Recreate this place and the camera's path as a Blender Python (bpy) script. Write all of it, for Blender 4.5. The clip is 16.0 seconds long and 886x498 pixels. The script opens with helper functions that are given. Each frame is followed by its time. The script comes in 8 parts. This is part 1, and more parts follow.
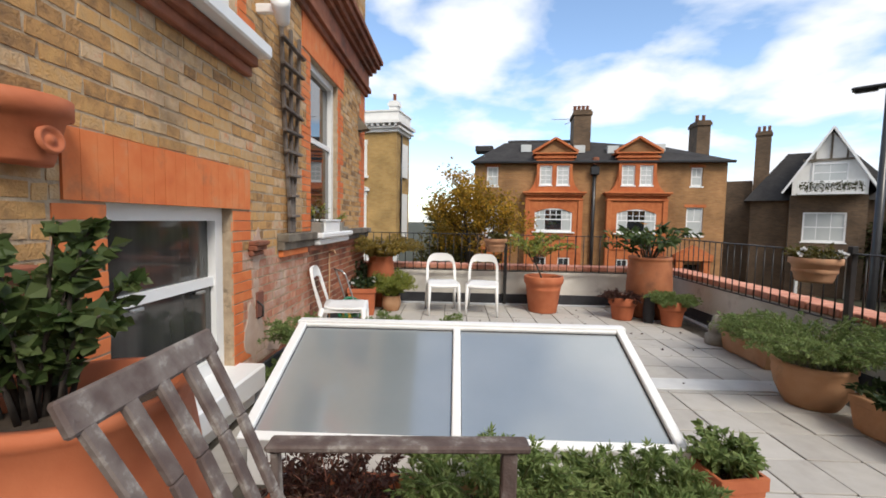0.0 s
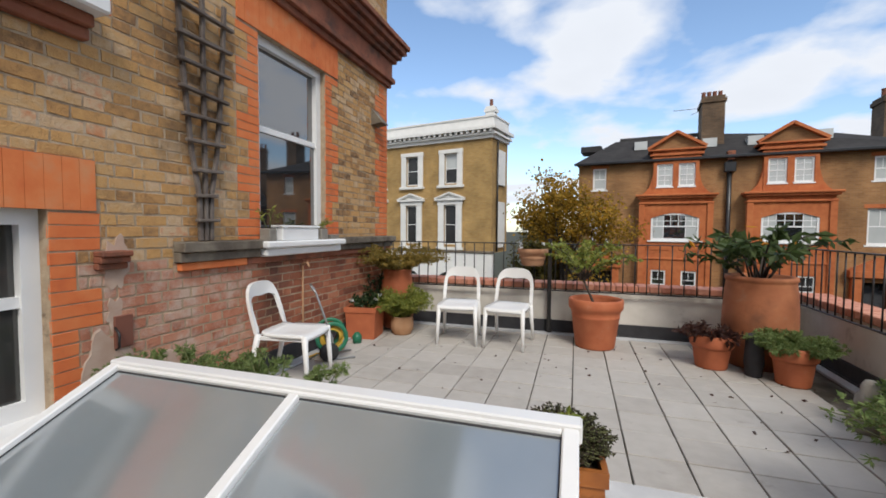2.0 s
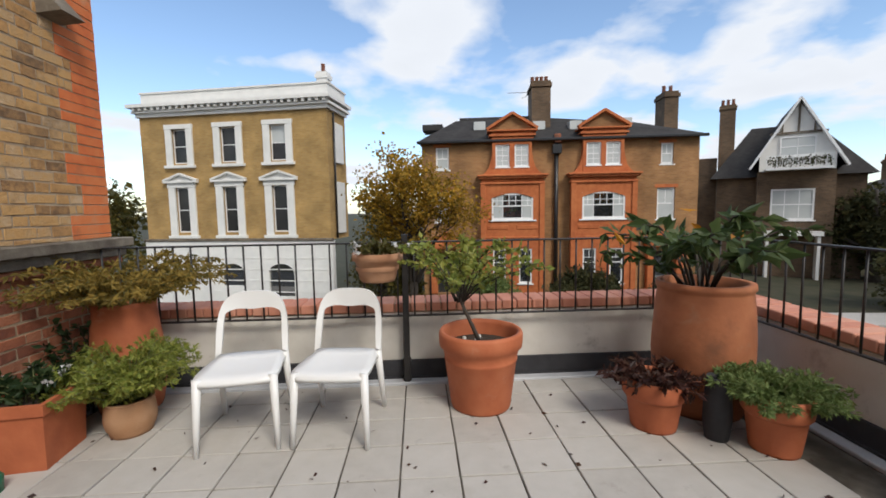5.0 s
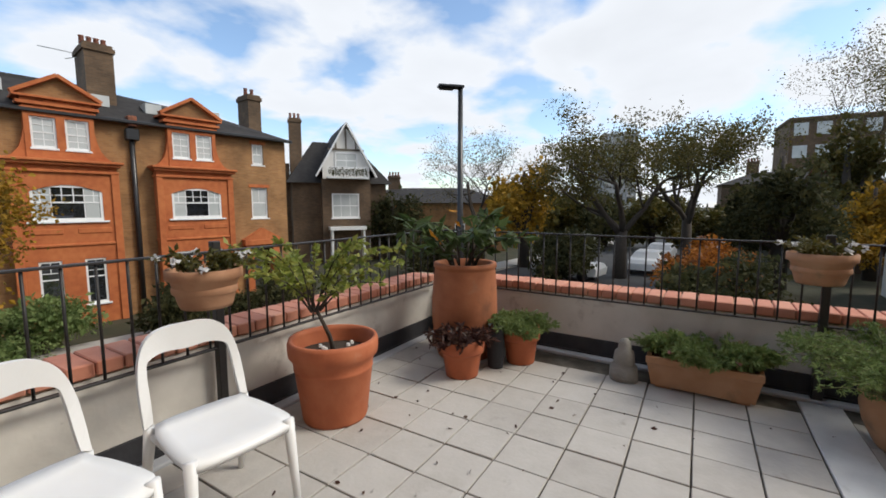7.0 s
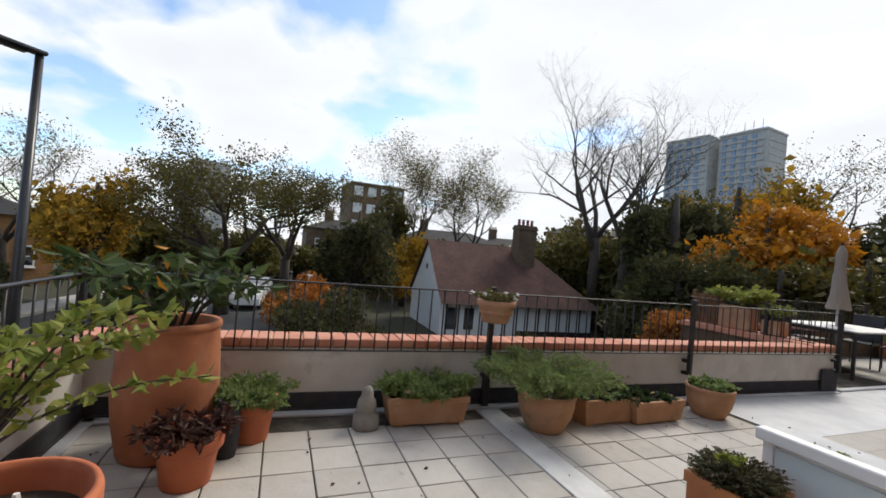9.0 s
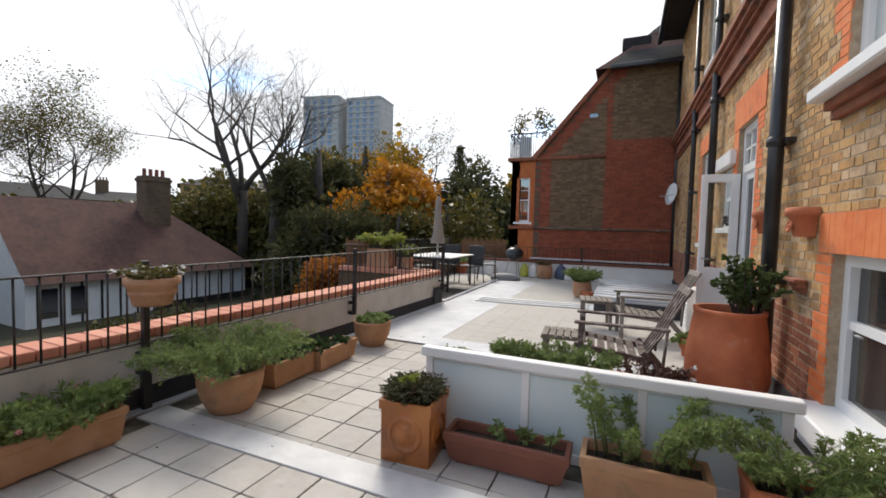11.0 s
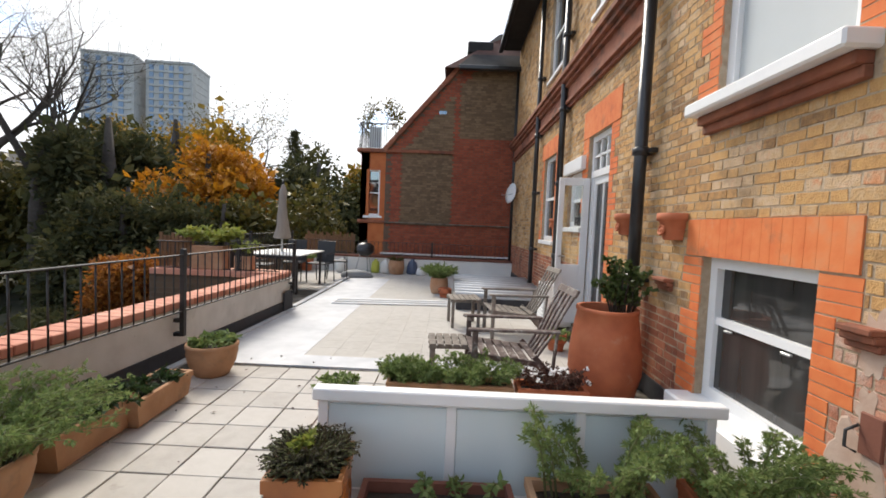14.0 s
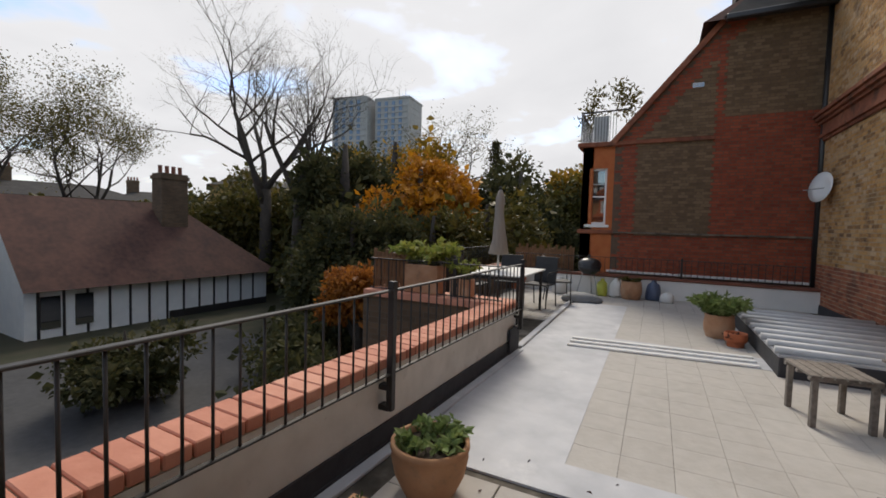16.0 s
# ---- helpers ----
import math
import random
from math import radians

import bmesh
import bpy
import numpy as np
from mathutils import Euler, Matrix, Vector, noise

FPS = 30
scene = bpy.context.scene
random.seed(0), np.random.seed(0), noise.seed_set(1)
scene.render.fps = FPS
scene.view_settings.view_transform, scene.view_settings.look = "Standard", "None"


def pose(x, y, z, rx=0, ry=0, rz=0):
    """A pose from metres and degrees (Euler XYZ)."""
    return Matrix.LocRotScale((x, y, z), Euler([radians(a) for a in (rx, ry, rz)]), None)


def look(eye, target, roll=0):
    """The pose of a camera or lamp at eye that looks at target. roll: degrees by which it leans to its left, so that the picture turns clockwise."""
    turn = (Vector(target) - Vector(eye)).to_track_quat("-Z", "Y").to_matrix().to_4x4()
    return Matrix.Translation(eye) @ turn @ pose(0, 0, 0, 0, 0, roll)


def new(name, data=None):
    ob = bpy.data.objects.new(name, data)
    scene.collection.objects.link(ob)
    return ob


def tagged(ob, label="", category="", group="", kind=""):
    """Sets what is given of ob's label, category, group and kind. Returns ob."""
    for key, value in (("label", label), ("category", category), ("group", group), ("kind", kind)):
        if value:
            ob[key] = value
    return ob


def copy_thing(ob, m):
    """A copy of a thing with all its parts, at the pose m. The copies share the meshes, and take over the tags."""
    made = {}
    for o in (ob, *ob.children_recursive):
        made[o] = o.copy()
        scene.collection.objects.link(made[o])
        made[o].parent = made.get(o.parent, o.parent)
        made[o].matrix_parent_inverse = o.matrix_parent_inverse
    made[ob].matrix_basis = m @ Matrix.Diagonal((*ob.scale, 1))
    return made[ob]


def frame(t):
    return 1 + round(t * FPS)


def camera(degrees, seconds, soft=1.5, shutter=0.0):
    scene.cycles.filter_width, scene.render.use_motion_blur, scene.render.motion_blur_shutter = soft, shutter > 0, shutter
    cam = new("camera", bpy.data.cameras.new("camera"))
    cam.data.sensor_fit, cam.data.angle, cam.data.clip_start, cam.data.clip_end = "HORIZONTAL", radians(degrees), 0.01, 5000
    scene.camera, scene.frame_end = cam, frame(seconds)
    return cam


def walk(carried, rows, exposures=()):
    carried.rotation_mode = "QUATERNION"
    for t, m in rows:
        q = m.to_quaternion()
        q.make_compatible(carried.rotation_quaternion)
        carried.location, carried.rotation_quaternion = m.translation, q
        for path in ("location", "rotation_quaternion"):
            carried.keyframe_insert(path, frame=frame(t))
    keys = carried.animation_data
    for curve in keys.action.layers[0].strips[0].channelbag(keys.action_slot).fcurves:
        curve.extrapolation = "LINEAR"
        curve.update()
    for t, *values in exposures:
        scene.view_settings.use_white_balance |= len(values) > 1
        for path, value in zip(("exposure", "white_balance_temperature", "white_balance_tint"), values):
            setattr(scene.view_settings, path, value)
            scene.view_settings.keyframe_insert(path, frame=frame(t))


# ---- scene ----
cam = camera(93.1, 16.0, soft=1.7)
PATH = [
    (0.0, 1.374, 0.810, 1.212, 86.13, -1.10, 1.62),
    (0.5, 1.737, 1.007, 1.187, 85.78, -1.80, 9.68),
    (1.0, 1.989, 1.314, 1.178, 86.42, -0.10, 12.68),
    (1.5, 2.236, 1.700, 1.173, 86.65, -0.70, 15.05),
    (2.0, 2.399, 2.034, 1.177, 87.33, -0.40, 17.62),
    (2.5, 2.564, 2.397, 1.184, 87.65, 1.80, 18.52),
    (3.0, 2.665, 2.716, 1.194, 88.31, -0.90, 18.43),
    (3.2, 2.699, 2.853, 1.159, 89.26, 0.70, 19.23),
    (4.2, 2.670, 3.480, 1.200, 87.20, 1.20, 8.00),
    (5.3, 1.974, 4.096, 1.249, 84.29, 2.09, -8.73),
    (5.5, 1.823, 4.182, 1.249, 84.63, 3.09, -12.76),
    (6.0, 1.486, 4.407, 1.227, 84.17, -0.10, -23.24),
    (6.5, 1.097, 4.521, 1.211, 83.28, -0.10, -41.36),
    (7.0, 0.857, 4.700, 1.268, 84.06, 0.10, -58.49),
    (7.5, 0.760, 5.040, 1.286, 86.93, -1.10, -75.59),
    (8.0, 0.800, 5.280, 1.365, 84.80, 1.60, -90.40),
    (8.2, 0.798, 5.537, 1.303, 86.27, -1.20, -95.16),
    (10.3, 1.368, 5.898, 1.358, 87.74, -0.30, -138.64),
    (10.5, 1.332, 5.892, 1.350, 87.02, -0.60, -144.53),
    (11.0, 1.236, 5.887, 1.364, 87.08, -1.40, -156.70),
    (11.5, 1.175, 5.864, 1.370, 87.91, -1.30, -166.53),
    (12.0, 1.144, 5.831, 1.377, 88.22, -1.00, -174.69),
    (12.5, 1.220, 5.695, 1.387, 89.40, -0.50, -175.32),
    (13.0, 1.325, 5.629, 1.394, 88.14, -2.60, -175.33),
    (13.5, 1.526, 5.585, 1.394, 86.90, -2.00, -178.63),
    (14.0, 1.788, 5.424, 1.401, 86.76, -2.41, -178.92),
    (14.5, 2.020, 4.800, 1.400, 87.90, -1.60, -174.38),
    (15.0, 2.420, 4.280, 1.400, 90.50, -1.20, -171.40),
    (15.5, 2.700, 3.930, 1.410, 89.80, -1.00, -161.07),
    (16.0, 2.820, 3.750, 1.420, 87.10, -1.60, -153.05),
]
walk(cam, [(r[0], pose(*r[1:])) for r in PATH], exposures=[(0.0, 0.2, 6400, 10), (1.5, -0.08, 6250, 10), (8.2, 0.04, 6400, 9), (11.0, 0.36, 6500, 10), (12.3, 0.6, 6500, 10), (13.5, 0.67, 6550, 10), (14.0, 0.6, 6570, 10), (14.5, 0.26, 6600, 11), (15.0, 0.08, 6650, 11), (15.5, -0.1, 6700, 11), (16.0, -0.15, 6700, 11)])

# ---- world and sun ----
SUN_AZ, SUN_EL = 152.0, 45.0     # degrees: clockwise from +y, above the horizon
world = bpy.data.worlds.new("world")
scene.world = world
world.use_nodes = True
wn, wl = world.node_tree.nodes, world.node_tree.links
wn.clear()
sky = wn.new("ShaderNodeTexSky")
sky.sky_type, sky.sun_disc = "NISHITA", False
sky.sun_elevation, sky.sun_rotation = radians(SUN_EL), radians(SUN_AZ)
sky.air_density, sky.dust_density, sky.ozone_density = 1.0, 0.6, 2.0
tc = wn.new("ShaderNodeTexCoord")
sep = wn.new("ShaderNodeSeparateXYZ")
wl.new(tc.outputs["Generated"], sep.inputs[0])
# clouds lie on a plane high above: the direction divided by its height
zz = wn.new("ShaderNodeMath"); zz.operation = "MAXIMUM"; zz.inputs[1].default_value = 0.0
wl.new(sep.outputs["Z"], zz.inputs[0])
za = wn.new("ShaderNodeMath"); za.operation = "ADD"; za.inputs[1].default_value = 0.22
wl.new(zz.outputs[0], za.inputs[0])
vd = wn.new("ShaderNodeVectorMath"); vd.operation = "DIVIDE"
cz = wn.new("ShaderNodeCombineXYZ")
for k in ("X", "Y", "Z"):
    wl.new(za.outputs[0], cz.inputs[k])
wl.new(tc.outputs["Generated"], vd.inputs[0])
wl.new(cz.outputs[0], vd.inputs[1])
cn = wn.new("ShaderNodeTexNoise")
cn.inputs["Scale"].default_value, cn.inputs["Detail"].default_value, cn.inputs["Roughness"].default_value = 2.1, 7.0, 0.47
cn.inputs["Distortion"].default_value = 0.15
wl.new(vd.outputs[0], cn.inputs["Vector"])
# the cover thickens towards the sun
sd = wn.new("ShaderNodeVectorMath"); sd.operation = "DOT_PRODUCT"
sd.inputs[1].default_value = (math.sin(radians(SUN_AZ)), math.cos(radians(SUN_AZ)), 0.1)
wl.new(tc.outputs["Generated"], sd.inputs[0])
sm = wn.new("ShaderNodeMath"); sm.operation = "MULTIPLY_ADD"
sm.inputs[1].default_value, sm.inputs[2].default_value = 0.11, 0.03
wl.new(sd.outputs["Value"], sm.inputs[0])
ad = wn.new("ShaderNodeMath"); ad.operation = "ADD"
wl.new(cn.outputs["Fac"], ad.inputs[0]); wl.new(sm.outputs[0], ad.inputs[1])
cr = wn.new("ShaderNodeValToRGB")
cr.color_ramp.elements[0].position, cr.color_ramp.elements[1].position = 0.435, 0.56
wl.new(ad.outputs[0], cr.inputs["Fac"])
cc = wn.new("ShaderNodeValToRGB")
cc.color_ramp.elements[0].position, cc.color_ramp.elements[0].color = 0.45, (9.6, 9.8, 10.2, 1)
cc.color_ramp.elements[1].position, cc.color_ramp.elements[1].color = 0.85, (8.3, 8.5, 8.9, 1)
wl.new(ad.outputs[0], cc.inputs["Fac"])
mx = wn.new("ShaderNodeMix"); mx.data_type = "RGBA"
wl.new(cr.outputs["Color"], mx.inputs["Factor"])
sk2 = wn.new("ShaderNodeVectorMath"); sk2.operation = "MULTIPLY"
sk2.inputs[1].default_value = (2.25, 2.2, 2.12)
wl.new(sky.outputs[0], sk2.inputs[0])
wl.new(sk2.outputs[0], mx.inputs["A"])
wl.new(cc.outputs["Color"], mx.inputs["B"])
bg = wn.new("ShaderNodeBackground")
bg.inputs["Strength"].default_value = 0.10
wl.new(mx.outputs["Result"], bg.inputs["Color"])
wo = wn.new("ShaderNodeOutputWorld")
wl.new(bg.outputs[0], wo.inputs["Surface"])

sun = new("sun", bpy.data.lights.new("sun", "SUN"))
sun.data.energy, sun.data.angle, sun.data.color = 2.75, radians(20), (1.0, 0.92, 0.80)
sd_ = Vector((math.sin(radians(SUN_AZ)) * math.cos(radians(SUN_EL)), math.cos(radians(SUN_AZ)) * math.cos(radians(SUN_EL)), math.sin(radians(SUN_EL))))
sun.matrix_world = look(tuple(sd_ * 60), (0, 0, 0))

# ---- materials ----
def mat(name, cols, rough=0.8, scale=8.0, bump=0.15, rand="", metal=0.0, big=0.9, mixr=0.5, stretch=(1, 1, 1), bscale=None, spec=0.5, stain=None, sss=0.0):
    """Ramp of colours driven by fine and coarse noise, and by each piece's own random number."""
    m = bpy.data.materials.new(name)
    m.use_nodes = True
    n, l = m.node_tree.nodes, m.node_tree.links
    b = n["Principled BSDF"]
    geo = n.new("ShaderNodeNewGeometry")
    mp = n.new("ShaderNodeMapping")
    mp.inputs["Scale"].default_value = stretch
    l.new(geo.outputs["Position"], mp.inputs["Vector"])
    f = n.new("ShaderNodeTexNoise")
    f.inputs["Scale"].default_value, f.inputs["Detail"].default_value = scale, 6.0
    l.new(mp.outputs[0], f.inputs["Vector"])
    g = n.new("ShaderNodeTexNoise")
    g.inputs["Scale"].default_value, g.inputs["Detail"].default_value = big, 3.0
    l.new(mp.outputs[0], g.inputs["Vector"])
    a = n.new("ShaderNodeMix")
    a.inputs["Factor"].default_value = 0.5
    l.new(f.outputs["Fac"], a.inputs["A"]); l.new(g.outputs["Fac"], a.inputs["B"])
    out = a.outputs["Result"]
    sp = n.new("ShaderNodeMapRange")
    sp.inputs["From Min"].default_value, sp.inputs["From Max"].default_value = 0.32, 0.68
    l.new(out, sp.inputs["Value"])
    out = sp.outputs["Result"]
    if rand:
        src = geo.outputs["Random Per Island"] if rand == "island" else n.new("ShaderNodeObjectInfo").outputs["Random"]
        r = n.new("ShaderNodeMix")
        r.inputs["Factor"].default_value = mixr
        l.new(out, r.inputs["A"]); l.new(src, r.inputs["B"])
        out = r.outputs["Result"]
    ramp = n.new("ShaderNodeValToRGB")
    els = ramp.color_ramp.elements
    while len(els) < len(cols):
        els.new(0.5)
    for i, c in enumerate(cols):
        els[i].position, els[i].color = i / max(1, len(cols) - 1), (*c, 1)
    l.new(out, ramp.inputs["Fac"])
    col = ramp.outputs["Color"]
    for st in (stain if isinstance(stain, list) else [stain] if stain else []):
        s = n.new("ShaderNodeTexNoise")
        s.inputs["Scale"].default_value, s.inputs["Detail"].default_value, s.inputs["Roughness"].default_value = st[1], 8.0, 0.65
        l.new(geo.outputs["Position"], s.inputs["Vector"])
        q = n.new("ShaderNodeMapRange")
        q.inputs["From Min"].default_value, q.inputs["From Max"].default_value = st[2], st[2] + 0.12
        q.inputs["To Max"].default_value = st[3]
        l.new(s.outputs["Fac"], q.inputs["Value"])
        w = n.new("ShaderNodeMix"); w.data_type = "RGBA"
        w.inputs["B"].default_value = (*st[0], 1)
        l.new(q.outputs["Result"], w.inputs["Factor"]); l.new(col, w.inputs["A"])
        col = w.outputs["Result"]
    l.new(col, b.inputs["Base Color"])
    b.inputs["Roughness"].default_value, b.inputs["Metallic"].default_value = rough, metal
    b.inputs["Specular IOR Level"].default_value = spec
    if bump:
        h = n.new("ShaderNodeTexNoise")
        h.inputs["Scale"].default_value, h.inputs["Detail"].default_value = bscale or scale * 4, 5.0
        l.new(mp.outputs[0], h.inputs["Vector"])
        bp = n.new("ShaderNodeBump")
        bp.inputs["Strength"].default_value, bp.inputs["Distance"].default_value = bump, 0.01
        l.new(h.outputs["Fac"], bp.inputs["Height"]); l.new(bp.outputs[0], b.inputs["Normal"])
    return m


def leafmat(name, cols, rough=0.45):
    m = mat(name, cols, rough, 3.0, 0.0, "island", mixr=0.7)
    b = m.node_tree.nodes["Principled BSDF"]
    n, l = m.node_tree.nodes, m.node_tree.links
    tr_ = n.new("ShaderNodeBsdfTranslucent")
    l.new(n["Color Ramp"].outputs["Color"], tr_.inputs["Color"])
    mix = n.new("ShaderNodeMixShader")
    mix.inputs["Fac"].default_value = 0.38
    b.inputs["Specular IOR Level"].default_value = 0.3
    l.new(b.outputs[0], mix.inputs[1]); l.new(tr_.outputs[0], mix.inputs[2])
    l.new(mix.outputs[0], n["Material Output"].inputs["Surface"])
    return m


def brickmat(name, cols, mortar, scale=1.0, bump=0.4):
    """Brick courses for facades that stay far away, 225 by 75 mm, in the object's own x and z."""
    m = bpy.data.materials.new(name)
    m.use_nodes = True
    n, l = m.node_tree.nodes, m.node_tree.links
    b = n["Principled BSDF"]
    t = n.new("ShaderNodeTexCoord")
    sx = n.new("ShaderNodeSeparateXYZ")
    l.new(t.outputs["Object"], sx.inputs[0])
    ad_ = n.new("ShaderNodeMath")
    l.new(sx.outputs["X"], ad_.inputs[0]); l.new(sx.outputs["Y"], ad_.inputs[1])
    cx = n.new("ShaderNodeCombineXYZ")
    l.new(ad_.outputs[0], cx.inputs["X"]); l.new(sx.outputs["Z"], cx.inputs["Y"])
    k = n.new("ShaderNodeTexBrick")
    k.inputs["Scale"].default_value = 1.0
    k.inputs["Brick Width"].default_value, k.inputs["Row Height"].default_value = 0.225 * scale, 0.075 * scale
    k.inputs["Mortar Size"].default_value = 0.006 * scale
    k.inputs["Color1"].default_value, k.inputs["Color2"].default_value = (*cols[0], 1), (*cols[1], 1)
    k.inputs["Mortar"].default_value = (*mortar, 1)
    l.new(cx.outputs[0], k.inputs["Vector"])
    g = n.new("ShaderNodeTexNoise")
    g.inputs["Scale"].default_value, g.inputs["Detail"].default_value = 0.9, 6.0
    l.new(t.outputs["Object"], g.inputs["Vector"])
    mr = n.new("ShaderNodeMapRange")
    mr.inputs["From Min"].default_value, mr.inputs["From Max"].default_value = 0.3, 0.7
    mr.inputs["To Min"].default_value, mr.inputs["To Max"].default_value = 0.65, 1.2
    l.new(g.outputs["Fac"], mr.inputs["Value"])
    v = n.new("ShaderNodeVectorMath"); v.operation = "SCALE"
    l.new(k.outputs["Color"], v.inputs[0]); l.new(mr.outputs["Result"], v.inputs["Scale"])
    l.new(v.outputs[0], b.inputs["Base Color"])
    b.inputs["Roughness"].default_value = 0.9
    bp = n.new("ShaderNodeBump")
    bp.invert = True
    bp.inputs["Strength"].default_value, bp.inputs["Distance"].default_value = bump, 0.01
    l.new(k.outputs["Fac"], bp.inputs["Height"]); l.new(bp.outputs[0], b.inputs["Normal"])
    return m


def glass(name, tint=(0.9, 0.95, 0.95), rough=0.0):
    m = bpy.data.materials.new(name)
    m.use_nodes = True
    b = m.node_tree.nodes["Principled BSDF"]
    b.inputs["Base Color"].default_value = (*tint, 1)
    b.inputs["Roughness"].default_value = rough
    b.inputs["Transmission Weight"].default_value = 1.0
    b.inputs["IOR"].default_value = 1.45
    return m


STOCK = [(0.085, 0.05, 0.028), (0.23, 0.13, 0.06), (0.44, 0.24, 0.09), (0.54, 0.31, 0.115), (0.50, 0.32, 0.155), (0.56, 0.40, 0.25), (0.54, 0.23, 0.10)]
STOCK_ST = [((0.085, 0.06, 0.04), 1.6, 0.54, 0.6), ((0.50, 0.41, 0.31), 2.7, 0.62, 0.45), ((0.10, 0.07, 0.045), 9.0, 0.58, 0.5)]
YELLOW = mat("stock_brick", STOCK, 0.92, 24, 0.6, "island", mixr=0.62, stain=STOCK_ST)
YELLOW_P = mat("stock_brick_piece", STOCK, 0.92, 24, 0.6, "object", mixr=0.62, stain=STOCK_ST)
REDB = mat("red_brick", [(0.11, 0.042, 0.028), (0.25, 0.08, 0.042), (0.37, 0.13, 0.065), (0.46, 0.21, 0.12)], 0.92, 18, 0.6, "island", mixr=0.6, stain=[((0.40, 0.28, 0.21), 2.3, 0.58, 0.45), ((0.06, 0.04, 0.03), 1.3, 0.52, 0.6)])
REDB_P = mat("red_brick_piece", [(0.25, 0.09, 0.05), (0.42, 0.165, 0.095), (0.50, 0.24, 0.15), (0.53, 0.34, 0.24)], 0.92, 18, 0.6, "object", mixr=0.5, stain=((0.52, 0.43, 0.35), 3.1, 0.47, 0.7))
RUBBED = mat("rubbed_brick", [(0.48, 0.105, 0.032), (0.62, 0.155, 0.043), (0.67, 0.20, 0.062), (0.62, 0.27, 0.12)], 0.88, 9, 0.12, "island", mixr=0.12, stain=[((0.30, 0.12, 0.06), 3.4, 0.56, 0.55), ((0.55, 0.36, 0.22), 2.6, 0.60, 0.5)])
MORTAR = mat("mortar", [(0.28, 0.205, 0.135), (0.40, 0.305, 0.205), (0.50, 0.40, 0.29)], 0.95, 20, 0.5, stain=[((0.10, 0.07, 0.045), 2.4, 0.56, 0.55), ((0.06, 0.045, 0.03), 11.0, 0.58, 0.6)])
PATCH = mat("patched_lime_plaster", [(0.40, 0.26, 0.19), (0.48, 0.35, 0.27), (0.54, 0.43, 0.35)], 0.95, 9, 0.25)
SOOTM = mat("sooty_mortar", [(0.10, 0.065, 0.045), (0.16, 0.11, 0.075)], 0.95, 12, 0.3)
NBRICK = mat("old_red_brick", [(0.17, 0.035, 0.02), (0.28, 0.065, 0.032), (0.36, 0.10, 0.05)], 0.92, 8, 0.4, "island", mixr=0.55)
NBROWN = mat("old_brown_brick", [(0.09, 0.06, 0.035), (0.17, 0.115, 0.065), (0.25, 0.17, 0.10)], 0.92, 8, 0.4, "island", mixr=0.6)
STONE = mat("weathered_stone", [(0.07, 0.055, 0.042), (0.15, 0.125, 0.095), (0.25, 0.215, 0.165)], 0.9, 9, 0.6, stain=((0.05, 0.038, 0.03), 3.0, 0.50, 0.6))
CORNICE = mat("moulded_brick", [(0.14, 0.05, 0.03), (0.25, 0.085, 0.045), (0.33, 0.13, 0.07)], 0.88, 8, 0.4, stain=((0.06, 0.04, 0.03), 2.5, 0.52, 0.7))
WHITE = mat("white_gloss_paint", [(0.74, 0.75, 0.75), (0.82, 0.82, 0.81)], 0.35, 6, 0.05)
PLASTER = mat("white_painted_stucco", [(0.66, 0.66, 0.64), (0.78, 0.77, 0.74)], 0.8, 3, 0.15)
RENDERW = mat("pale_render", [(0.52, 0.49, 0.44), (0.63, 0.60, 0.545), (0.70, 0.67, 0.62)], 0.9, 5, 0.2, stain=[((0.22, 0.19, 0.16), 3.0, 0.60, 0.55), ((0.14, 0.12, 0.10), 14.0, 0.66, 0.6)])
FELT = mat("black_felt_upstand", [(0.018, 0.018, 0.022), (0.045, 0.045, 0.05)], 0.75, 9, 0.3)
LEAD = mat("grey_roof_felt", [(0.34, 0.355, 0.38), (0.44, 0.455, 0.48), (0.54, 0.55, 0.57)], 0.6, 4, 0.15, stain=((0.75, 0.75, 0.75), 1.2, 0.58, 0.5))
TILE = mat("concrete_promenade_tile", [(0.35, 0.325, 0.295), (0.44, 0.415, 0.38), (0.50, 0.475, 0.44)], 0.85, 10, 0.2, "object", mixr=0.45, stain=[((0.24, 0.21, 0.18), 4.5, 0.63, 0.6), ((0.30, 0.27, 0.23), 1.1, 0.59, 0.45)])
TILE_I = mat("concrete_tile_far", [(0.36, 0.34, 0.308), (0.42, 0.40, 0.368), (0.47, 0.45, 0.415)], 0.85, 10, 0.2, "island", mixr=0.2, stain=((0.30, 0.26, 0.22), 3.5, 0.64, 0.5))
JOINT = mat("dark_tile_joint", [(0.02, 0.018, 0.014), (0.08, 0.07, 0.055), (0.24, 0.215, 0.18)], 0.95, 6, 0.3)
COPING = mat("clay_coping", [(0.42, 0.15, 0.09), (0.54, 0.23, 0.15), (0.62, 0.32, 0.22)], 0.8, 9, 0.25, "object", mixr=0.5)
IRON = mat("black_iron_paint", [(0.012, 0.011, 0.011), (0.03, 0.027, 0.026)], 0.5, 20, 0.1)
CAST = mat("black_pipe_paint", [(0.012, 0.012, 0.013), (0.03, 0.03, 0.032)], 0.3, 10, 0.1)
TERRA = mat("terracotta", [(0.33, 0.085, 0.035), (0.44, 0.125, 0.05), (0.52, 0.17, 0.075)], 0.75, 7, 0.2, stain=((0.52, 0.36, 0.26), 5.0, 0.62, 0.35))
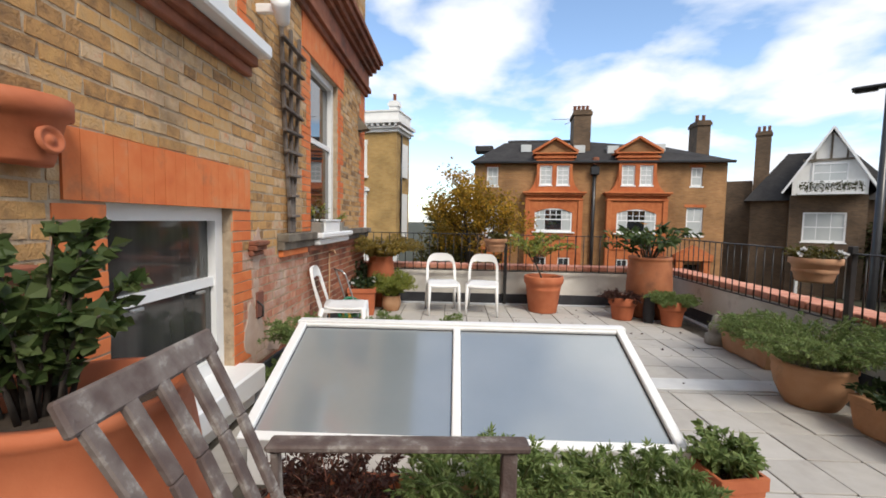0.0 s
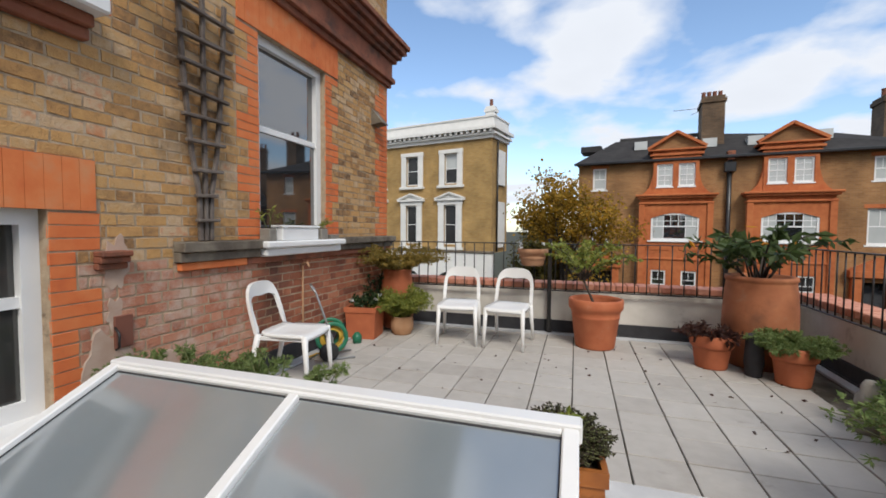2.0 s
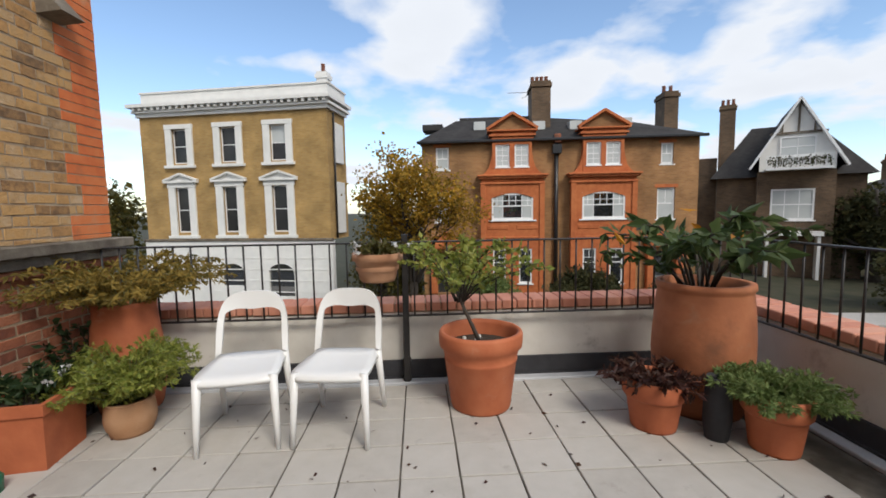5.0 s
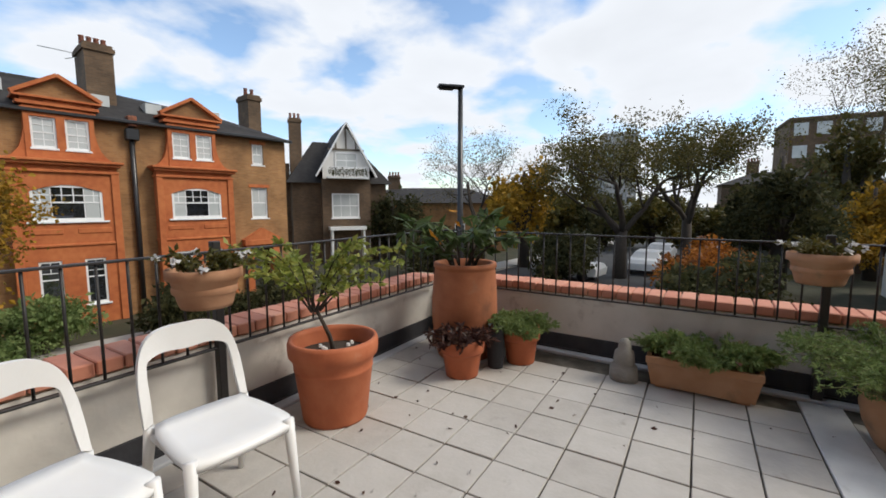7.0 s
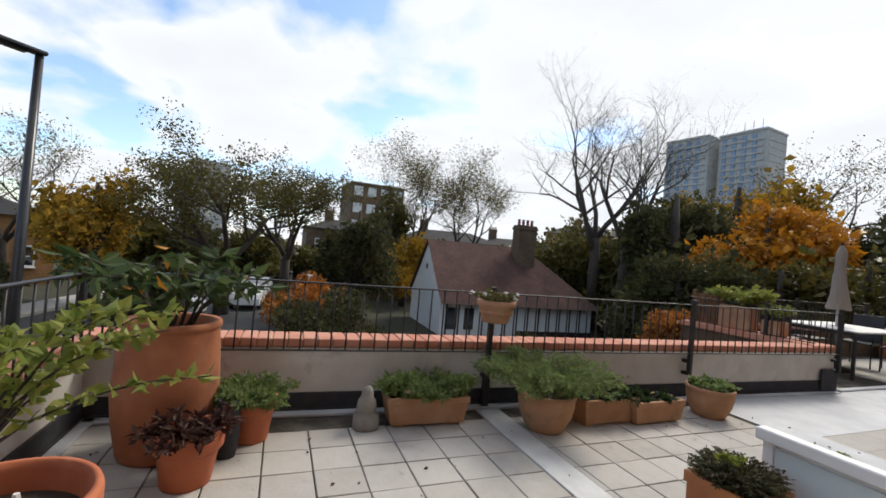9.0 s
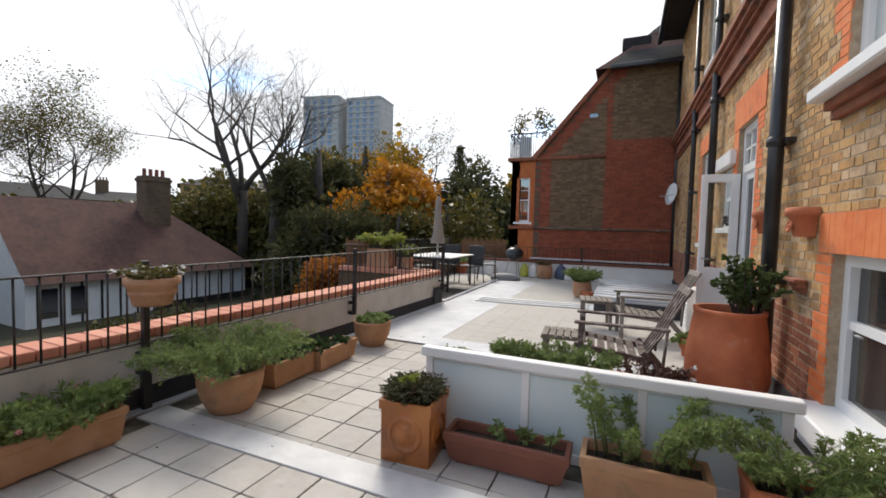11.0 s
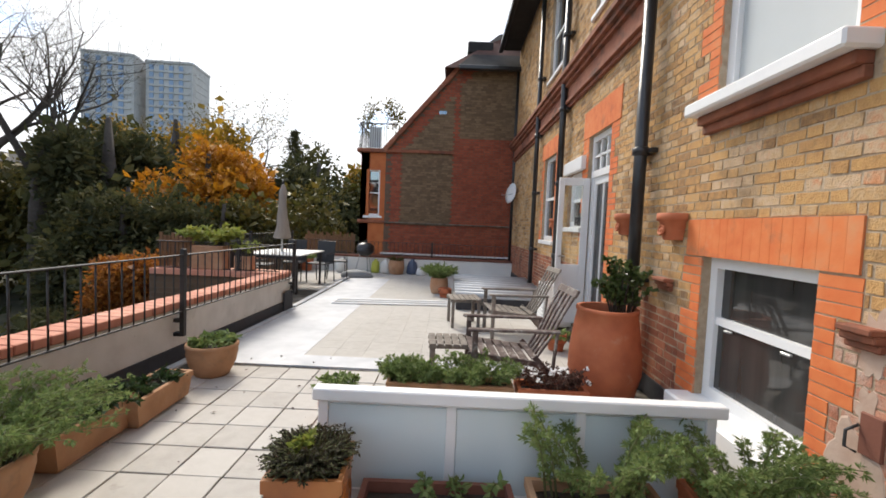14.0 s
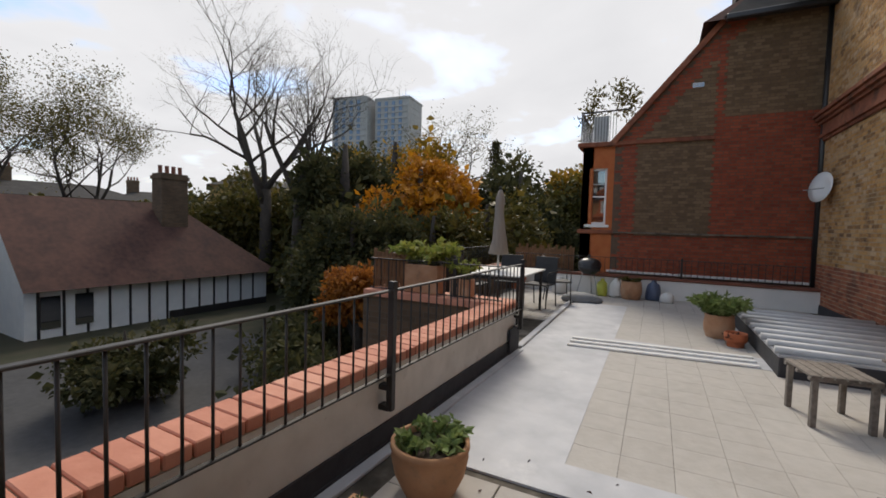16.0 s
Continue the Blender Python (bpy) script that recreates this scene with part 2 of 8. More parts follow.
# brown clay of the corner jar, darkened for the shade it stands in
JARCLAY = mat("shaded_brown_terracotta", [(0.25, 0.085, 0.035), (0.37, 0.13, 0.055), (0.45, 0.18, 0.08)], 0.8, 6, 0.25, stain=[((0.36, 0.24, 0.16), 4.0, 0.60, 0.4), ((0.10, 0.05, 0.03), 2.4, 0.56, 0.5)])
GLAZED = mat("glazed_brown_clay", [(0.20, 0.065, 0.02), (0.40, 0.14, 0.035), (0.52, 0.23, 0.07)], 0.4, 5, 0.25, stain=((0.07, 0.035, 0.015), 6.0, 0.55, 0.7))
TERRA_OLD = mat("weathered_terracotta", [(0.30, 0.14, 0.07), (0.42, 0.23, 0.13), (0.50, 0.33, 0.22)], 0.85, 6, 0.3, stain=((0.16, 0.15, 0.10), 5.0, 0.58, 0.6))
TERRA_TAN = mat("sandy_terracotta", [(0.28, 0.14, 0.065), (0.38, 0.20, 0.10), (0.45, 0.27, 0.155)], 0.85, 6, 0.3, stain=((0.14, 0.12, 0.08), 4.0, 0.58, 0.6))
TERRA_DK = mat("dark_red_clay", [(0.14, 0.05, 0.03), (0.22, 0.08, 0.05)], 0.75, 6, 0.2)
SOIL = mat("potting_soil", [(0.02, 0.014, 0.009), (0.06, 0.042, 0.028)], 0.95, 30, 0.8)
PLASTIC = mat("white_plastic", [(0.76, 0.76, 0.745), (0.82, 0.82, 0.81)], 0.4, 4, 0.03)
GREYWOOD = mat("silvered_teak", [(0.10, 0.088, 0.075), (0.19, 0.165, 0.14), (0.28, 0.25, 0.215)], 0.85, 10, 0.35, stretch=(3, 3, 3))
DARKWOOD = mat("weathered_painted_wood", [(0.05, 0.034, 0.03), (0.10, 0.07, 0.062), (0.22, 0.19, 0.17)], 0.8, 14, 0.4, stain=((0.36, 0.34, 0.31), 14.0, 0.56, 0.8))
TRELLIS = mat("old_trellis_wood", [(0.06, 0.045, 0.037), (0.125, 0.10, 0.085), (0.21, 0.18, 0.155)], 0.9, 12, 0.4)
BARK = mat("bark", [(0.035, 0.028, 0.022), (0.075, 0.06, 0.048)], 0.95, 9, 0.5)
GREENSTEM = mat("green_stem", [(0.08, 0.10, 0.03), (0.15, 0.15, 0.06)], 0.8, 9, 0.1)
LEAF = leafmat("fresh_leaves", [(0.09, 0.14, 0.04), (0.17, 0.235, 0.075), (0.29, 0.34, 0.13)], 0.65)
LEAF_HE = leafmat("heather_leaves", [(0.02, 0.02, 0.012), (0.05, 0.045, 0.025), (0.085, 0.06, 0.04)], 0.7)
LEAF_DK = leafmat("dark_leaves", [(0.014, 0.03, 0.011), (0.03, 0.055, 0.018), (0.055, 0.085, 0.03)], 0.5)
LEAF_MID = leafmat("mid_green_leaves", [(0.03, 0.055, 0.018), (0.065, 0.10, 0.03), (0.12, 0.155, 0.055)], 0.45)
LEAF_LT = leafmat("light_green_leaves", [(0.13, 0.18, 0.035), (0.24, 0.28, 0.055), (0.38, 0.36, 0.08)])
LEAF_YG = leafmat("yellowing_leaves", [(0.11, 0.085, 0.015), (0.33, 0.20, 0.022), (0.55, 0.30, 0.025)], 0.7)
LEAF_OR = leafmat("orange_autumn_leaves", [(0.24, 0.09, 0.010), (0.44, 0.18, 0.012), (0.60, 0.28, 0.02)])
LEAF_RUST = leafmat("rust_autumn_leaves", [(0.10, 0.035, 0.010), (0.32, 0.11, 0.018), (0.50, 0.20, 0.03)], 0.7)
LEAF_OL = leafmat("olive_autumn_leaves", [(0.05, 0.055, 0.015), (0.10, 0.09, 0.022), (0.17, 0.12, 0.025)])
LEAF_RED = leafmat("dark_red_leaves", [(0.03, 0.015, 0.012), (0.07, 0.03, 0.025), (0.10, 0.06, 0.035)])
FLOWER = leafmat("white_petals", [(0.7, 0.68, 0.68), (0.8, 0.8, 0.8)])
PINK = leafmat("pink_petals", [(0.6, 0.25, 0.25), (0.7, 0.42, 0.4)])
SLATE = mat("roof_slate", [(0.020, 0.018, 0.018), (0.045, 0.042, 0.040)], 0.85, 4, 0.3, spec=0.3)
ROOFRED = mat("old_clay_roof_tile", [(0.045, 0.022, 0.018), (0.085, 0.04, 0.03), (0.12, 0.055, 0.04)], 0.9, 5, 0.5)
PANE = mat("dark_window_glass", [(0.012, 0.014, 0.017), (0.03, 0.033, 0.038)], 0.025, 1, 0.0, spec=0.9)
DKPANE = mat("dim_far_window_glass", [(0.014, 0.014, 0.015), (0.035, 0.034, 0.034)], 0.15, 1, 0.0, spec=0.4)
BLIND = mat("pale_window_blind", [(0.42, 0.45, 0.45), (0.55, 0.57, 0.56)], 0.25, 1, 0.0, spec=0.9)
GLASS = glass("window_glass")
PANE.node_tree.nodes["Principled BSDF"].inputs["IOR"].default_value = 2.1
# bluish base lifted to carry part of the sky's reflection
FROST = mat("frosted_glass_sky_tint", [(0.20, 0.235, 0.25), (0.29, 0.32, 0.335)], 0.10, 1.6, 0.0, spec=0.9)
FROST.node_tree.nodes["Principled BSDF"].inputs["IOR"].default_value = 2.2
FACEP = mat("pale_blue_white_panel", [(0.56, 0.66, 0.68), (0.66, 0.74, 0.75)], 0.3, 2, 0.02)
ASPHALT = mat("asphalt", [(0.035, 0.035, 0.037), (0.065, 0.065, 0.066)], 0.9, 6, 0.3)
GRASS = mat("lawn_and_earth", [(0.018, 0.022, 0.008), (0.035, 0.035, 0.015), (0.055, 0.045, 0.025)], 0.95, 1.5, 0.4)
YB_FAR = brickmat("gault_brick_facade", ((0.36, 0.22, 0.075), (0.43, 0.275, 0.10)), (0.36, 0.26, 0.13))
BB_FAR = brickmat("brown_brick_facade", ((0.28, 0.14, 0.055), (0.36, 0.19, 0.075)), (0.32, 0.2, 0.11))
DB_FAR = brickmat("dark_brick_facade", ((0.10, 0.065, 0.04), (0.15, 0.095, 0.055)), (0.13, 0.10, 0.07))
OR_FAR = mat("orange_brick_dressing", [(0.34, 0.085, 0.025), (0.45, 0.13, 0.04), (0.52, 0.17, 0.055)], 0.85, 5, 0.2)
CONC = mat("tower_concrete", [(0.34, 0.34, 0.335), (0.45, 0.445, 0.435)], 0.9, 0.3, 0.0)
BLUEP = mat("tower_blue_panel", [(0.12, 0.20, 0.33), (0.22, 0.31, 0.44)], 0.35, 0.5, 0.0)
OBSC = mat("dark_sash_glass", [(0.018, 0.018, 0.017), (0.06, 0.06, 0.057)], 0.05, 2.5, 0.0, spec=0.8, stretch=(1, 4, 0.3))
# grey of the added room shell, with the rooms' dimness put into it
INTER = mat("dimmed_room_shell", [(0.20, 0.19, 0.17), (0.27, 0.255, 0.23)], 0.9, 2, 0.0)
GREENP = mat("green_plastic", [(0.015, 0.13, 0.07), (0.03, 0.19, 0.10)], 0.4, 6, 0.05)
YHOSE = mat("yellow_hose", [(0.52, 0.33, 0.04), (0.64, 0.42, 0.06)], 0.45, 10, 0.05)
METALG = mat("grey_tube_metal", [(0.30, 0.31, 0.31), (0.42, 0.43, 0.43)], 0.35, 10, 0.05, metal=0.6)
CANVAS = mat("taupe_canvas", [(0.24, 0.205, 0.175), (0.33, 0.285, 0.245)], 0.9, 6, 0.2, stretch=(4, 4, 0.6))
BLACKP = mat("black_weave", [(0.012, 0.012, 0.013), (0.03, 0.03, 0.031)], 0.55, 30, 0.3)
YELLOWBAG = mat("yellow_green_sack", [(0.38, 0.42, 0.05), (0.52, 0.52, 0.09)], 0.5, 7, 0.2)
WHITEBAG = mat("white_sack", [(0.55, 0.55, 0.52), (0.7, 0.69, 0.66)], 0.6, 7, 0.4)
BLUEBAG = mat("dark_blue_sack", [(0.05, 0.07, 0.13), (0.10, 0.13, 0.2)], 0.5, 7, 0.4)
GREYSH = mat("grey_cover_sheet", [(0.16, 0.17, 0.18), (0.27, 0.28, 0.29)], 0.7, 5, 0.4)
CORRUG = mat("corrugated_sheet", [(0.36, 0.37, 0.38), (0.50, 0.51, 0.52)], 0.5, 4, 0.1)
GREYPOT = mat("grey_stone_ornament", [(0.18, 0.165, 0.14), (0.30, 0.28, 0.245)], 0.95, 12, 0.5)
FENCE = mat("brown_fence_wood", [(0.14, 0.07, 0.035), (0.24, 0.125, 0.06)], 0.9, 7, 0.3)
LEAF_DT = leafmat("dark_tree_leaves", [(0.022, 0.028, 0.012), (0.055, 0.058, 0.022), (0.115, 0.10, 0.036)], 0.8)
LEAF_FE = leafmat("feathery_autumn_leaves", [(0.10, 0.09, 0.02), (0.25, 0.17, 0.035), (0.38, 0.27, 0.06)], 0.7)
WFELT = mat("white_coated_felt", [(0.50, 0.50, 0.50), (0.62, 0.62, 0.61), (0.70, 0.70, 0.69)], 0.7, 6, 0.2, stain=((0.30, 0.29, 0.27), 4.0, 0.60, 0.5))

# ---- building tools ----
def mesh_of(name, verts, faces, m, smooth=False):
    me = bpy.data.meshes.new(name)
    me.from_pydata(verts, [], faces)
    me.materials.append(m)
    if smooth:
        me.polygons.foreach_set("use_smooth", [True] * len(me.polygons))
    me.update()
    return me


def part(name, data, m, parent, label="", at=None):
    """Links a bmesh or a mesh as one object under a thing or a part."""
    if isinstance(data, bmesh.types.BMesh):
        me = bpy.data.meshes.new(name)
        data.to_mesh(me)
        data.free()
        me.materials.append(m)
        data = me
    ob = new(name, data)
    if parent:
        ob.parent = parent
    if at is not None:
        ob.matrix_basis = at
    if label:
        ob["label"] = label
    return ob


def thing(name, label, category, at, group="", kind=""):
    ob = new(name)
    ob.empty_display_size = 0.1
    ob.matrix_basis = at
    return tagged(ob, label, category, group, kind)


def box(bm, x0, y0, z0, x1, y1, z1, bevel=0.0, m=None):
    r = bmesh.ops.create_cube(bm, size=1.0)
    v = r["verts"]
    t = Matrix.Translation(((x0 + x1) / 2, (y0 + y1) / 2, (z0 + z1) / 2)) @ Matrix.Diagonal((abs(x1 - x0), abs(y1 - y0), abs(z1 - z0), 1))
    bmesh.ops.transform(bm, matrix=(m @ t) if m else t, verts=v)
    if bevel:
        es = list({e for a in v for e in a.link_edges})
        bmesh.ops.bevel(bm, geom=es, offset=bevel, segments=1, affect="EDGES")
    return bm


def boxes(*args, bevel=0.0):
    bm = bmesh.new()
    for a in args:
        box(bm, *a, bevel=bevel)
    return bm


def beam(bm, p, q, w, h, bevel=0.003, up=(0, 0, 1)):
    """A bar from p to q, w wide and h high."""
    p, q = Vector(p), Vector(q)
    d = q - p
    zax = d.normalized()
    u = Vector(up)
    if abs(zax.dot(u)) > 0.98:
        u = Vector((0, 1, 0))
    xax = u.cross(zax).normalized()
    yax = zax.cross(xax)
    m = Matrix((xax, yax, zax)).transposed().to_4x4()
    m.translation = (p + q) / 2
    return box(bm, -w / 2, -h / 2, -d.length / 2, w / 2, h / 2, d.length / 2, bevel, m)


def lathe(profile, seg=28, wobble=0.0, seed=0):
    """Turns (radius, height) pairs round z; a radius of 0 closes the end."""
    rnd = random.Random(seed)
    verts, faces = [], []
    ph = rnd.random() * 6
    for r, z in profile:
        for i in range(seg):
            a = 2 * math.pi * i / seg
            k = 1 + wobble * math.sin(3 * a + ph + z * 7)
            verts.append((r * k * math.cos(a), r * k * math.sin(a), z))
    for j in range(len(profile) - 1):
        for i in range(seg):
            a, b = j * seg + i, j * seg + (i + 1) % seg
            faces.append((a, b, b + seg, a + seg))
    return verts, faces


def turned(name, profile, m, seg=28, wobble=0.0, seed=0):
    return mesh_of(name, *lathe(profile, seg, wobble, seed), m, True)


def tube_geo(pts, radii, seg, verts, faces):
    base = len(verts)
    n = len(pts)
    for i, p in enumerate(pts):
        d = (Vector(pts[min(i + 1, n - 1)]) - Vector(pts[max(i - 1, 0)]))
        if d.length < 1e-6:
            d = Vector((0, 0, 1))
        d.normalize()
        u = Vector((0, 0, 1)) if abs(d.z) < 0.9 else Vector((1, 0, 0))
        a = u.cross(d).normalized()
        b = d.cross(a)
        r = radii[i] if isinstance(radii, (list, tuple)) else radii
        for k in range(seg):
            t = 2 * math.pi * k / seg
            verts.append(tuple(Vector(p) + a * (r * math.cos(t)) + b * (r * math.sin(t))))
    for i in range(n - 1):
        for k in range(seg):
            p0, p1 = base + i * seg + k, base + i * seg + (k + 1) % seg
            faces.append((p0, p1, p1 + seg, p0 + seg))
    faces.append(tuple(base + k for k in range(seg))[::-1])
    faces.append(tuple(base + (n - 1) * seg + k for k in range(seg)))


def tube(name, pts, r, m, seg=8):
    v, f = [], []
    tube_geo(pts, r, seg, v, f)
    return mesh_of(name, v, f, m, True)


def leaf_geo(verts, faces, p, d, size, rnd, width=0.5, fold=0.25):
    """One folded leaf of four triangles from p along d."""
    d = Vector(d).normalized()
    u = Vector((rnd.gauss(0, 1), rnd.gauss(0, 1), rnd.gauss(0, 1)))
    s = d.cross(u)
    if s.length < 1e-4:
        s = Vector((1, 0, 0))
    s.normalize()
    nrm = s.cross(d)
    p = Vector(p)
    b = len(verts)
    w = size * width * 0.5
    verts.append(tuple(p))
    verts.append(tuple(p + d * size * 0.45 + s * w + nrm * fold * w))
    verts.append(tuple(p + d * size - nrm * fold * size * 0.3))
    verts.append(tuple(p + d * size * 0.45 - s * w + nrm * fold * w))
    faces.append((b, b + 1, b + 2))
    faces.append((b, b + 2, b + 3))


def lobed_leaf(verts, faces, p, d, size, rnd):
    """A deeply cut leaf: five narrow lobes that fan out from the tip of a short stalk."""
    d = Vector(d).normalized()
    s = d.cross(Vector((rnd.gauss(0, 1), rnd.gauss(0, 1), rnd.gauss(0, 1))))
    if s.length < 1e-4:
        s = Vector((1, 0, 0))
    s.normalize()
    q = Vector(p) + d * size * 0.5
    for k in (-2, -1, 0, 1, 2):
        a = k * 0.62
        e = d * math.cos(a) + s * math.sin(a)
        leaf_geo(verts, faces, q, e, size * (0.85 - 0.12 * abs(k)), rnd, 0.30, 0.25)


def shrub(parent, seed, stems, height, spread, leaf, per, lm, sm=GREENSTEM, base=(0, 0, 0), base_r=(0.05, 0.05), width=0.5, droop=0.3, start=0.25, sr=0.004, tuft=1, lobed=False, flowers=0, fm=None, stem_name="stalk", label=""):
    """A potted plant: bent stems with leaves along them. Parts: stems, foliage, and blossoms where it flowers."""
    rnd = random.Random(seed)
    sv, sf, lv, lf, fv, ff = [], [], [], [], [], []
    for i in range(stems):
        a = rnd.random() * 2 * math.pi
        rr = math.sqrt(rnd.random())
        p = Vector((base[0] + base_r[0] * rr * math.cos(a), base[1] + base_r[1] * rr * math.sin(a), base[2]))
        a2 = a + rnd.gauss(0, 0.5)
        out = spread * (0.25 + 0.75 * math.sqrt(rnd.random()))
        h = height * (0.55 + 0.45 * rnd.random()) * (1.0 - 0.35 * (out / spread) ** 2)
        q = p + Vector((math.cos(a2) * out, math.sin(a2) * out, h))
        c = p + Vector((math.cos(a2) * out * 0.35, math.sin(a2) * out * 0.35, h * (0.75 + droop * 0.5)))
        pts = [p * (1 - t) ** 2 + c * 2 * t * (1 - t) + q * t * t for t in (0, 0.25, 0.5, 0.75, 1)]
        tube_geo(pts, [sr * 1.6, sr * 1.3, sr, sr * 0.8, sr * 0.5], 4, sv, sf)
        for j in range(per):
            t = start + (1 - start) * (j + rnd.random()) / per
            pt = p * (1 - t) ** 2 + c * 2 * t * (1 - t) + q * t * t
            tan = (c - p) * (1 - t) + (q - c) * t
            for _ in range(tuft):
                d = tan.normalized() * 0.5 + Vector((rnd.gauss(0, 1), rnd.gauss(0, 1), rnd.gauss(0, 0.7) - droop * 0.4))
                size = leaf * (0.6 + 0.7 * rnd.random())
                if lobed:
                    lobed_leaf(lv, lf, pt, d, size, rnd)
                else:
                    leaf_geo(lv, lf, pt, d, size, rnd, width)
        if i < flowers:
            for _ in range(9):
                leaf_geo(fv, ff, q, (rnd.gauss(0, 1), rnd.gauss(0, 1), rnd.gauss(0.4, 0.8)), 0.028, rnd, 0.9, 0.1)
    part(stem_name, mesh_of(stem_name, sv, sf, sm, True), sm, parent)
    part("foliage", mesh_of("foliage", lv, lf, lm), lm, parent, label)
    if flowers:
        part("blossoms", mesh_of("blossoms", fv, ff, fm), fm, parent)


def cells(u0, u1, z0, z1, openings):
    """The rectangles of a wall that its openings leave."""
    us = sorted({u0, u1, *[v for o in openings for v in (o[0], o[1]) if u0 < v < u1]})
    zs = sorted({z0, z1, *[v for o in openings for v in (o[2], o[3]) if z0 < v < z1]})
    for a, b in zip(us, us[1:]):
        for c, d in zip(zs, zs[1:]):
            if not any(o[0] < (a + b) / 2 < o[1] and o[2] < (c + d) / 2 < o[3] for o in openings):
                yield a, b, c, d


def course_bricks(u0, u1, z0, z1, holes, seed=0, L=0.200, H=0.066, gap=0.007):
    """Flemish bond: rectangles (u0, u1, z0, z1) of bricks, cut where a hole runs through."""
    rnd = random.Random(seed)
    row = 0
    z = z0
    while z + H * 0.5 < z1:
        zt = min(z + H - gap, z1)
        u = u0 - (0 if row % 2 == 0 else L * 0.75) - rnd.random() * 0.02
        k = 0
        while u < u1:
            w = L if k % 2 == 0 else L * 0.5
            pieces = [(max(u, u0), min(u + w - gap, u1), z, zt)]
            for o in holes:
                if o[2] < zt and o[3] > z and o[0] < u + w and o[1] > u:
                    left = []
                    for a, b, c, d in pieces:
                        m0, m1 = max(a, o[0]), min(b, o[1])
                        if m1 <= m0:
                            left.append((a, b, c, d))
                            continue
                        left += [(a, o[0] - gap * 0.5, c, d), (o[1] + gap * 0.5, b, c, d), (m0, m1, c, o[2] - gap * 0.5), (m0, m1, o[3] + gap * 0.5, d)]
                    pieces = [q for q in left if q[1] - q[0] > 0.02 and q[3] - q[2] > 0.012]
            for q in pieces:
                if q[1] - q[0] > 0.02:
                    yield q
            u += w
            k += 1
        z += H
        row += 1


def brick_mesh(name, rects, place, m, rnd, proud=0.006, e=0.004, worn=0.0):
    """Bricks in one mesh: five faces each. place(u, z, d) gives the point that lies d proud of the face."""
    v, f = [], []
    for a, b, c, d in rects:
        p = proud * (0.5 + rnd.random())
        k = len(v)
        for uu, z_, dd in ((a, c, -0.01), (b, c, -0.01), (b, d, -0.01), (a, d, -0.01), (a + e, c + e, p), (b - e, c + e, p), (b - e, d - e, p), (a + e, d - e, p)):
            v.append(place(uu + rnd.uniform(-worn, worn), z_ + rnd.uniform(-worn, worn), dd))
        f += [(k + 4, k + 5, k + 6, k + 7), (k, k + 1, k + 5, k + 4), (k + 1, k + 2, k + 6, k + 5), (k + 2, k + 3, k + 7, k + 6), (k + 3, k, k + 4, k + 7)]
    return mesh_of(name, v, f, m)


def sash(parent, u0, u1, z0, z1, to, frame_w=0.07, bars=(), pane_mat=PANE, depth=0.06, sill=True, split=0.5, wm=WHITE, name="window", two=None, sill_over=0.08):
    """A sash window in the plane of its parent: to(x0, y0, z0, x1, y1, z1) turns (along, out, up) into a box. Parts: frame, panes, sill."""
    bm = bmesh.new()
    w = frame_w
    zm = z0 + (z1 - z0) * split
    for b in ((u0, 0, z0, u0 + w, depth, z1), (u1 - w, 0, z0, u1, depth, z1), (u0 + w, 0, z1 - w, u1 - w, depth, z1), (u0 + w, 0, z0, u1 - w, depth, z0 + w * 1.2), (u0 + w, 0.004, zm - w * 0.35, u1 - w, depth * 0.8, zm + w * 0.35)):
        box(bm, *to(*b))
    for kind, pos, lo, hi in bars:
        if kind == "v":
            x = u0 + (u1 - u0) * pos
            box(bm, *to(x - w * 0.18, 0.008, z0 + (z1 - z0) * lo, x + w * 0.18, depth * 0.6, z0 + (z1 - z0) * hi))
        else:
            z = z0 + (z1 - z0) * pos
            box(bm, *to(u0 + (u1 - u0) * lo, 0.008, z - w * 0.18, u0 + (u1 - u0) * hi, depth * 0.6, z + w * 0.18))
    win = part(name, bm, wm, parent)
    part("pane", boxes(to(u0 + w, depth * 0.25, zm, u1 - w, depth * 0.35, z1 - w)), two or pane_mat, win)
    part("pane", boxes(to(u0 + w, depth * 0.45, z0 + w, u1 - w, depth * 0.55, zm)), pane_mat, win)
    if sill:
        part("sill", boxes(to(u0 - sill_over, -0.0, z0 - 0.07, u1 + sill_over, depth + 0.09, z0), bevel=0.008), wm, win)
    return win

# ---- terrace: floor, parapets ----
FLOOR = tagged(part("floor", boxes((-0.2, -6.9, -0.25, 4.6, 7.2, -0.012)), JOINT, None), "roof terrace deck under pale concrete tiles, dark joints", "floor", kind="structure")
part("floor_annex", boxes((4.6, -6.9, -0.25, 6.2, -1.0, -0.012)), JOINT, FLOOR)

# parapet: runs from the back corner along the outer edge, slightly askew
SX0, SY0, SX1, SY1 = 4.50, 7.05, 4.26, -1.05
S_LEN = math.hypot(SX1 - SX0, SY1 - SY0)
S_AT = Matrix.Translation((SX0, SY0, 0)) @ Matrix.Rotation(math.atan2(SY1 - SY0, SX1 - SX0), 4, "Z")


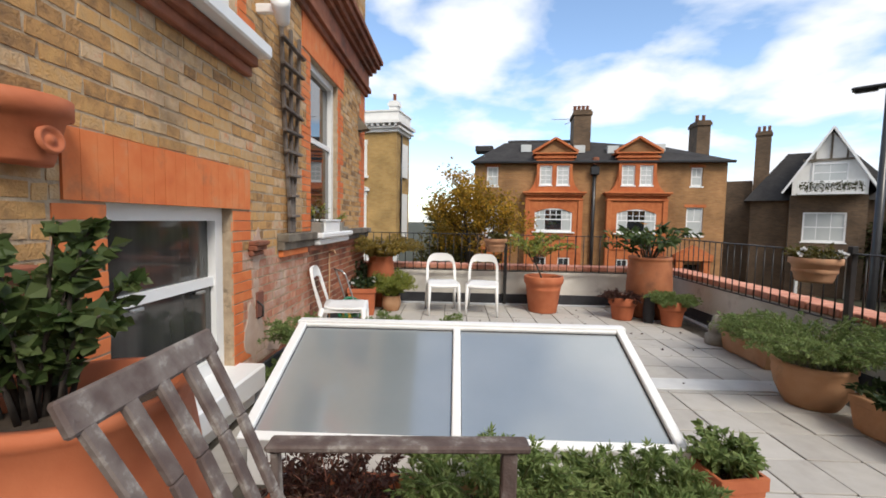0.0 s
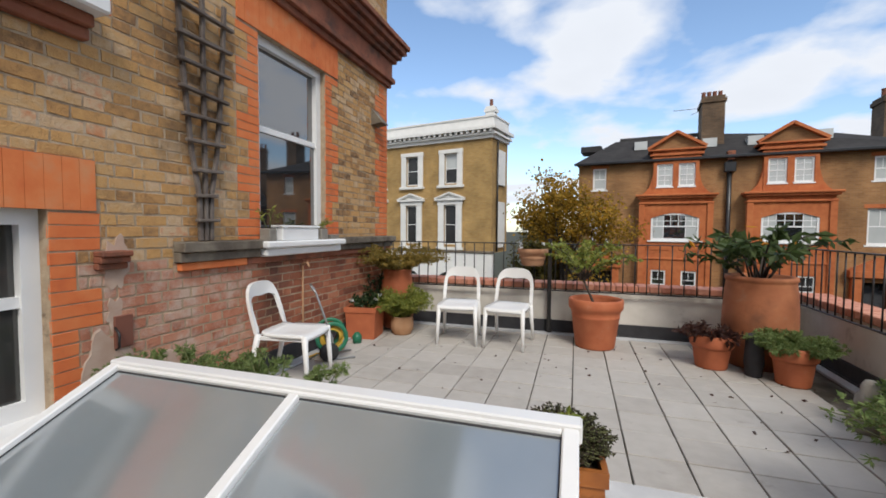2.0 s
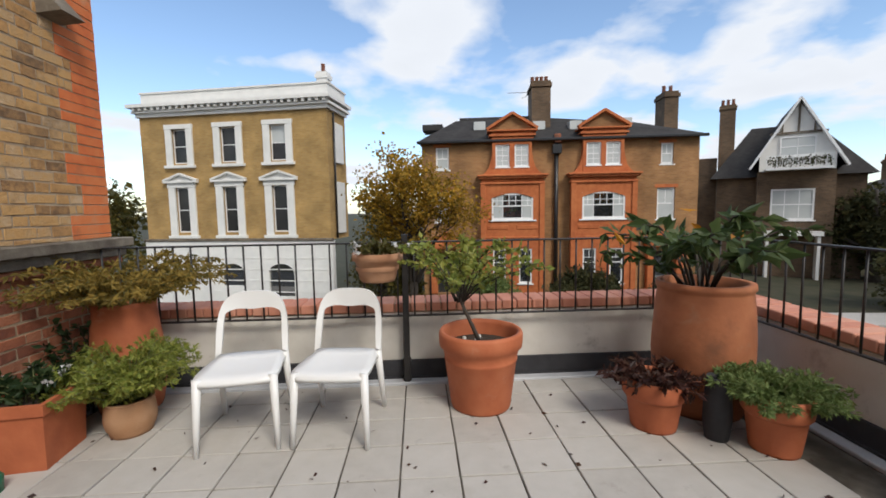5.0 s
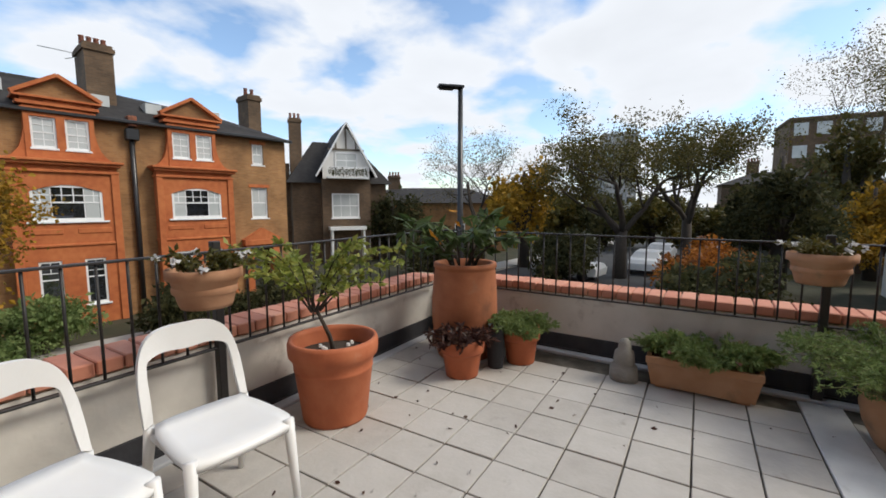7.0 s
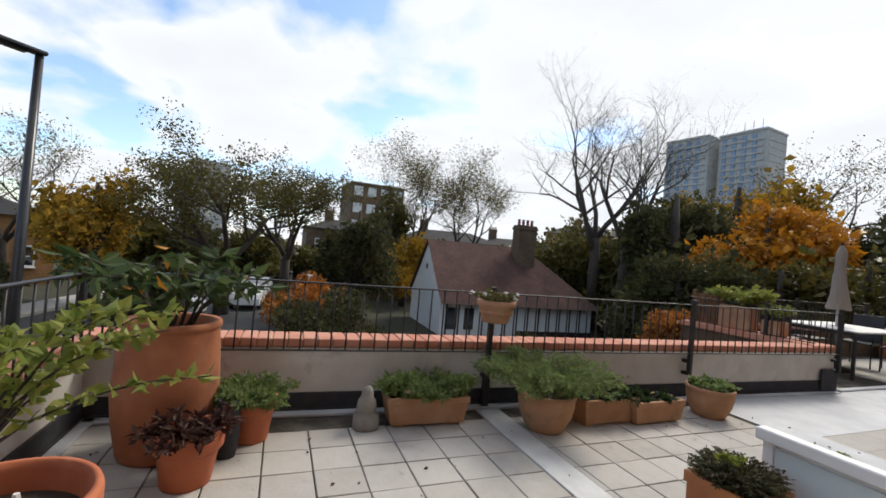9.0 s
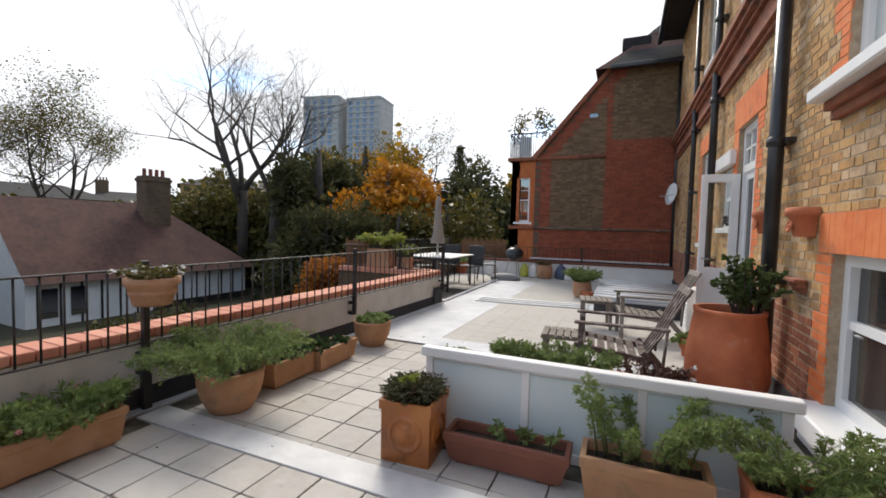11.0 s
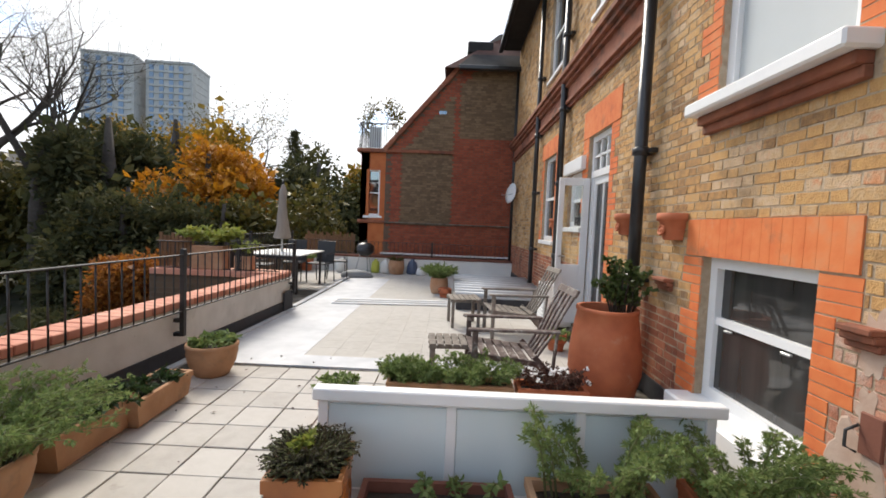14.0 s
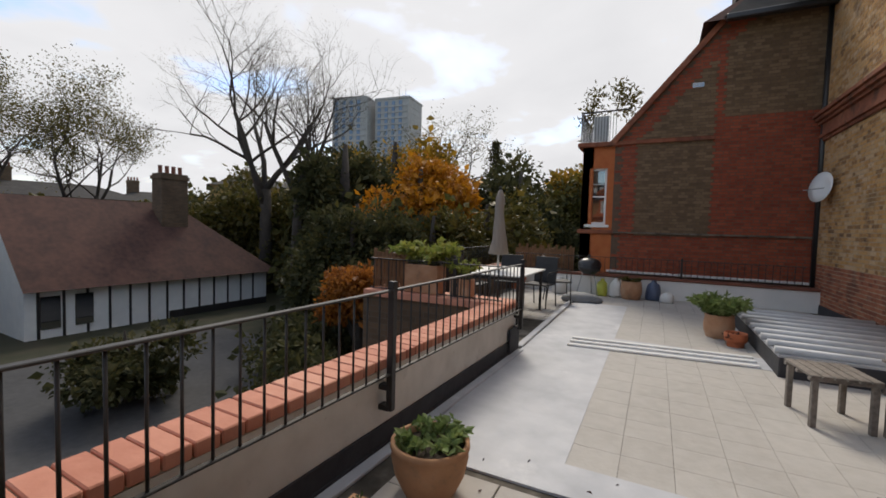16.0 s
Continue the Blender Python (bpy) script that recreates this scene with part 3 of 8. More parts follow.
def parapet(name, length, at, height, label):
    """Local x along the wall, y outwards to its left side; the inner face is y = 0."""
    w = part(name, boxes((0, 0, -0.2, length, 0.24, height)), RENDERW, None, at=at)
    tagged(w, label, "wall", kind="structure")
    bm = boxes((0.0, -0.018, -0.01, length, 0.0, 0.15), (0.0, -0.03, -0.01, length, -0.018, 0.03))
    part("upstand", bm, FELT, w, "black bitumen felt upstand along the foot of the wall")
    part("fillet", boxes((0.0, -0.11, -0.01, length, -0.03, 0.018), bevel=0.006), LEAD, w, "pale grey cement fillet")
    return w


W_SIDE = parapet("wall_east", S_LEN, S_AT, 0.50, "low rendered parapet wall, pale cream, with clay coping")
B_AT = Matrix.Translation((-0.1, 6.98, 0))
W_BACK = parapet("wall_north", 4.6, B_AT, 0.50, "low rendered parapet wall, off-white, under clay coping")

# the side wall ends in a dark lead flashing and turns outwards
part("end_flashing", boxes((S_LEN - 0.30, -0.045, 0.0, S_LEN + 0.02, -0.02, 0.30), bevel=0.01), FELT, W_SIDE)
W_RET = part("wall_return", boxes((4.27, -1.05, -3.0, 6.25, -0.72, 0.50), (6.0, -6.5, -3.0, 6.25, -1.05, 0.50)), DB_FAR, None)
tagged(W_RET, "dark brick parapet round a recess in the terrace", "wall", kind="structure")

# ---- the house ----
WY0, WY1, WZ1 = -7.0, 7.12, 6.6
OPEN = [  # y0, y1, z0, z1
    (2.43, 3.37, 0.26, 1.26),     # low sash
    (4.78, 5.70, 1.05, 2.72),     # tall sash
    (2.46, 3.46, 2.30, 4.14),     # upper sash
    (-0.24, 0.54, 0.10, 2.64),    # garden door
    (-1.12, -0.44, 1.45, 2.24),   # small window
    (-2.9, -2.0, 1.20, 2.75),     # far window
    (-0.3, 0.75, 4.25, 5.8),      # upper windows
    (-2.9, -1.9, 4.25, 5.8),
]
bm = bmesh.new()
for a, b, c, d in cells(WY0, WY1, -0.3, WZ1, OPEN):
    box(bm, -0.30, a, c, 0.0, b, d)
W_HOUSE = tagged(part("wall_west", bm, MORTAR, None), "stock brick house wall with orange brick dressings, weathered", "wall", kind="structure")
# house body and room shell added to keep sky light out behind the windows
bm = boxes((-7.0, WY1 - 0.3, -3.2, -0.3, WY1, WZ1), (-7.0, WY0, -3.2, -6.7, WY1 - 0.3, WZ1), (-6.7, WY0, -3.2, -0.3, WY0 + 0.3, WZ1), (-0.3, WY0, -3.2, 0.0, WY1, -0.3))
part("wall_rest", bm, BB_FAR, W_HOUSE)
CEIL = tagged(part("ceiling", boxes((-6.7, WY0 + 0.3, 2.95, -0.3, WY1 - 0.3, 3.1)), INTER, None), "plain ceiling added inside the house to keep sky light out", "ceiling", kind="structure")
tagged(part("floor_inside", boxes((-6.7, WY0 + 0.3, -0.2, -0.3, WY1 - 0.3, 0.0)), INTER, None), "plain floor added inside the house to keep sky light out", "floor", kind="structure")
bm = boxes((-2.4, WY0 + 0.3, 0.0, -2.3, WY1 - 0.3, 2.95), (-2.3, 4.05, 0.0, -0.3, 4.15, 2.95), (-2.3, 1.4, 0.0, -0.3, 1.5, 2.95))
tagged(part("wall_inside", bm, INTER, None), "plain partition walls added inside the house to keep sky light out", "wall", kind="structure")
bm = bmesh.new()
vs = [bm.verts.new(p) for p in ((0.55, WY0, 6.5), (0.55, WY1 + 0.3, 6.5), (-7.4, WY1 + 0.3, 6.5), (-7.4, WY0, 6.5), (-3.4, WY0, 10.0), (-3.4, WY1 - 3.2, 10.0))]
for f in ((0, 1, 5, 4), (2, 3, 4, 5), (1, 2, 5), (0, 4, 3), (3, 2, 1, 0)):
    bm.faces.new([vs[i] for i in f])
tagged(part("roof", bm, SLATE, None), "dark slate roof of the house with deep eaves", "roof", kind="structure")
part("gutter", boxes((0.50, WY0, 6.42, 0.62, WY1 + 0.3, 6.54), bevel=0.02), CAST, bpy.data.objects["roof"], "black cast gutter")

# moulded cornice and string course, each a stack of courses that step out
def moulding(name, y0, y1, steps, m, parent, label="", ret=0.0):
    bm_ = bmesh.new()
    for z0, z1, o in steps:
        box(bm_, 0.0, y0, z0, o, y1 + (o if ret else 0), z1, 0.006)
        if ret:
            box(bm_, -ret, y1, z0, 0.0, y1 + o, z1, 0.006)
    return part(name, bm_, m, parent, label)


CORN = [(3.02, 3.08, 0.045), (3.08, 3.14, 0.085), (3.14, 3.34, 0.055), (3.34, 3.40, 0.10), (3.40, 3.47, 0.15), (3.47, 3.54, 0.20), (3.54, 3.60, 0.235)]
moulding("cornice", 4.35, WY1, CORN, CORNICE, W_HOUSE, "moulded red brick cornice, sooty", ret=1.2)
CORN2 = [(3.30, 3.36, 0.045), (3.36, 3.42, 0.085), (3.42, 3.62, 0.055), (3.62, 3.68, 0.10), (3.68, 3.75, 0.15), (3.75, 3.82, 0.19)]
moulding("cornice", WY0, 1.36, CORN2, CORNICE, W_HOUSE, "moulded red brick cornice, sooty")
moulding("string_course", 4.02, 4.72, [(0.955, 1.02, 0.06), (1.02, 1.085, 0.095)], STONE, W_HOUSE, "weathered stone string course")
moulding("string_course", 5.86, WY1, [(0.955, 1.02, 0.06), (1.02, 1.085, 0.095)], STONE, W_HOUSE, ret=0.6)
moulding("string_course", 4.04, 4.60, [(0.90, 0.955, 0.04)], RUBBED, W_HOUSE, "orange moulded brick course")
moulding("string_course", 4.60, WY1, [(0.90, 0.955, 0.04)], CORNICE, W_HOUSE, "sooty moulded brick course", ret=0.6)
moulding("bracket", 3.56, 3.72, [(0.95, 0.985, 0.035), (0.985, 1.02, 0.06), (1.02, 1.05, 0.08)], CORNICE, W_HOUSE, "broken stone corbel")
moulding("bracket", 1.88, 2.08, [(0.95, 0.985, 0.035), (0.985, 1.02, 0.06), (1.02, 1.05, 0.085)], CORNICE, W_HOUSE, "broken stone corbel")
part("upstand", boxes((0.0, 3.45, -0.01, 0.02, WY1, 0.16), (0.0, WY0, -0.01, 0.02, 2.2, 0.16)), FELT, W_HOUSE, "black felt upstand at the wall's foot")
part("fillet", boxes((0.02, 3.45, -0.01, 0.12, WY1 - 0.15, 0.012), bevel=0.003), LEAD, W_HOUSE)

# flat arches and jambs of orange brick: upright bricks over the openings, toothed blocks beside them
def flat_arch(y0, y1, z0, z1, n):
    rects = [(y0 + (y1 - y0) * i / n + 0.0004, y0 + (y1 - y0) * (i + 1) / n - 0.0004, z0, z1) for i in range(n)]
    part("flat_arch", brick_mesh("flat_arch", rects, lambda u, z, d: (d + 0.010, u, z), RUBBED, random.Random(7), 0.0012, 0.0006, 0.0004), RUBBED, W_HOUSE, "flat arch of rubbed orange brick")


def jamb(y, side, z0, z1, wide=0.23, narrow=0.115):
    rects = []
    z, k = z0, 0
    while z < z1 - 0.02:
        w = wide if (k // 3) % 2 == 0 else narrow
        zn = 0.066 * (math.floor(z / 0.066 + 0.35) + 1)
        rects.append((y, y + w, z, min(zn - 0.0035, z1)) if side > 0 else (y - w, y, z, min(zn - 0.0035, z1)))
        z = zn
        k += 1
    return rects


ORANGE = []
for (y, s, z0, z1) in ((2.43, -1, 0.26, 1.26), (3.37, 1, 0.26, 1.26), (4.78, -1, 1.09, 2.72), (5.70, 1, 1.09, 2.72), (2.46, -1, 2.30, 4.14), (3.46, 1, 2.30, 4.14), (0.54, 1, 0.1, 2.64), (-0.24, -1, 0.1, 2.64), (-2.0, 1, 1.2, 2.75), (-2.9, -1, 1.2, 2.75), (0.75, 1, 4.25, 5.8), (-1.9, 1, 4.25, 5.8)):
    ORANGE += jamb(y, s, z0, z1)
ORANGE += jamb(WY1, -1, 1.09, 3.0, 0.34, 0.23)
part("jamb_bricks", brick_mesh("jamb_bricks", ORANGE, lambda u, z, d: (d + 0.002, u, z), RUBBED, random.Random(5), 0.002, 0.003, 0.0025), RUBBED, W_HOUSE, "orange brick quoins round the openings")["kind"] = "stuff"
flat_arch(2.24, 3.58, 1.26, 1.52, 18)
flat_arch(4.56, 5.92, 2.72, 3.02, 18)
flat_arch(-0.46, 0.80, 2.64, 3.0, 16)
flat_arch(-3.1, -1.8, 2.75, 3.05, 16)
flat_arch(2.24, 3.68, 4.14, 4.44, 18)

# windows and doors of the house
def on_wall(back):
    """Boxes given as along, out, up, set back in the wall's opening."""
    return lambda a0, o0, z0, a1, o1, z1: (-back + o0, a0, z0, -back + o1, a1, z1)


win = sash(None, 2.43, 3.37, 0.26, 1.26, on_wall(0.14), 0.075, (), OBSC, 0.075, False, 0.56, name="window_1")
tagged(win, "white painted low sash window with dark glass", "window", kind="structure")
part("sill", boxes((-0.14, 2.36, 0.12, 0.17, 3.44, 0.27), (-0.14, 2.36, 0.0, 0.10, 3.44, 0.12), bevel=0.012), WHITE, win, "deep white painted sill")
bm = bmesh.new()
for sy in (2.66, 3.14):
    box(bm, -0.075, sy - 0.035, 0.77, -0.055, sy + 0.035, 0.785, 0.004)
part("sash_lift", bm, METALG, win, "chrome finger lift")
win = sash(None, 4.78, 5.70, 1.06, 2.72, on_wall(0.13), 0.07, (), PANE, 0.075, False, 0.56, name="window_2")
tagged(win, "tall white painted sash window reflecting the sky", "window", kind="structure")
part("sill", boxes((-0.13, 4.70, 1.02, 0.15, 5.84, 1.075), (-0.13, 4.73, 0.955, 0.11, 5.81, 1.02), bevel=0.012), WHITE, win, "white moulded sill")
win = sash(None, 2.46, 3.46, 2.32, 4.14, on_wall(0.13), 0.075, (), BLIND, 0.08, False, 0.5, name="window_3", two=PANE)
tagged(win, "white painted sash window with pale curtains", "window", kind="structure")
part("sill", boxes((-0.13, 2.36, 2.23, 0.17, 3.58, 2.315), bevel=0.012), WHITE, win, "thick white painted sill")
moulding("sill_course", 2.39, 3.55, [(2.11, 2.17, 0.05), (2.17, 2.23, 0.09)], CORNICE, win)
for i, (a, b, c, d) in enumerate(((-1.12, -0.44, 1.45, 2.24), (-2.9, -2.0, 1.2, 2.75), (-0.3, 0.75, 4.25, 5.8), (-2.9, -1.9, 4.25, 5.8))):
    win = sash(None, a, b, c, d, on_wall(0.12), 0.07, (), PANE, 0.07, True, 0.5, name="window_%d" % (i + 4), two=BLIND if i == 0 else PANE)
    tagged(win, "white painted sash window in the brick wall", "window", kind="structure")
    if i == 0:
        part("lintel", boxes((-0.02, -1.22, 2.24, 0.07, -0.32, 2.42), bevel=0.008), WHITE, win, "white painted lintel")
# garden door: fixed frame with a fanlight, one glazed leaf swung out
bm = bmesh.new()
for b in ((-0.14, 0.02, 0.1, -0.05, 0.09, 2.64), (-0.14, 0.73, 0.1, -0.05, 0.80, 2.64), (-0.14, 0.09, 2.56, -0.05, 0.73, 2.64), (-0.14, 0.09, 2.10, -0.05, 0.73, 2.19), (-0.125, 0.29, 2.19, -0.06, 0.32, 2.56), (-0.125, 0.50, 2.19, -0.06, 0.53, 2.56), (-0.125, 0.09, 2.36, -0.06, 0.73, 2.385)):
    box(bm, *b, bevel=0.004)
door = tagged(part("door_1", bm, WHITE, None), "white glazed garden door standing open, fanlight above", "door", kind="structure")
part("pane", boxes((-0.10, 0.09, 2.19, -0.092, 0.73, 2.56)), GLASS, door)
bm = bmesh.new()
for b in ((-0.03, 0.02, 0.16, 0.06, 0.062, 2.10), (0.30, 0.02, 0.16, 0.37, 0.062, 2.10), (0.06, 0.02, 2.0, 0.30, 0.062, 2.10), (0.06, 0.02, 0.16, 0.30, 0.062, 0.95)):
    box(bm, *b, bevel=0.004)
leafd = part("door_leaf", bm, WHITE, door, "white door leaf swung open")
part("pane", boxes((0.06, 0.037, 0.95, 0.30, 0.045, 2.0)), GLASS, leafd)
part("door_handle", boxes((0.325, 0.062, 1.05, 0.345, 0.11, 1.07), (0.26, 0.10, 1.05, 0.345, 0.115, 1.07), bevel=0.004), METALG, leafd, "metal lever handle")
bm = bmesh.new()
for b in ((-0.12, 0.09, 0.12, -0.075, 0.16, 2.10), (-0.12, 0.66, 0.12, -0.075, 0.73, 2.10), (-0.12, 0.16, 2.01, -0.075, 0.66, 2.10), (-0.12, 0.16, 0.12, -0.075, 0.66, 0.34), (-0.12, 0.395, 0.34, -0.08, 0.425, 2.01)):
    box(bm, *b, bevel=0.004)
inner = part("inner_leaf", bm, WHITE, door, "white glazed inner leaf, closed")
for y0_, y1_ in ((0.16, 0.395), (0.425, 0.66)):
    part("pane", boxes((-0.102, y0_, 0.34, -0.095, y1_, 2.01)), OBSC, inner)
part("step", boxes((-0.3, 0.02, 0.0, 0.16, 0.80, 0.10), bevel=0.01), STONE, door)
door.location = (0, -0.26, 0)

# downpipes
def downpipe(y, z1, r, x=0.10, head=True):
    ob = thing("downpipe", "black painted cast iron downpipe on the brick wall", "pipe", pose(x, y, 0), "downpipes on the house wall")
    part("pipe", tube("pipe", [(0, 0, 0.06), (0, 0, z1)], r, CAST, 14), CAST, ob)
    for z in [0.95 + 1.15 * i for i in range(int((z1 - 0.6) / 1.15))]:
        part("collar", turned("collar", [(r, z), (r * 1.3, z + 0.01), (r * 1.3, z + 0.07), (r, z + 0.08)], CAST, 14), CAST, ob)
        part("ear", boxes((-x, -r * 2.2, z + 0.02, -r * 0.6, r * 2.2, z + 0.06), bevel=0.004), CAST, ob)
    return ob


downpipe(1.55, 3.86, 0.056)
downpipe(-1.32, 6.3, 0.05)
downpipe(-3.3, 6.3, 0.045)

# ---- ground, street ----
GZ = -3.2
tagged(part("ground", boxes((-900, -900, GZ - 1.0, 900, 900, GZ)), GRASS, None), "rough lawn and earth reaching to the horizon", "ground", kind="structure")


def street(name, x, y, rot, length, width, z, label, m=ASPHALT):
    ob = part(name, boxes((-length / 2, -width / 2, GZ - 0.2, length / 2, width / 2, z), bevel=0.01), m, None, at=pose(x, y, 0, 0, 0, rot))
    return tagged(ob, label, "road" if "road" in name else "pavement", kind="structure")


street("road", 10, 15.6, -8, 90, 6.0, GZ + 0.03, "grey asphalt road in front of the houses")
street("pavement", 10.4, 19.6, -8, 90, 1.8, GZ + 0.15, "concrete pavement with a raised kerb", TILE_I)
street("road", 62, 5.5, -4, 96, 7.0, GZ + 0.05, "grey asphalt side road running away")
# lower courts under the terrace
tagged(part("ground_court", boxes((4.9, -8, GZ, 20, 6.6, GZ + 0.04)), ASPHALT, None), "dark asphalt court beside the terrace", "ground", kind="structure")
bm = boxes((0.3, -6.8, GZ, 4.45, 6.95, -0.25), (4.45, -6.8, GZ, 6.25, -0.75, -0.25))
tagged(part("wall_below", bm, DB_FAR, None), "dark brick storey under the roof terrace", "wall", kind="structure")


def frame_of(O, a, z=GZ):
    """A building's frame: x along its front, y into the building, z up from the ground."""
    return pose(O[0], O[1], z, 0, 0, -a)


def flat(a0, o0, z0, a1, o1, z1):
    return (a0, -o1, z0, a1, -o0, z1)


def roof_part(name, verts, faces, m, parent, label=""):
    return part(name, mesh_of(name, verts, faces, m), m, parent, label)


def chimney(parent, x, y, z0, z1, w, d, pots, m=DB_FAR):
    c = part("chimney", boxes((x - w / 2, y - d / 2, z0, x + w / 2, y + d / 2, z1), (x - w / 2 - 0.06, y - d / 2 - 0.06, z1 - 0.3, x + w / 2 + 0.06, y + d / 2 + 0.06, z1 - 0.12)), m, parent)
    for i in range(pots):
        px = x - w / 2 + w * (i + 0.5) / pots
        part("chimney_pot", mesh_of("chimney_pot", *lathe([(0.10, z1), (0.09, z1 + 0.35), (0.11, z1 + 0.4), (0.0, z1 + 0.4)], 10), TERRA_DK, True), TERRA_DK, c, at=pose(px, y, 0))


# ---- stucco-trimmed villa of yellow brick ----
def villa():
    h = thing("house", "yellow brick villa with white stucco window surrounds and cornice", "house", frame_of((-1.9, 24.0), 12))
    g = -GZ
    ops = []
    up = [(-8.02, -7.22), (-5.43, -4.60), (-2.85, -2.05)]
    lo = [(-8.02, -7.28), (-5.44, -4.70), (-2.87, -2.10)]
    for (a, b) in up:
        ops.append((a, b, 3.72 + g, 5.38 + g))
    for (a, b) in lo:
        ops.append((a, b, 0.34 + g, 2.55 + g))
    bm_ = bmesh.new()
    for a, b, c, d in cells(-9.75, 0.0, -0.05 + g, 6.05 + g, ops):
        box(bm_, a, 0, c, b, 0.3, d)
    box(bm_, -9.75, 0.3, -0.05 + g, -9.45, 2.2, 6.05 + g)
    box(bm_, -0.3, 0.3, -0.05 + g, 0.0, 1.9, 6.05 + g)
    box(bm_, -9.45, 1.9, -0.05 + g, 0.0, 2.2, 6.05 + g)
    part("wall", bm_, YB_FAR, h)
    base = []
    for a, b, c, d in cells(-9.85, 0.1, 0.0, -0.1 + g, [(-8.3, -7.1, 0.9, 2.0), (-5.7, -4.5, 0.9, 2.0), (-3.2, -1.9, 0.4, 2.0)]):
        base.append((a, -0.1, c, b, 0.2, d))
    for z in (0.6, 1.15, 1.7, 2.25):
        base.append((-9.87, -0.115, z, 0.12, -0.1, z + 0.05))
    part("ground_storey", boxes(*base), PLASTER, h, "white rusticated stucco ground storey")
    for a, b, c, d in ((-8.3, -7.1, 0.9, 2.0), (-5.7, -4.5, 0.9, 2.0), (-3.2, -1.9, 0.4, 2.0)):
        part("arched_window", boxes((a, 0.0, c, b, 0.05, d)), PANE, h)
        v, f = [], []
        n = 12
        for i in range(n + 1):
            t = math.pi * i / n
            r = (b - a) / 2
            v += [((a + b) / 2 + r * math.cos(t), -0.125, d - 0.45 + 0.45 * math.sin(t)), ((a + b) / 2 + r * math.cos(t), -0.125, d + 0.02)]
        for i in range(n):
            f.append((2 * i, 2 * i + 1, 2 * i + 3, 2 * i + 2))
        part("arch", mesh_of("arch", v, f, PLASTER), PLASTER, h)
    part("band", boxes((-9.9, -0.16, -0.1 + g, 0.15, 0.0, 0.03 + g), bevel=0.02), STONE, h, "stained stone band")
    corn = [(-9.85, -0.12, 6.0 + g, 0.12, 2.2, 6.18 + g), (-9.95, -0.25, 6.18 + g, 0.25, 2.3, 6.3 + g), (-10.1, -0.42, 6.42 + g, 0.32, 2.4, 6.58 + g), (-9.6, 0.0, 6.58 + g, 0.1, 2.1, 7.16 + g), (-9.65, -0.05, 7.12 + g, 0.15, 2.15, 7.2 + g)]
    part("cornice", boxes(*corn), PLASTER, h, "white stucco cornice and blocking course")
    for i in range(30):
        part("dentil", boxes((-9.8 + i * 0.337, -0.36, 6.29 + g, -9.65 + i * 0.337, -0.1, 6.43 + g)), PLASTER, h)
    chimney(h, -0.5, 1.0, 7.1 + g, 7.9 + g, 0.5, 0.5, 1, PLASTER)
    for k, (a, b) in enumerate(up):
        w = sash(h, a, b, 3.72 + g, 5.38 + g, flat, 0.05, (), DKPANE, 0.05, False, two=BLIND if k == 2 else DKPANE)
        w.location = (0, 0.14, 0)
        bm2 = bmesh.new()
        for q in ((a - 0.33, -0.09, 3.62 + g, a, 0.02, 5.38 + g), (b, -0.09, 3.62 + g, b + 0.33, 0.02, 5.38 + g), (a - 0.36, -0.10, 5.38 + g, b + 0.36, 0.02, 5.60 + g), (a - 0.42, -0.16, 3.50 + g, b + 0.42, 0.02, 3.64 + g)):
            box(bm2, *q, bevel=0.01)
        part("surround", bm2, PLASTER, w, "white stucco surround").location = (0, -0.14, 0)
    for k, (a, b) in enumerate(lo):
        w = sash(h, a, b, 0.34 + g, 2.55 + g, flat, 0.05, (), DKPANE, 0.05, False)
        w.location = (0, 0.14, 0)
        bm2 = bmesh.new()
        for q in ((a - 0.36, -0.09, 0.18 + g, a, 0.02, 2.55 + g), (b, -0.09, 0.18 + g, b + 0.36, 0.02, 2.55 + g), (a - 0.40, -0.10, 2.55 + g, b + 0.40, 0.02, 2.78 + g), (a - 0.55, -0.20, 2.78 + g, b + 0.55, 0.02, 2.88 + g), (a - 0.45, -0.16, 0.05 + g, b + 0.45, 0.02, 0.2 + g)):
            box(bm2, *q, bevel=0.01)
        m_ = (a + b) / 2
        for s in (-1, 1):
            beam(bm2, (m_ + s * (b - a + 1.1) / 2, -0.10, 2.90 + g), (m_, -0.10, 3.22 + g), 0.2, 0.08, 0.0)
        part("surround", bm2, PLASTER, w, "white stucco surround with a small pediment").location = (0, -0.14, 0)
        part("tympanum", mesh_of("tympanum", [(a - 0.5, -0.05, 2.88 + g), (b + 0.5, -0.05, 2.88 + g), (m_, -0.05, 3.2 + g)], [(0, 1, 2)], PLASTER), PLASTER, w).location = (0, -0.14, 0)
    for z0, z1 in ((0.2, 2.7), (3.6, 5.5)):
        part("side_surround", boxes((0.0, 0.7, z0 + g, 0.1, 1.7, z1 + g), bevel=0.02), PLASTER, h)
    part("waste_pipe", tube("waste_pipe", [(0.12, 0.5, g), (0.12, 0.5, 5.9 + g)], 0.05, CAST, 6), CAST, h)


villa()


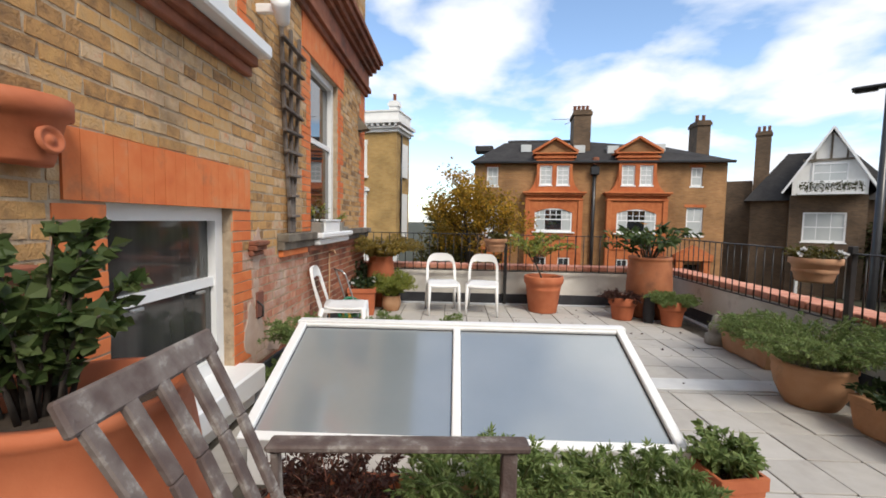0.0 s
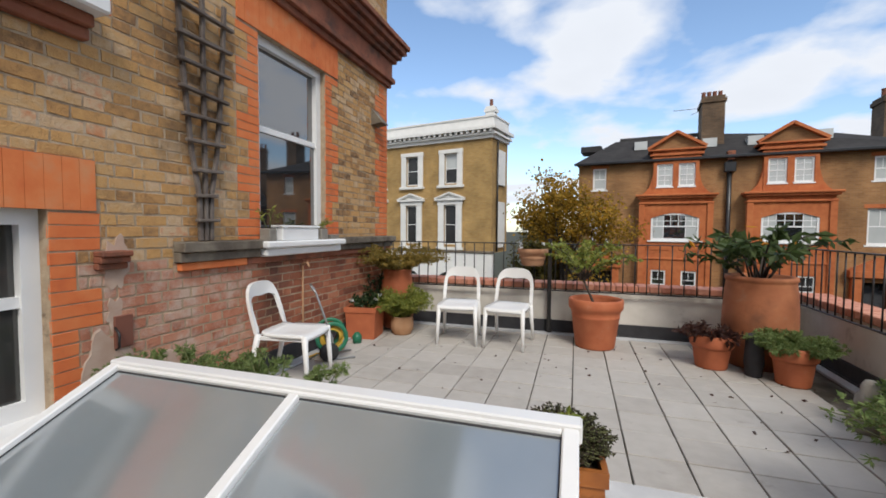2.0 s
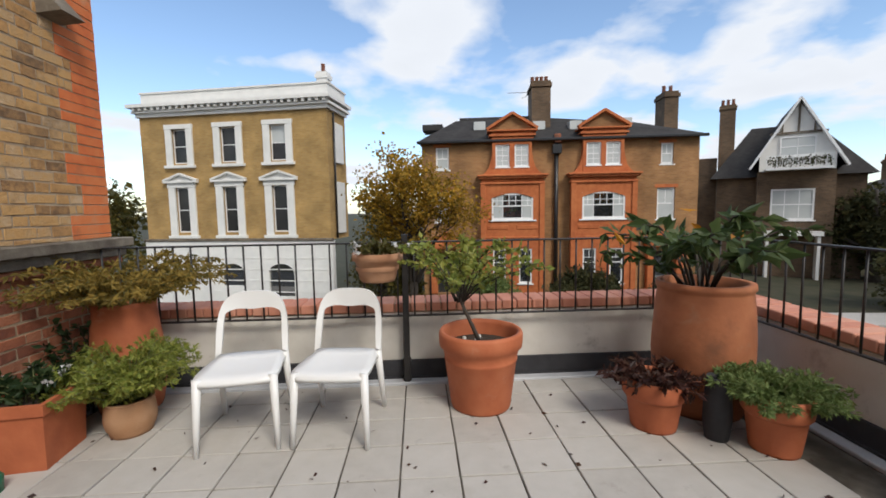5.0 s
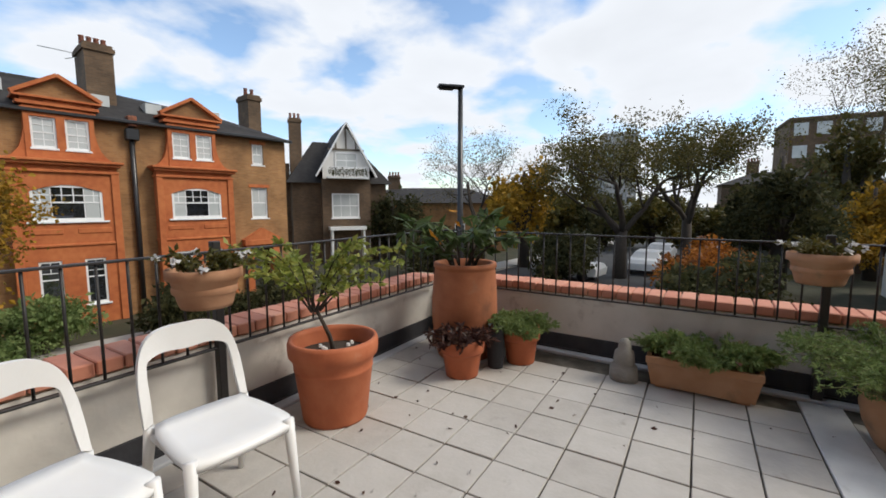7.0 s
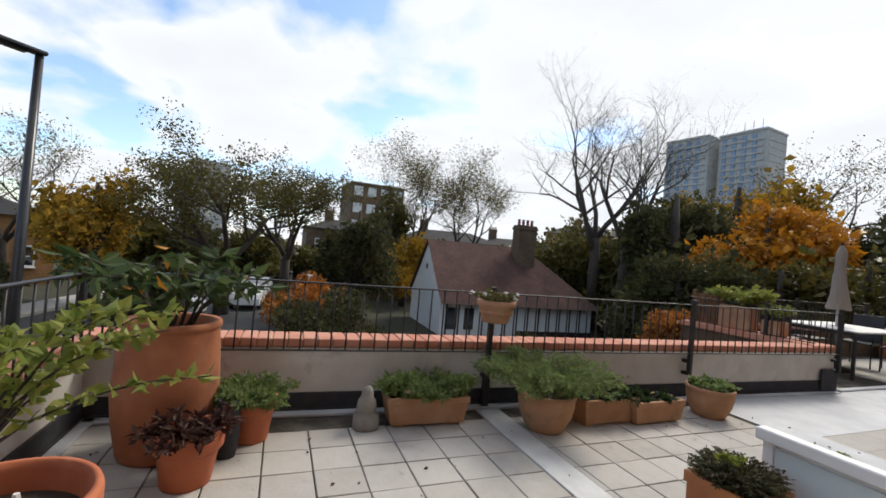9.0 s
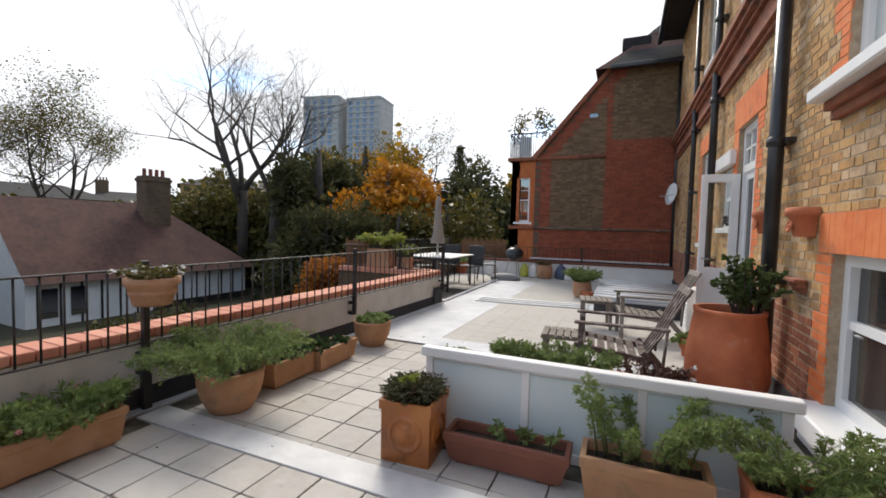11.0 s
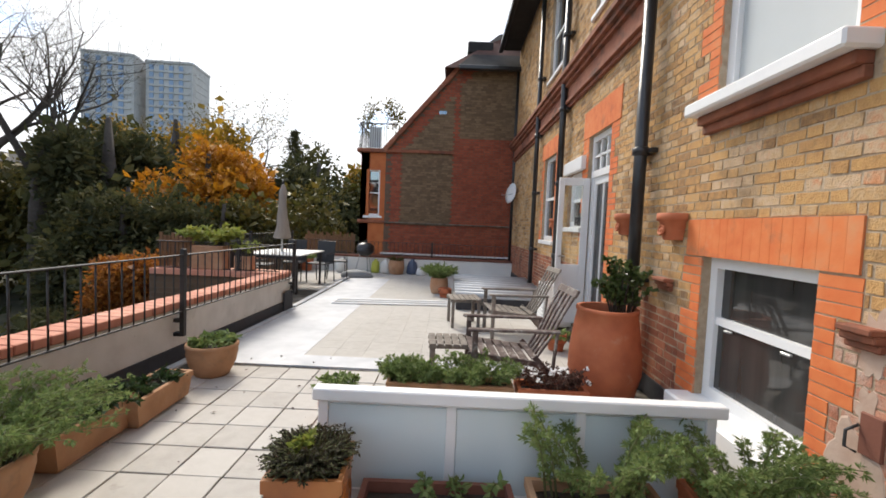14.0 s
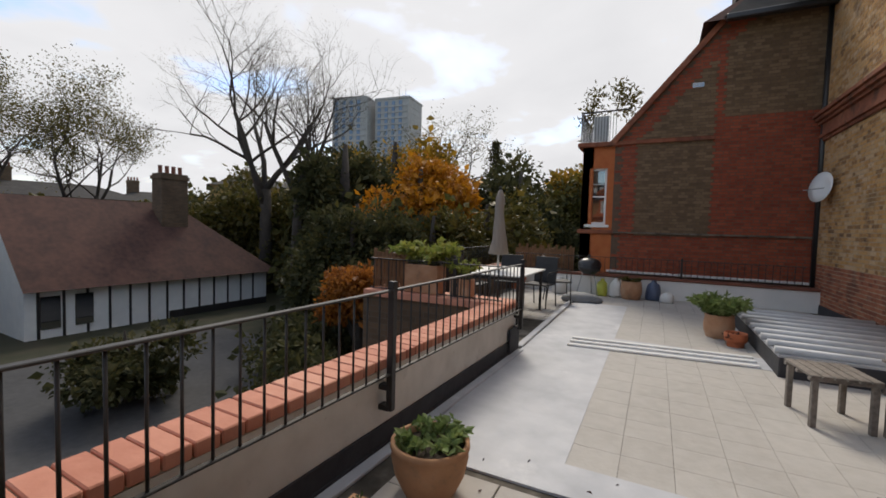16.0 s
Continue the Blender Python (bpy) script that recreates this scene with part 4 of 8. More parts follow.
# ---- pair of red-dressed houses ----
def pair_house():
    h = thing("house", "pair of brown brick houses with orange brick bays and slate roof", "house", frame_of((9.2, 24.4), 8))
    g = -GZ
    ops = [(-6.1, -5.45, 3.25 + g, 4.35 + g), (4.75, 5.32, 3.29 + g, 4.29 + g), (4.62, 5.45, 0.65 + g, 2.17 + g), (-6.2, -5.35, 0.65 + g, 2.17 + g), (4.5, 5.5, -3.0 + g, -0.9 + g), (-6.1, -5.1, -3.0 + g, -0.9 + g)]
    bm_ = bmesh.new()
    for a, b, c, d in cells(-6.8, 6.5, 0.0, 4.62 + g, ops):
        box(bm_, a, 0, c, b, 0.3, d)
    box(bm_, -6.8, 0.3, 0, -6.5, 9, 4.62 + g)
    box(bm_, 6.2, 0.3, 0, 6.5, 9, 4.62 + g)
    part("wall", bm_, BB_FAR, h)
    for a, b, c, d in ops[:4]:
        sash(h, a, b, c, d, flat, 0.08, (("v", 0.5, 0.5, 1.0),), BLIND, 0.05, True).location = (0, 0.12, 0)
        part("lintel", boxes((a - 0.12, -0.02, d, b + 0.12, 0.02, d + 0.16)), OR_FAR, h)
    for a, b, c, d in ops[4:]:
        part("front_door", boxes((a, 0.2, c, b, 0.26, d)), PANE, h)
        v, f = [], []
        r, m_ = (b - a) / 2 + 0.25, (a + b) / 2
        part("porch", boxes((a - 0.35, -0.25, c, a, 0.05, d + 0.2), (b, -0.25, c, b + 0.35, 0.05, d + 0.2), (a - 0.45, -0.32, d + 0.2, b + 0.45, 0.05, d + 0.5), bevel=0.03), OR_FAR, h, "orange brick porch surround")
        part("porch_gable", mesh_of("porch_gable", [(a - 0.5, -0.3, d + 0.5), (b + 0.5, -0.3, d + 0.5), (m_, -0.3, d + 1.05), (a - 0.5, 0.0, d + 0.5), (b + 0.5, 0.0, d + 0.5), (m_, 0.0, d + 1.05)], [(0, 1, 2), (0, 2, 5, 3), (1, 4, 5, 2), (0, 3, 4, 1)], OR_FAR), OR_FAR, h)
    for cx in (-2.35, 1.98):
        s = 1.0
        # projecting bay of two storeys
        o = [(cx - 1.0, cx + 1.0, 0.68 + g, 2.02 + g), (cx - 0.95, cx - 0.32, -2.45 + g, -0.7 + g), (cx + 0.32, cx + 0.95, -2.45 + g, -0.7 + g)]
        bm_ = bmesh.new()
        for a, b, c, d in cells(cx - 1.50, cx + 1.50, 0.0, 2.72 + g, o):
            box(bm_, a, -0.45, c, b, 0.0, d)
        bay = part("bay", bm_, OR_FAR, h, "orange brick bay")
        part("moulding", boxes((cx - 1.62, -0.62, 2.72 + g, cx + 1.62, 0, 2.82 + g), (cx - 1.56, -0.54, 2.45 + g, cx + 1.56, 0, 2.55 + g), (cx - 1.70, -0.70, 2.82 + g, cx + 1.70, 0, 2.92 + g), (cx - 1.55, -0.5, -0.2 + g, cx + 1.55, 0, -0.1 + g), (cx - 1.2, -0.48, 0.25 + g, cx - 0.2, -0.44, 0.45 + g), (cx + 0.2, -0.48, 0.25 + g, cx + 1.2, -0.44, 0.45 + g), bevel=0.02), OR_FAR, bay)
        for dx in (-1.42, 1.42):
            part("pilaster", boxes((cx + dx - 0.12, -0.52, 0.0, cx + dx + 0.12, -0.44, 2.45 + g), bevel=0.01), OR_FAR, bay)
        w = sash(h, cx - 1.0, cx + 1.0, 0.72 + g, 2.02 + g, flat, 0.09, (("v", 0.27, 0, 1), ("v", 0.73, 0, 1), ("v", 0.42, 0.5, 1), ("v", 0.58, 0.5, 1), ("h", 0.72, 0, 1), ("v", 0.13, 0.5, 1), ("v", 0.87, 0.5, 1)), PANE, 0.07, True, 0.52, sill_over=0.15)
        w.location = (0, -0.36, 0)
        part("curtain", boxes((cx - 0.9, 0.02, 0.8 + g, cx - 0.48, 0.03, 1.95 + g), (cx + 0.48, 0.02, 0.8 + g, cx + 0.9, 0.03, 1.95 + g)), BLIND, w).location = (0, -0.06, 0)
        v, f = [], []
        n = 12
        for i in range(n + 1):
            x = cx - 1.0 + 2.0 * i / n
            v += [(x, -0.452, 1.78 + g + 0.24 * math.sin(math.pi * i / n)), (x, -0.452, 2.04 + g)]
        for i in range(n):
            f.append((2 * i, 2 * i + 2, 2 * i + 3, 2 * i + 1))
        part("segmental_arch", mesh_of("segmental_arch", v, f, OR_FAR), OR_FAR, bay)
        for a, b in ((cx - 0.95, cx - 0.32), (cx + 0.32, cx + 0.95)):
            sash(h, a, b, -2.42 + g, -0.7 + g, flat, 0.07, (("v", 0.5, 0.72, 1), ("h", 0.74, 0, 1)), PANE, 0.06, True, 0.6).location = (0, -0.36, 0)
        # dormer with curved shoulders and pediment
        v, f = [], []
        prof = [(1.48, 2.92), (1.30, 3.05), (1.12, 3.30), (1.02, 3.62), (0.96, 3.98), (0.95, 4.62)]
        wins = [(cx - 0.80, cx - 0.12), (cx + 0.12, cx + 0.80)]
        bm_ = bmesh.new()
        for a, b, c, d in cells(cx - 0.95, cx + 0.95, 2.92 + g, 4.75 + g, [(a, b, 3.28 + g, 4.38 + g) for a, b in wins]):
            box(bm_, a, -0.30, c, b, 1.2, d)
        dorm = part("dormer", bm_, OR_FAR, h, "orange brick dormer")
        for sgn in (-1, 1):
            v, f = [], []
            for r, z in prof:
                v += [(cx + sgn * r, -0.26, z + g), (cx + sgn * 0.93, -0.26, z + g), (cx + sgn * r, 0.0, z + g), (cx + sgn * 0.93, 0.0, z + g)]
            for i in range(len(prof) - 1):
                k = 4 * i
                f += [(k, k + 1, k + 5, k + 4), (k, k + 4, k + 6, k + 2)]
            part("shoulder", mesh_of("shoulder", v, f, OR_FAR), OR_FAR, dorm)
        part("entablature", boxes((cx - 1.12, -0.42, 4.75 + g, cx + 1.12, 1.6, 4.86 + g), (cx - 1.02, -0.36, 4.60 + g, cx + 1.02, 0, 4.68 + g), (cx - 1.2, -0.48, 4.98 + g, cx + 1.2, 1.6, 5.06 + g), (cx - 1.0, -0.34, 4.86 + g, cx + 1.0, 1.6, 4.98 + g), bevel=0.01), OR_FAR, dorm)
        bm2 = bmesh.new()
        for sgn in (-1, 1):
            beam(bm2, (cx + sgn * 1.22, -0.32, 5.10 + g), (cx, -0.32, 5.85 + g), 0.3, 0.12, 0.0)
        part("pediment", bm2, OR_FAR, dorm)
        v = [(cx - 1.15, -0.25, 5.06 + g), (cx + 1.15, -0.25, 5.06 + g), (cx, -0.25, 5.8 + g), (cx - 1.15, 2.2, 5.06 + g), (cx + 1.15, 2.2, 5.06 + g), (cx, 2.2, 5.8 + g)]
        part("gable_field", mesh_of("gable_field", v, [(0, 1, 2)], BB_FAR), BB_FAR, dorm)
        roof_part("dormer_roof", v, [(0, 2, 5, 3), (1, 4, 5, 2)], SLATE, dorm)
        for a, b in wins:
            w = sash(h, a, b, 3.30 + g, 4.38 + g, flat, 0.07, (("v", 0.5, 0, 1), ("h", 0.75, 0, 1), ("h", 0.28, 0, 1)), BLIND, 0.06, True, sill_over=0.04)
            w.location = (0, -0.18, 0)
    e, ri = 4.62 + g, 6.15 + g
    v = [(-7.0, -0.25, e), (6.75, -0.25, e), (6.75, 9, e), (-7.0, 9, e), (-5.2, 2.6, ri), (0.0, 2.6, ri), (4.3, 2.6, ri - 0.35), (4.3, 6, ri - 0.35), (-5.2, 6, ri), (0.0, 6.0, ri)]
    roof_part("roof", v, [(0, 1, 6, 5, 4), (1, 2, 7, 6), (2, 3, 8, 9, 7), (3, 0, 4, 8), (4, 5, 9, 8), (5, 6, 7, 9)], SLATE, h, "dark slate roof")
    part("roof_box", boxes((-5.0, 2.7, ri - 0.1, -0.8, 5.5, ri + 0.18), (-7.0, 2.0, ri - 0.6, -5.9, 3.2, ri - 0.25), bevel=0.03), IRON, h)
    part("gutter", boxes((-7.0, -0.38, e - 0.12, 6.75, -0.22, e + 0.02), bevel=0.03), CAST, h)
    part("drainpipe", tube("drainpipe", [(-0.2, -0.12, 0.1), (-0.2, -0.12, e)], 0.10, CAST, 8), CAST, h)
    part("hopper", boxes((-0.42, -0.35, e - 0.75, 0.02, -0.02, e - 0.3), bevel=0.03), CAST, h)
    for cx, y in ((-3.9, 1.4), (-0.9, 1.2), (0.9, 1.1), (-1.7, 1.5), (3.4, 1.3)):
        z = e + (y + 0.25) / 2.85 * 1.5
        part("roof_window", boxes((cx - 0.3, y - 0.35, z - 0.14, cx + 0.3, y + 0.35, z + 0.28)), BLIND, h, at=Matrix.Translation((0, 0, 0)))
    part("party_wall", boxes((-0.32, -0.3, e - 0.2, -0.02, 6, e + 0.2), bevel=0.02), CORNICE, h)
    chimney(h, -0.75, 2.0, ri - 1.6, 7.75 + g, 0.95, 1.6, 4)
    chimney(h, 6.2, 3.0, e, 7.3 + g, 0.7, 1.2, 2)
    v = []
    part("aerial", tube("aerial", [(-1.6, 2.4, 7.2 + g), (-0.9, 2.4, 7.5 + g), (-2.4, 2.4, 7.5 + g)], 0.015, METALG, 4), METALG, h)


pair_house()


# ---- gabled house in the trees ----
def gable_house():
    h = thing("house", "dark brick house with a white timbered front gable", "house", frame_of((21.7, 31.5), 35))
    g = -GZ
    bm_ = bmesh.new()
    for a, b, c, d in cells(0.6, 7.9, 0.0, 3.1 + g, [(3.5, 5.4, 0.35 + g, 2.1 + g)]):
        box(bm_, a, 0, c, b, 0.3, d)
    box(bm_, 0.6, 0.3, 0, 0.9, 9, 3.1 + g)
    box(bm_, 7.6, 0.3, 0, 7.9, 9, 3.1 + g)
    part("wall", bm_, DB_FAR, h)
    part("front_wing", boxes((2.7, -0.8, 0, 6.4, 0.0, 0.25 + g), (2.7, -0.8, 0.25 + g, 3.4, 0, 3.3 + g), (5.5, -0.8, 0.25 + g, 6.4, 0, 3.3 + g), (3.4, -0.8, 2.2 + g, 5.5, 0, 3.3 + g)), DB_FAR, h)
    sash(h, 3.4, 5.5, 0.3 + g, 2.2 + g, flat, 0.1, (("v", 0.33, 0, 1), ("v", 0.66, 0, 1)), BLIND, 0.08, True).location = (0, -0.7, 0)
    ap = 7.55 + g
    v = [(2.3, -1.1, 3.5 + g), (6.8, -1.1, 3.5 + g), (4.55, -1.1, ap), (2.3, 6, 3.5 + g), (6.8, 6, 3.5 + g), (4.55, 6, ap)]
    roof_part("roof", v, [(0, 2, 5, 3), (1, 4, 5, 2)], SLATE, h)
    v2 = [(0.2, -0.4, 3.0 + g), (8.3, -0.4, 3.0 + g), (8.3, 9, 3.0 + g), (0.2, 9, 3.0 + g), (2.6, 3.5, 6.6 + g), (6.0, 3.5, 6.6 + g)]
    roof_part("main_roof", v2, [(0, 1, 5, 4), (1, 2, 5), (2, 3, 4, 5), (3, 0, 4)], SLATE, h)
    part("gable_face", mesh_of("gable_face", [(2.75, -0.85, 3.3 + g), (6.35, -0.85, 3.3 + g), (6.35, -0.85, 4.3 + g), (4.55, -0.85, 7.3 + g), (2.75, -0.85, 4.3 + g)], [(0, 1, 2, 3, 4)], PLASTER), PLASTER, h, "white plastered gable")
    bm2 = bmesh.new()
    for sgn in (-1, 1):
        beam(bm2, (4.55 + sgn * 2.3, -1.05, 3.45 + g), (4.55, -1.05, 7.5 + g), 0.12, 0.32, 0.0, up=(0, 1, 0))
    part("bargeboard", bm2, WHITE, h)
    bm2 = boxes((3.2, -0.95, 5.45 + g, 5.9, -0.85, 5.58 + g), (4.5, -0.95, 5.5 + g, 4.6, -0.85, 7.2 + g), (3.75, -0.95, 5.5 + g, 3.83, -0.85, 6.1 + g), (5.25, -0.95, 5.5 + g, 5.33, -0.85, 6.1 + g))
    part("timber", bm2, STONE, h)
    sash(h, 3.7, 5.4, 4.1 + g, 5.3 + g, flat, 0.08, (("v", 0.5, 0, 1),), BLIND, 0.06, True).location = (0, -0.86, 0)
    bm2 = boxes((3.0, -1.7, 3.3 + g, 6.1, -0.8, 3.42 + g), (3.0, -1.7, 4.1 + g, 6.1, -1.64, 4.16 + g))
    for i in range(13):
        box(bm2, 3.0 + i * 0.25, -1.69, 3.42 + g, 3.04 + i * 0.25, -1.65, 4.1 + g)
    part("balcony", bm2, WHITE, h, "white wooden balcony with plants")
    rnd_ = random.Random(4)
    lv, lf = [], []
    for i in range(420):
        leaf_geo(lv, lf, (3.1 + 2.9 * rnd_.random(), -1.75 + rnd_.random() * 0.3, 3.5 + g + rnd_.random() * 0.55), (rnd_.gauss(0, 1), rnd_.gauss(0, 1), rnd_.gauss(0, 1)), 0.17, rnd_)
    part("balcony_plants", mesh_of("balcony_plants", lv, lf, LEAF_DT), LEAF_DT, h)["kind"] = "stuff"
    chimney(h, 1.1, 2.0, 3.0 + g, 8.1 + g, 0.9, 0.7, 3, DB_FAR)
    part("side_wing", boxes((-1.8, 2.0, 0, 0.6, 8, 4.6 + g)), DB_FAR, h)
    part("porch", boxes((3.2, -1.6, 0, 3.35, -0.8, 2.6), (5.6, -1.6, 0, 5.75, -0.8, 2.6), (3.1, -1.7, 2.6, 5.85, -0.8, 2.85)), WHITE, h)


gable_house()


# ---- half-hidden cottage with clay roof ----
def cottage():
    h = thing("cottage", "white rendered cottage with dark timber strips and a red-brown clay roof", "house", pose(23.3, -2.9, GZ, 0, 0, -92))
    L, Wd, e, ri = 10.4, 6.4, 2.1, 5.5
    part("wall", boxes((0, 0, 0, L, 0.3, e), (0, 0.3, 0, 0.3, Wd, e), (L - 0.3, 0.3, 0, L, Wd, e), (0.3, Wd - 0.3, 0, L - 0.3, Wd, e)), PLASTER, h)
    part("gable_wall", mesh_of("gable_wall", [(0.0, 0.0, e), (0.0, Wd, e), (0.0, Wd / 2, ri - 0.15), (0.3, 0.0, e), (0.3, Wd, e), (0.3, Wd / 2, ri - 0.15)], [(0, 2, 1), (3, 4, 5), (0, 3, 5, 2), (1, 2, 5, 4)], PLASTER), PLASTER, h)
    v = [(-0.15, -0.5, e - 0.25), (L + 0.4, -0.5, e - 0.25), (L + 0.4, Wd + 0.5, e - 0.25), (-0.15, Wd + 0.5, e - 0.25), (-0.15, Wd / 2, ri), (L - 3.5, Wd / 2, ri)]
    roof_part("roof", v, [(0, 1, 5, 4), (1, 2, 5), (2, 3, 4, 5)], ROOFRED, h, "dark red clay tile roof")
    for i in range(13):
        x = 0.35 + i * 0.76
        y = 0.0
        part("timber", boxes((x, y - 0.03, 0.0, x + 0.09, y + 0.005, e - 0.3)), IRON, h)
    part("plinth", boxes((5.05, -0.02, 0, L, 0.0, 0.35)), IRON, h)
    for x, y in ((0.45, 0.0), (1.5, 0.0)):
        part("shutter_window", boxes((x, y - 0.05, 0.35, x + 0.6, y + 0.0, 1.6), bevel=0.01), PANE, h)
    part("gable_hole", boxes((-0.03, Wd / 2 - 0.12, 3.6, 0.0, Wd / 2 + 0.12, 3.95)), PANE, h)
    chimney(h, 6.4, 2.4, 3.0, 7.0, 1.3, 0.9, 4)


cottage()


# ---- neighbour across the deck: brick flank with sloped gable and bay ----
NY = -7.0
NB = tagged(new("house"), "tall red and brown brick neighbouring house with sloping gable", "house")
NB.matrix_basis = pose(0, NY, 0)
prof = [(-3.0, GZ), (3.78, GZ), (3.78, 3.52), (1.70, 5.95), (-3.0, 5.95)]
v = [(x, 0.0, z) for x, z in prof] + [(x, -8.0, z) for x, z in prof]
n_ = len(prof)
part("wall", mesh_of("wall", v, [tuple(range(n_))[::-1], tuple(range(n_, 2 * n_))] + [(i, (i + 1) % n_, (i + 1) % n_ + n_, i + n_) for i in range(n_)], SOOTM), SOOTM, NB)
def nplace(u, z, d):
    return (u, d, z)


nred, nbrown, rn = [], [], random.Random(21)
for r in course_bricks(-3.0, 3.78, 0.45, 5.95, [], 8):
    u, z = (r[0] + r[1]) / 2, (r[2] + r[3]) / 2
    if u + 0.1 > 3.78 - max(0, z - 3.52) * (2.08 / 2.43):
        continue
    (nred if z < 1.40 or (-1.2 < u < 1.8 and z < 3.97) or 1.62 < u < 1.85 or u > 3.3 - max(0, z - 3.52) * 0.86 else nbrown).append(r)
part("brickwork", brick_mesh("brickwork", nred, nplace, NBRICK, rn), NBRICK, NB)["kind"] = "stuff"
part("brickwork", brick_mesh("brickwork", nbrown, nplace, NBROWN, rn), NBROWN, NB)["kind"] = "stuff"
part("band", boxes((-1.2, 0.0, 1.40, 3.82, 0.06, 1.445), bevel=0.008), STONE, NB, "thin weathered stone band")
part("band", boxes((-0.4, 0.0, 0.48, 3.85, 0.08, 0.53), bevel=0.008), PLASTER, NB, "thin white stone band")
part("band", boxes((1.8, 0.0, 3.47, 3.80, 0.06, 3.56), bevel=0.01), CORNICE, NB)
bm = bmesh.new()
beam(bm, (3.85, 0.03, 3.50), (1.68, 0.03, 6.03), 0.16, 0.12)
part("gable_coping", bm, CORNICE, NB, "red tile verge")
v = [(1.78, 0.3, 5.92), (-4.0, 0.3, 5.92), (-4.0, -8, 5.92), (1.78, -8, 5.92), (0.5, -1.5, 7.6), (-4.0, -1.5, 8.6), (-4.0, -6, 8.6), (0.5, -6, 7.6)]
roof_part("roof", v, [(1, 0, 4, 5), (0, 3, 7, 4), (3, 2, 6, 7), (5, 4, 7, 6)], SLATE, NB, "steep dark slate roof")
v = [(2.15, 0.3, 5.86), (-4.0, 0.3, 5.86), (-4.0, -0.9, 8.9), (0.75, -0.9, 7.1), (2.15, -3.0, 5.86), (0.75, -3.0, 7.1)]
roof_part("roof_slope", v, [(1, 0, 3, 2), (0, 4, 5, 3)], ROOFRED, NB, "weathered dark roof slope")
part("dormer", boxes((0.75, -1.3, 6.6, 1.5, -0.5, 6.95), bevel=0.03), SLATE, NB)
part("eave_gutter", boxes((-4.0, 0.25, 5.80, 1.75, 0.42, 5.92), bevel=0.02), CAST, NB)
# bay at the outer corner
bm = bmesh.new()
for a, b, c, d in cells(-0.75, 0.0, GZ, 3.45, [(-0.62, -0.18, 1.55, 2.95)]):
    box(bm, 4.25, a, c, 4.50, b, d)
for a, b, c, d in cells(3.78, 4.5, GZ, 3.45, [(3.93, 4.33, 1.60, 2.95)]):
    box(bm, a, -0.14, c, b, 0.0, d)
box(bm, 3.78, -3.0, GZ, 4.5, -0.75, 3.45)
bay = part("bay", bm, OR_FAR, NB, "orange-red brick corner bay")
for q in ((3.72, -3.1, 3.45, 4.62, 0.10, 3.56), (3.74, -3.1, 1.38, 4.56, 0.06, 1.48)):
    part("bay_moulding", boxes(q, bevel=0.015), CORNICE, bay)
sash(NB, 3.93, 4.33, 1.60, 2.95, lambda a0, o0, z0, a1, o1, z1: (a0, -0.12 + o0, z0, a1, -0.12 + o1, z1), 0.05, (("h", 0.72, 0, 1),), PANE, 0.06, True, 0.5)
# roof balcony over the bay
bm = bmesh.new()
for i in range(13):
    beam(bm, (3.78 + i * 0.065, 0.04, 3.56), (3.78 + i * 0.065, 0.04, 4.28), 0.012, 0.012, 0)
for i in range(16):
    beam(bm, (4.56, 0.04 - i * 0.12, 3.56), (4.56, 0.04 - i * 0.12, 4.28), 0.012, 0.012, 0)
beam(bm, (3.45, 0.04, 4.28), (4.57, 0.04, 4.28), 0.03, 0.03, 0)
beam(bm, (4.56, 0.04, 4.28), (4.56, -1.9, 4.28), 0.03, 0.03, 0)
part("balcony_rail", bm, IRON, NB, "thin iron balcony rail")
rb = random.Random(9)
lv, lf = [], []
for c in ((4.35, -0.3, 4.6), (3.75, -0.25, 4.7), (3.5, -0.3, 4.45), (4.5, -0.9, 4.3)):
    for i in range(150):
        p = (c[0] + rb.gauss(0, 0.14), c[1] + rb.gauss(0, 0.15), c[2] + rb.gauss(0, 0.2))
        leaf_geo(lv, lf, p, (rb.gauss(0, 1), rb.gauss(0, 1), rb.gauss(0.5, 1)), 0.13, rb, 0.35)
part("balcony_plants", mesh_of("balcony_plants", lv, lf, LEAF_OL), LEAF_OL, NB)["kind"] = "stuff"
part("balcony_screen", boxes((3.95, -0.1, 3.6, 4.3, -0.08, 4.2)), BLIND, NB)
part("drainpipe", tube("drainpipe", [(0.02, 0.08, 0.1), (0.02, 0.08, 5.9)], 0.055, CAST, 8), CAST, NB)
part("air_brick", boxes((2.05, 0.0, 4.62, 2.27, 0.012, 4.72)), PANE, NB)
# low white wall at its foot, with dark coping
W_FAR = tagged(part("wall_south", boxes((0.0, -6.72, -0.2, 7.6, -6.52, 0.40)), PLASTER, None), "low white painted wall at the end of the deck", "wall", kind="structure")
part("coping", boxes((0.0, -6.75, 0.40, 7.6, -6.49, 0.46), bevel=0.01), TERRA_DK, W_FAR)


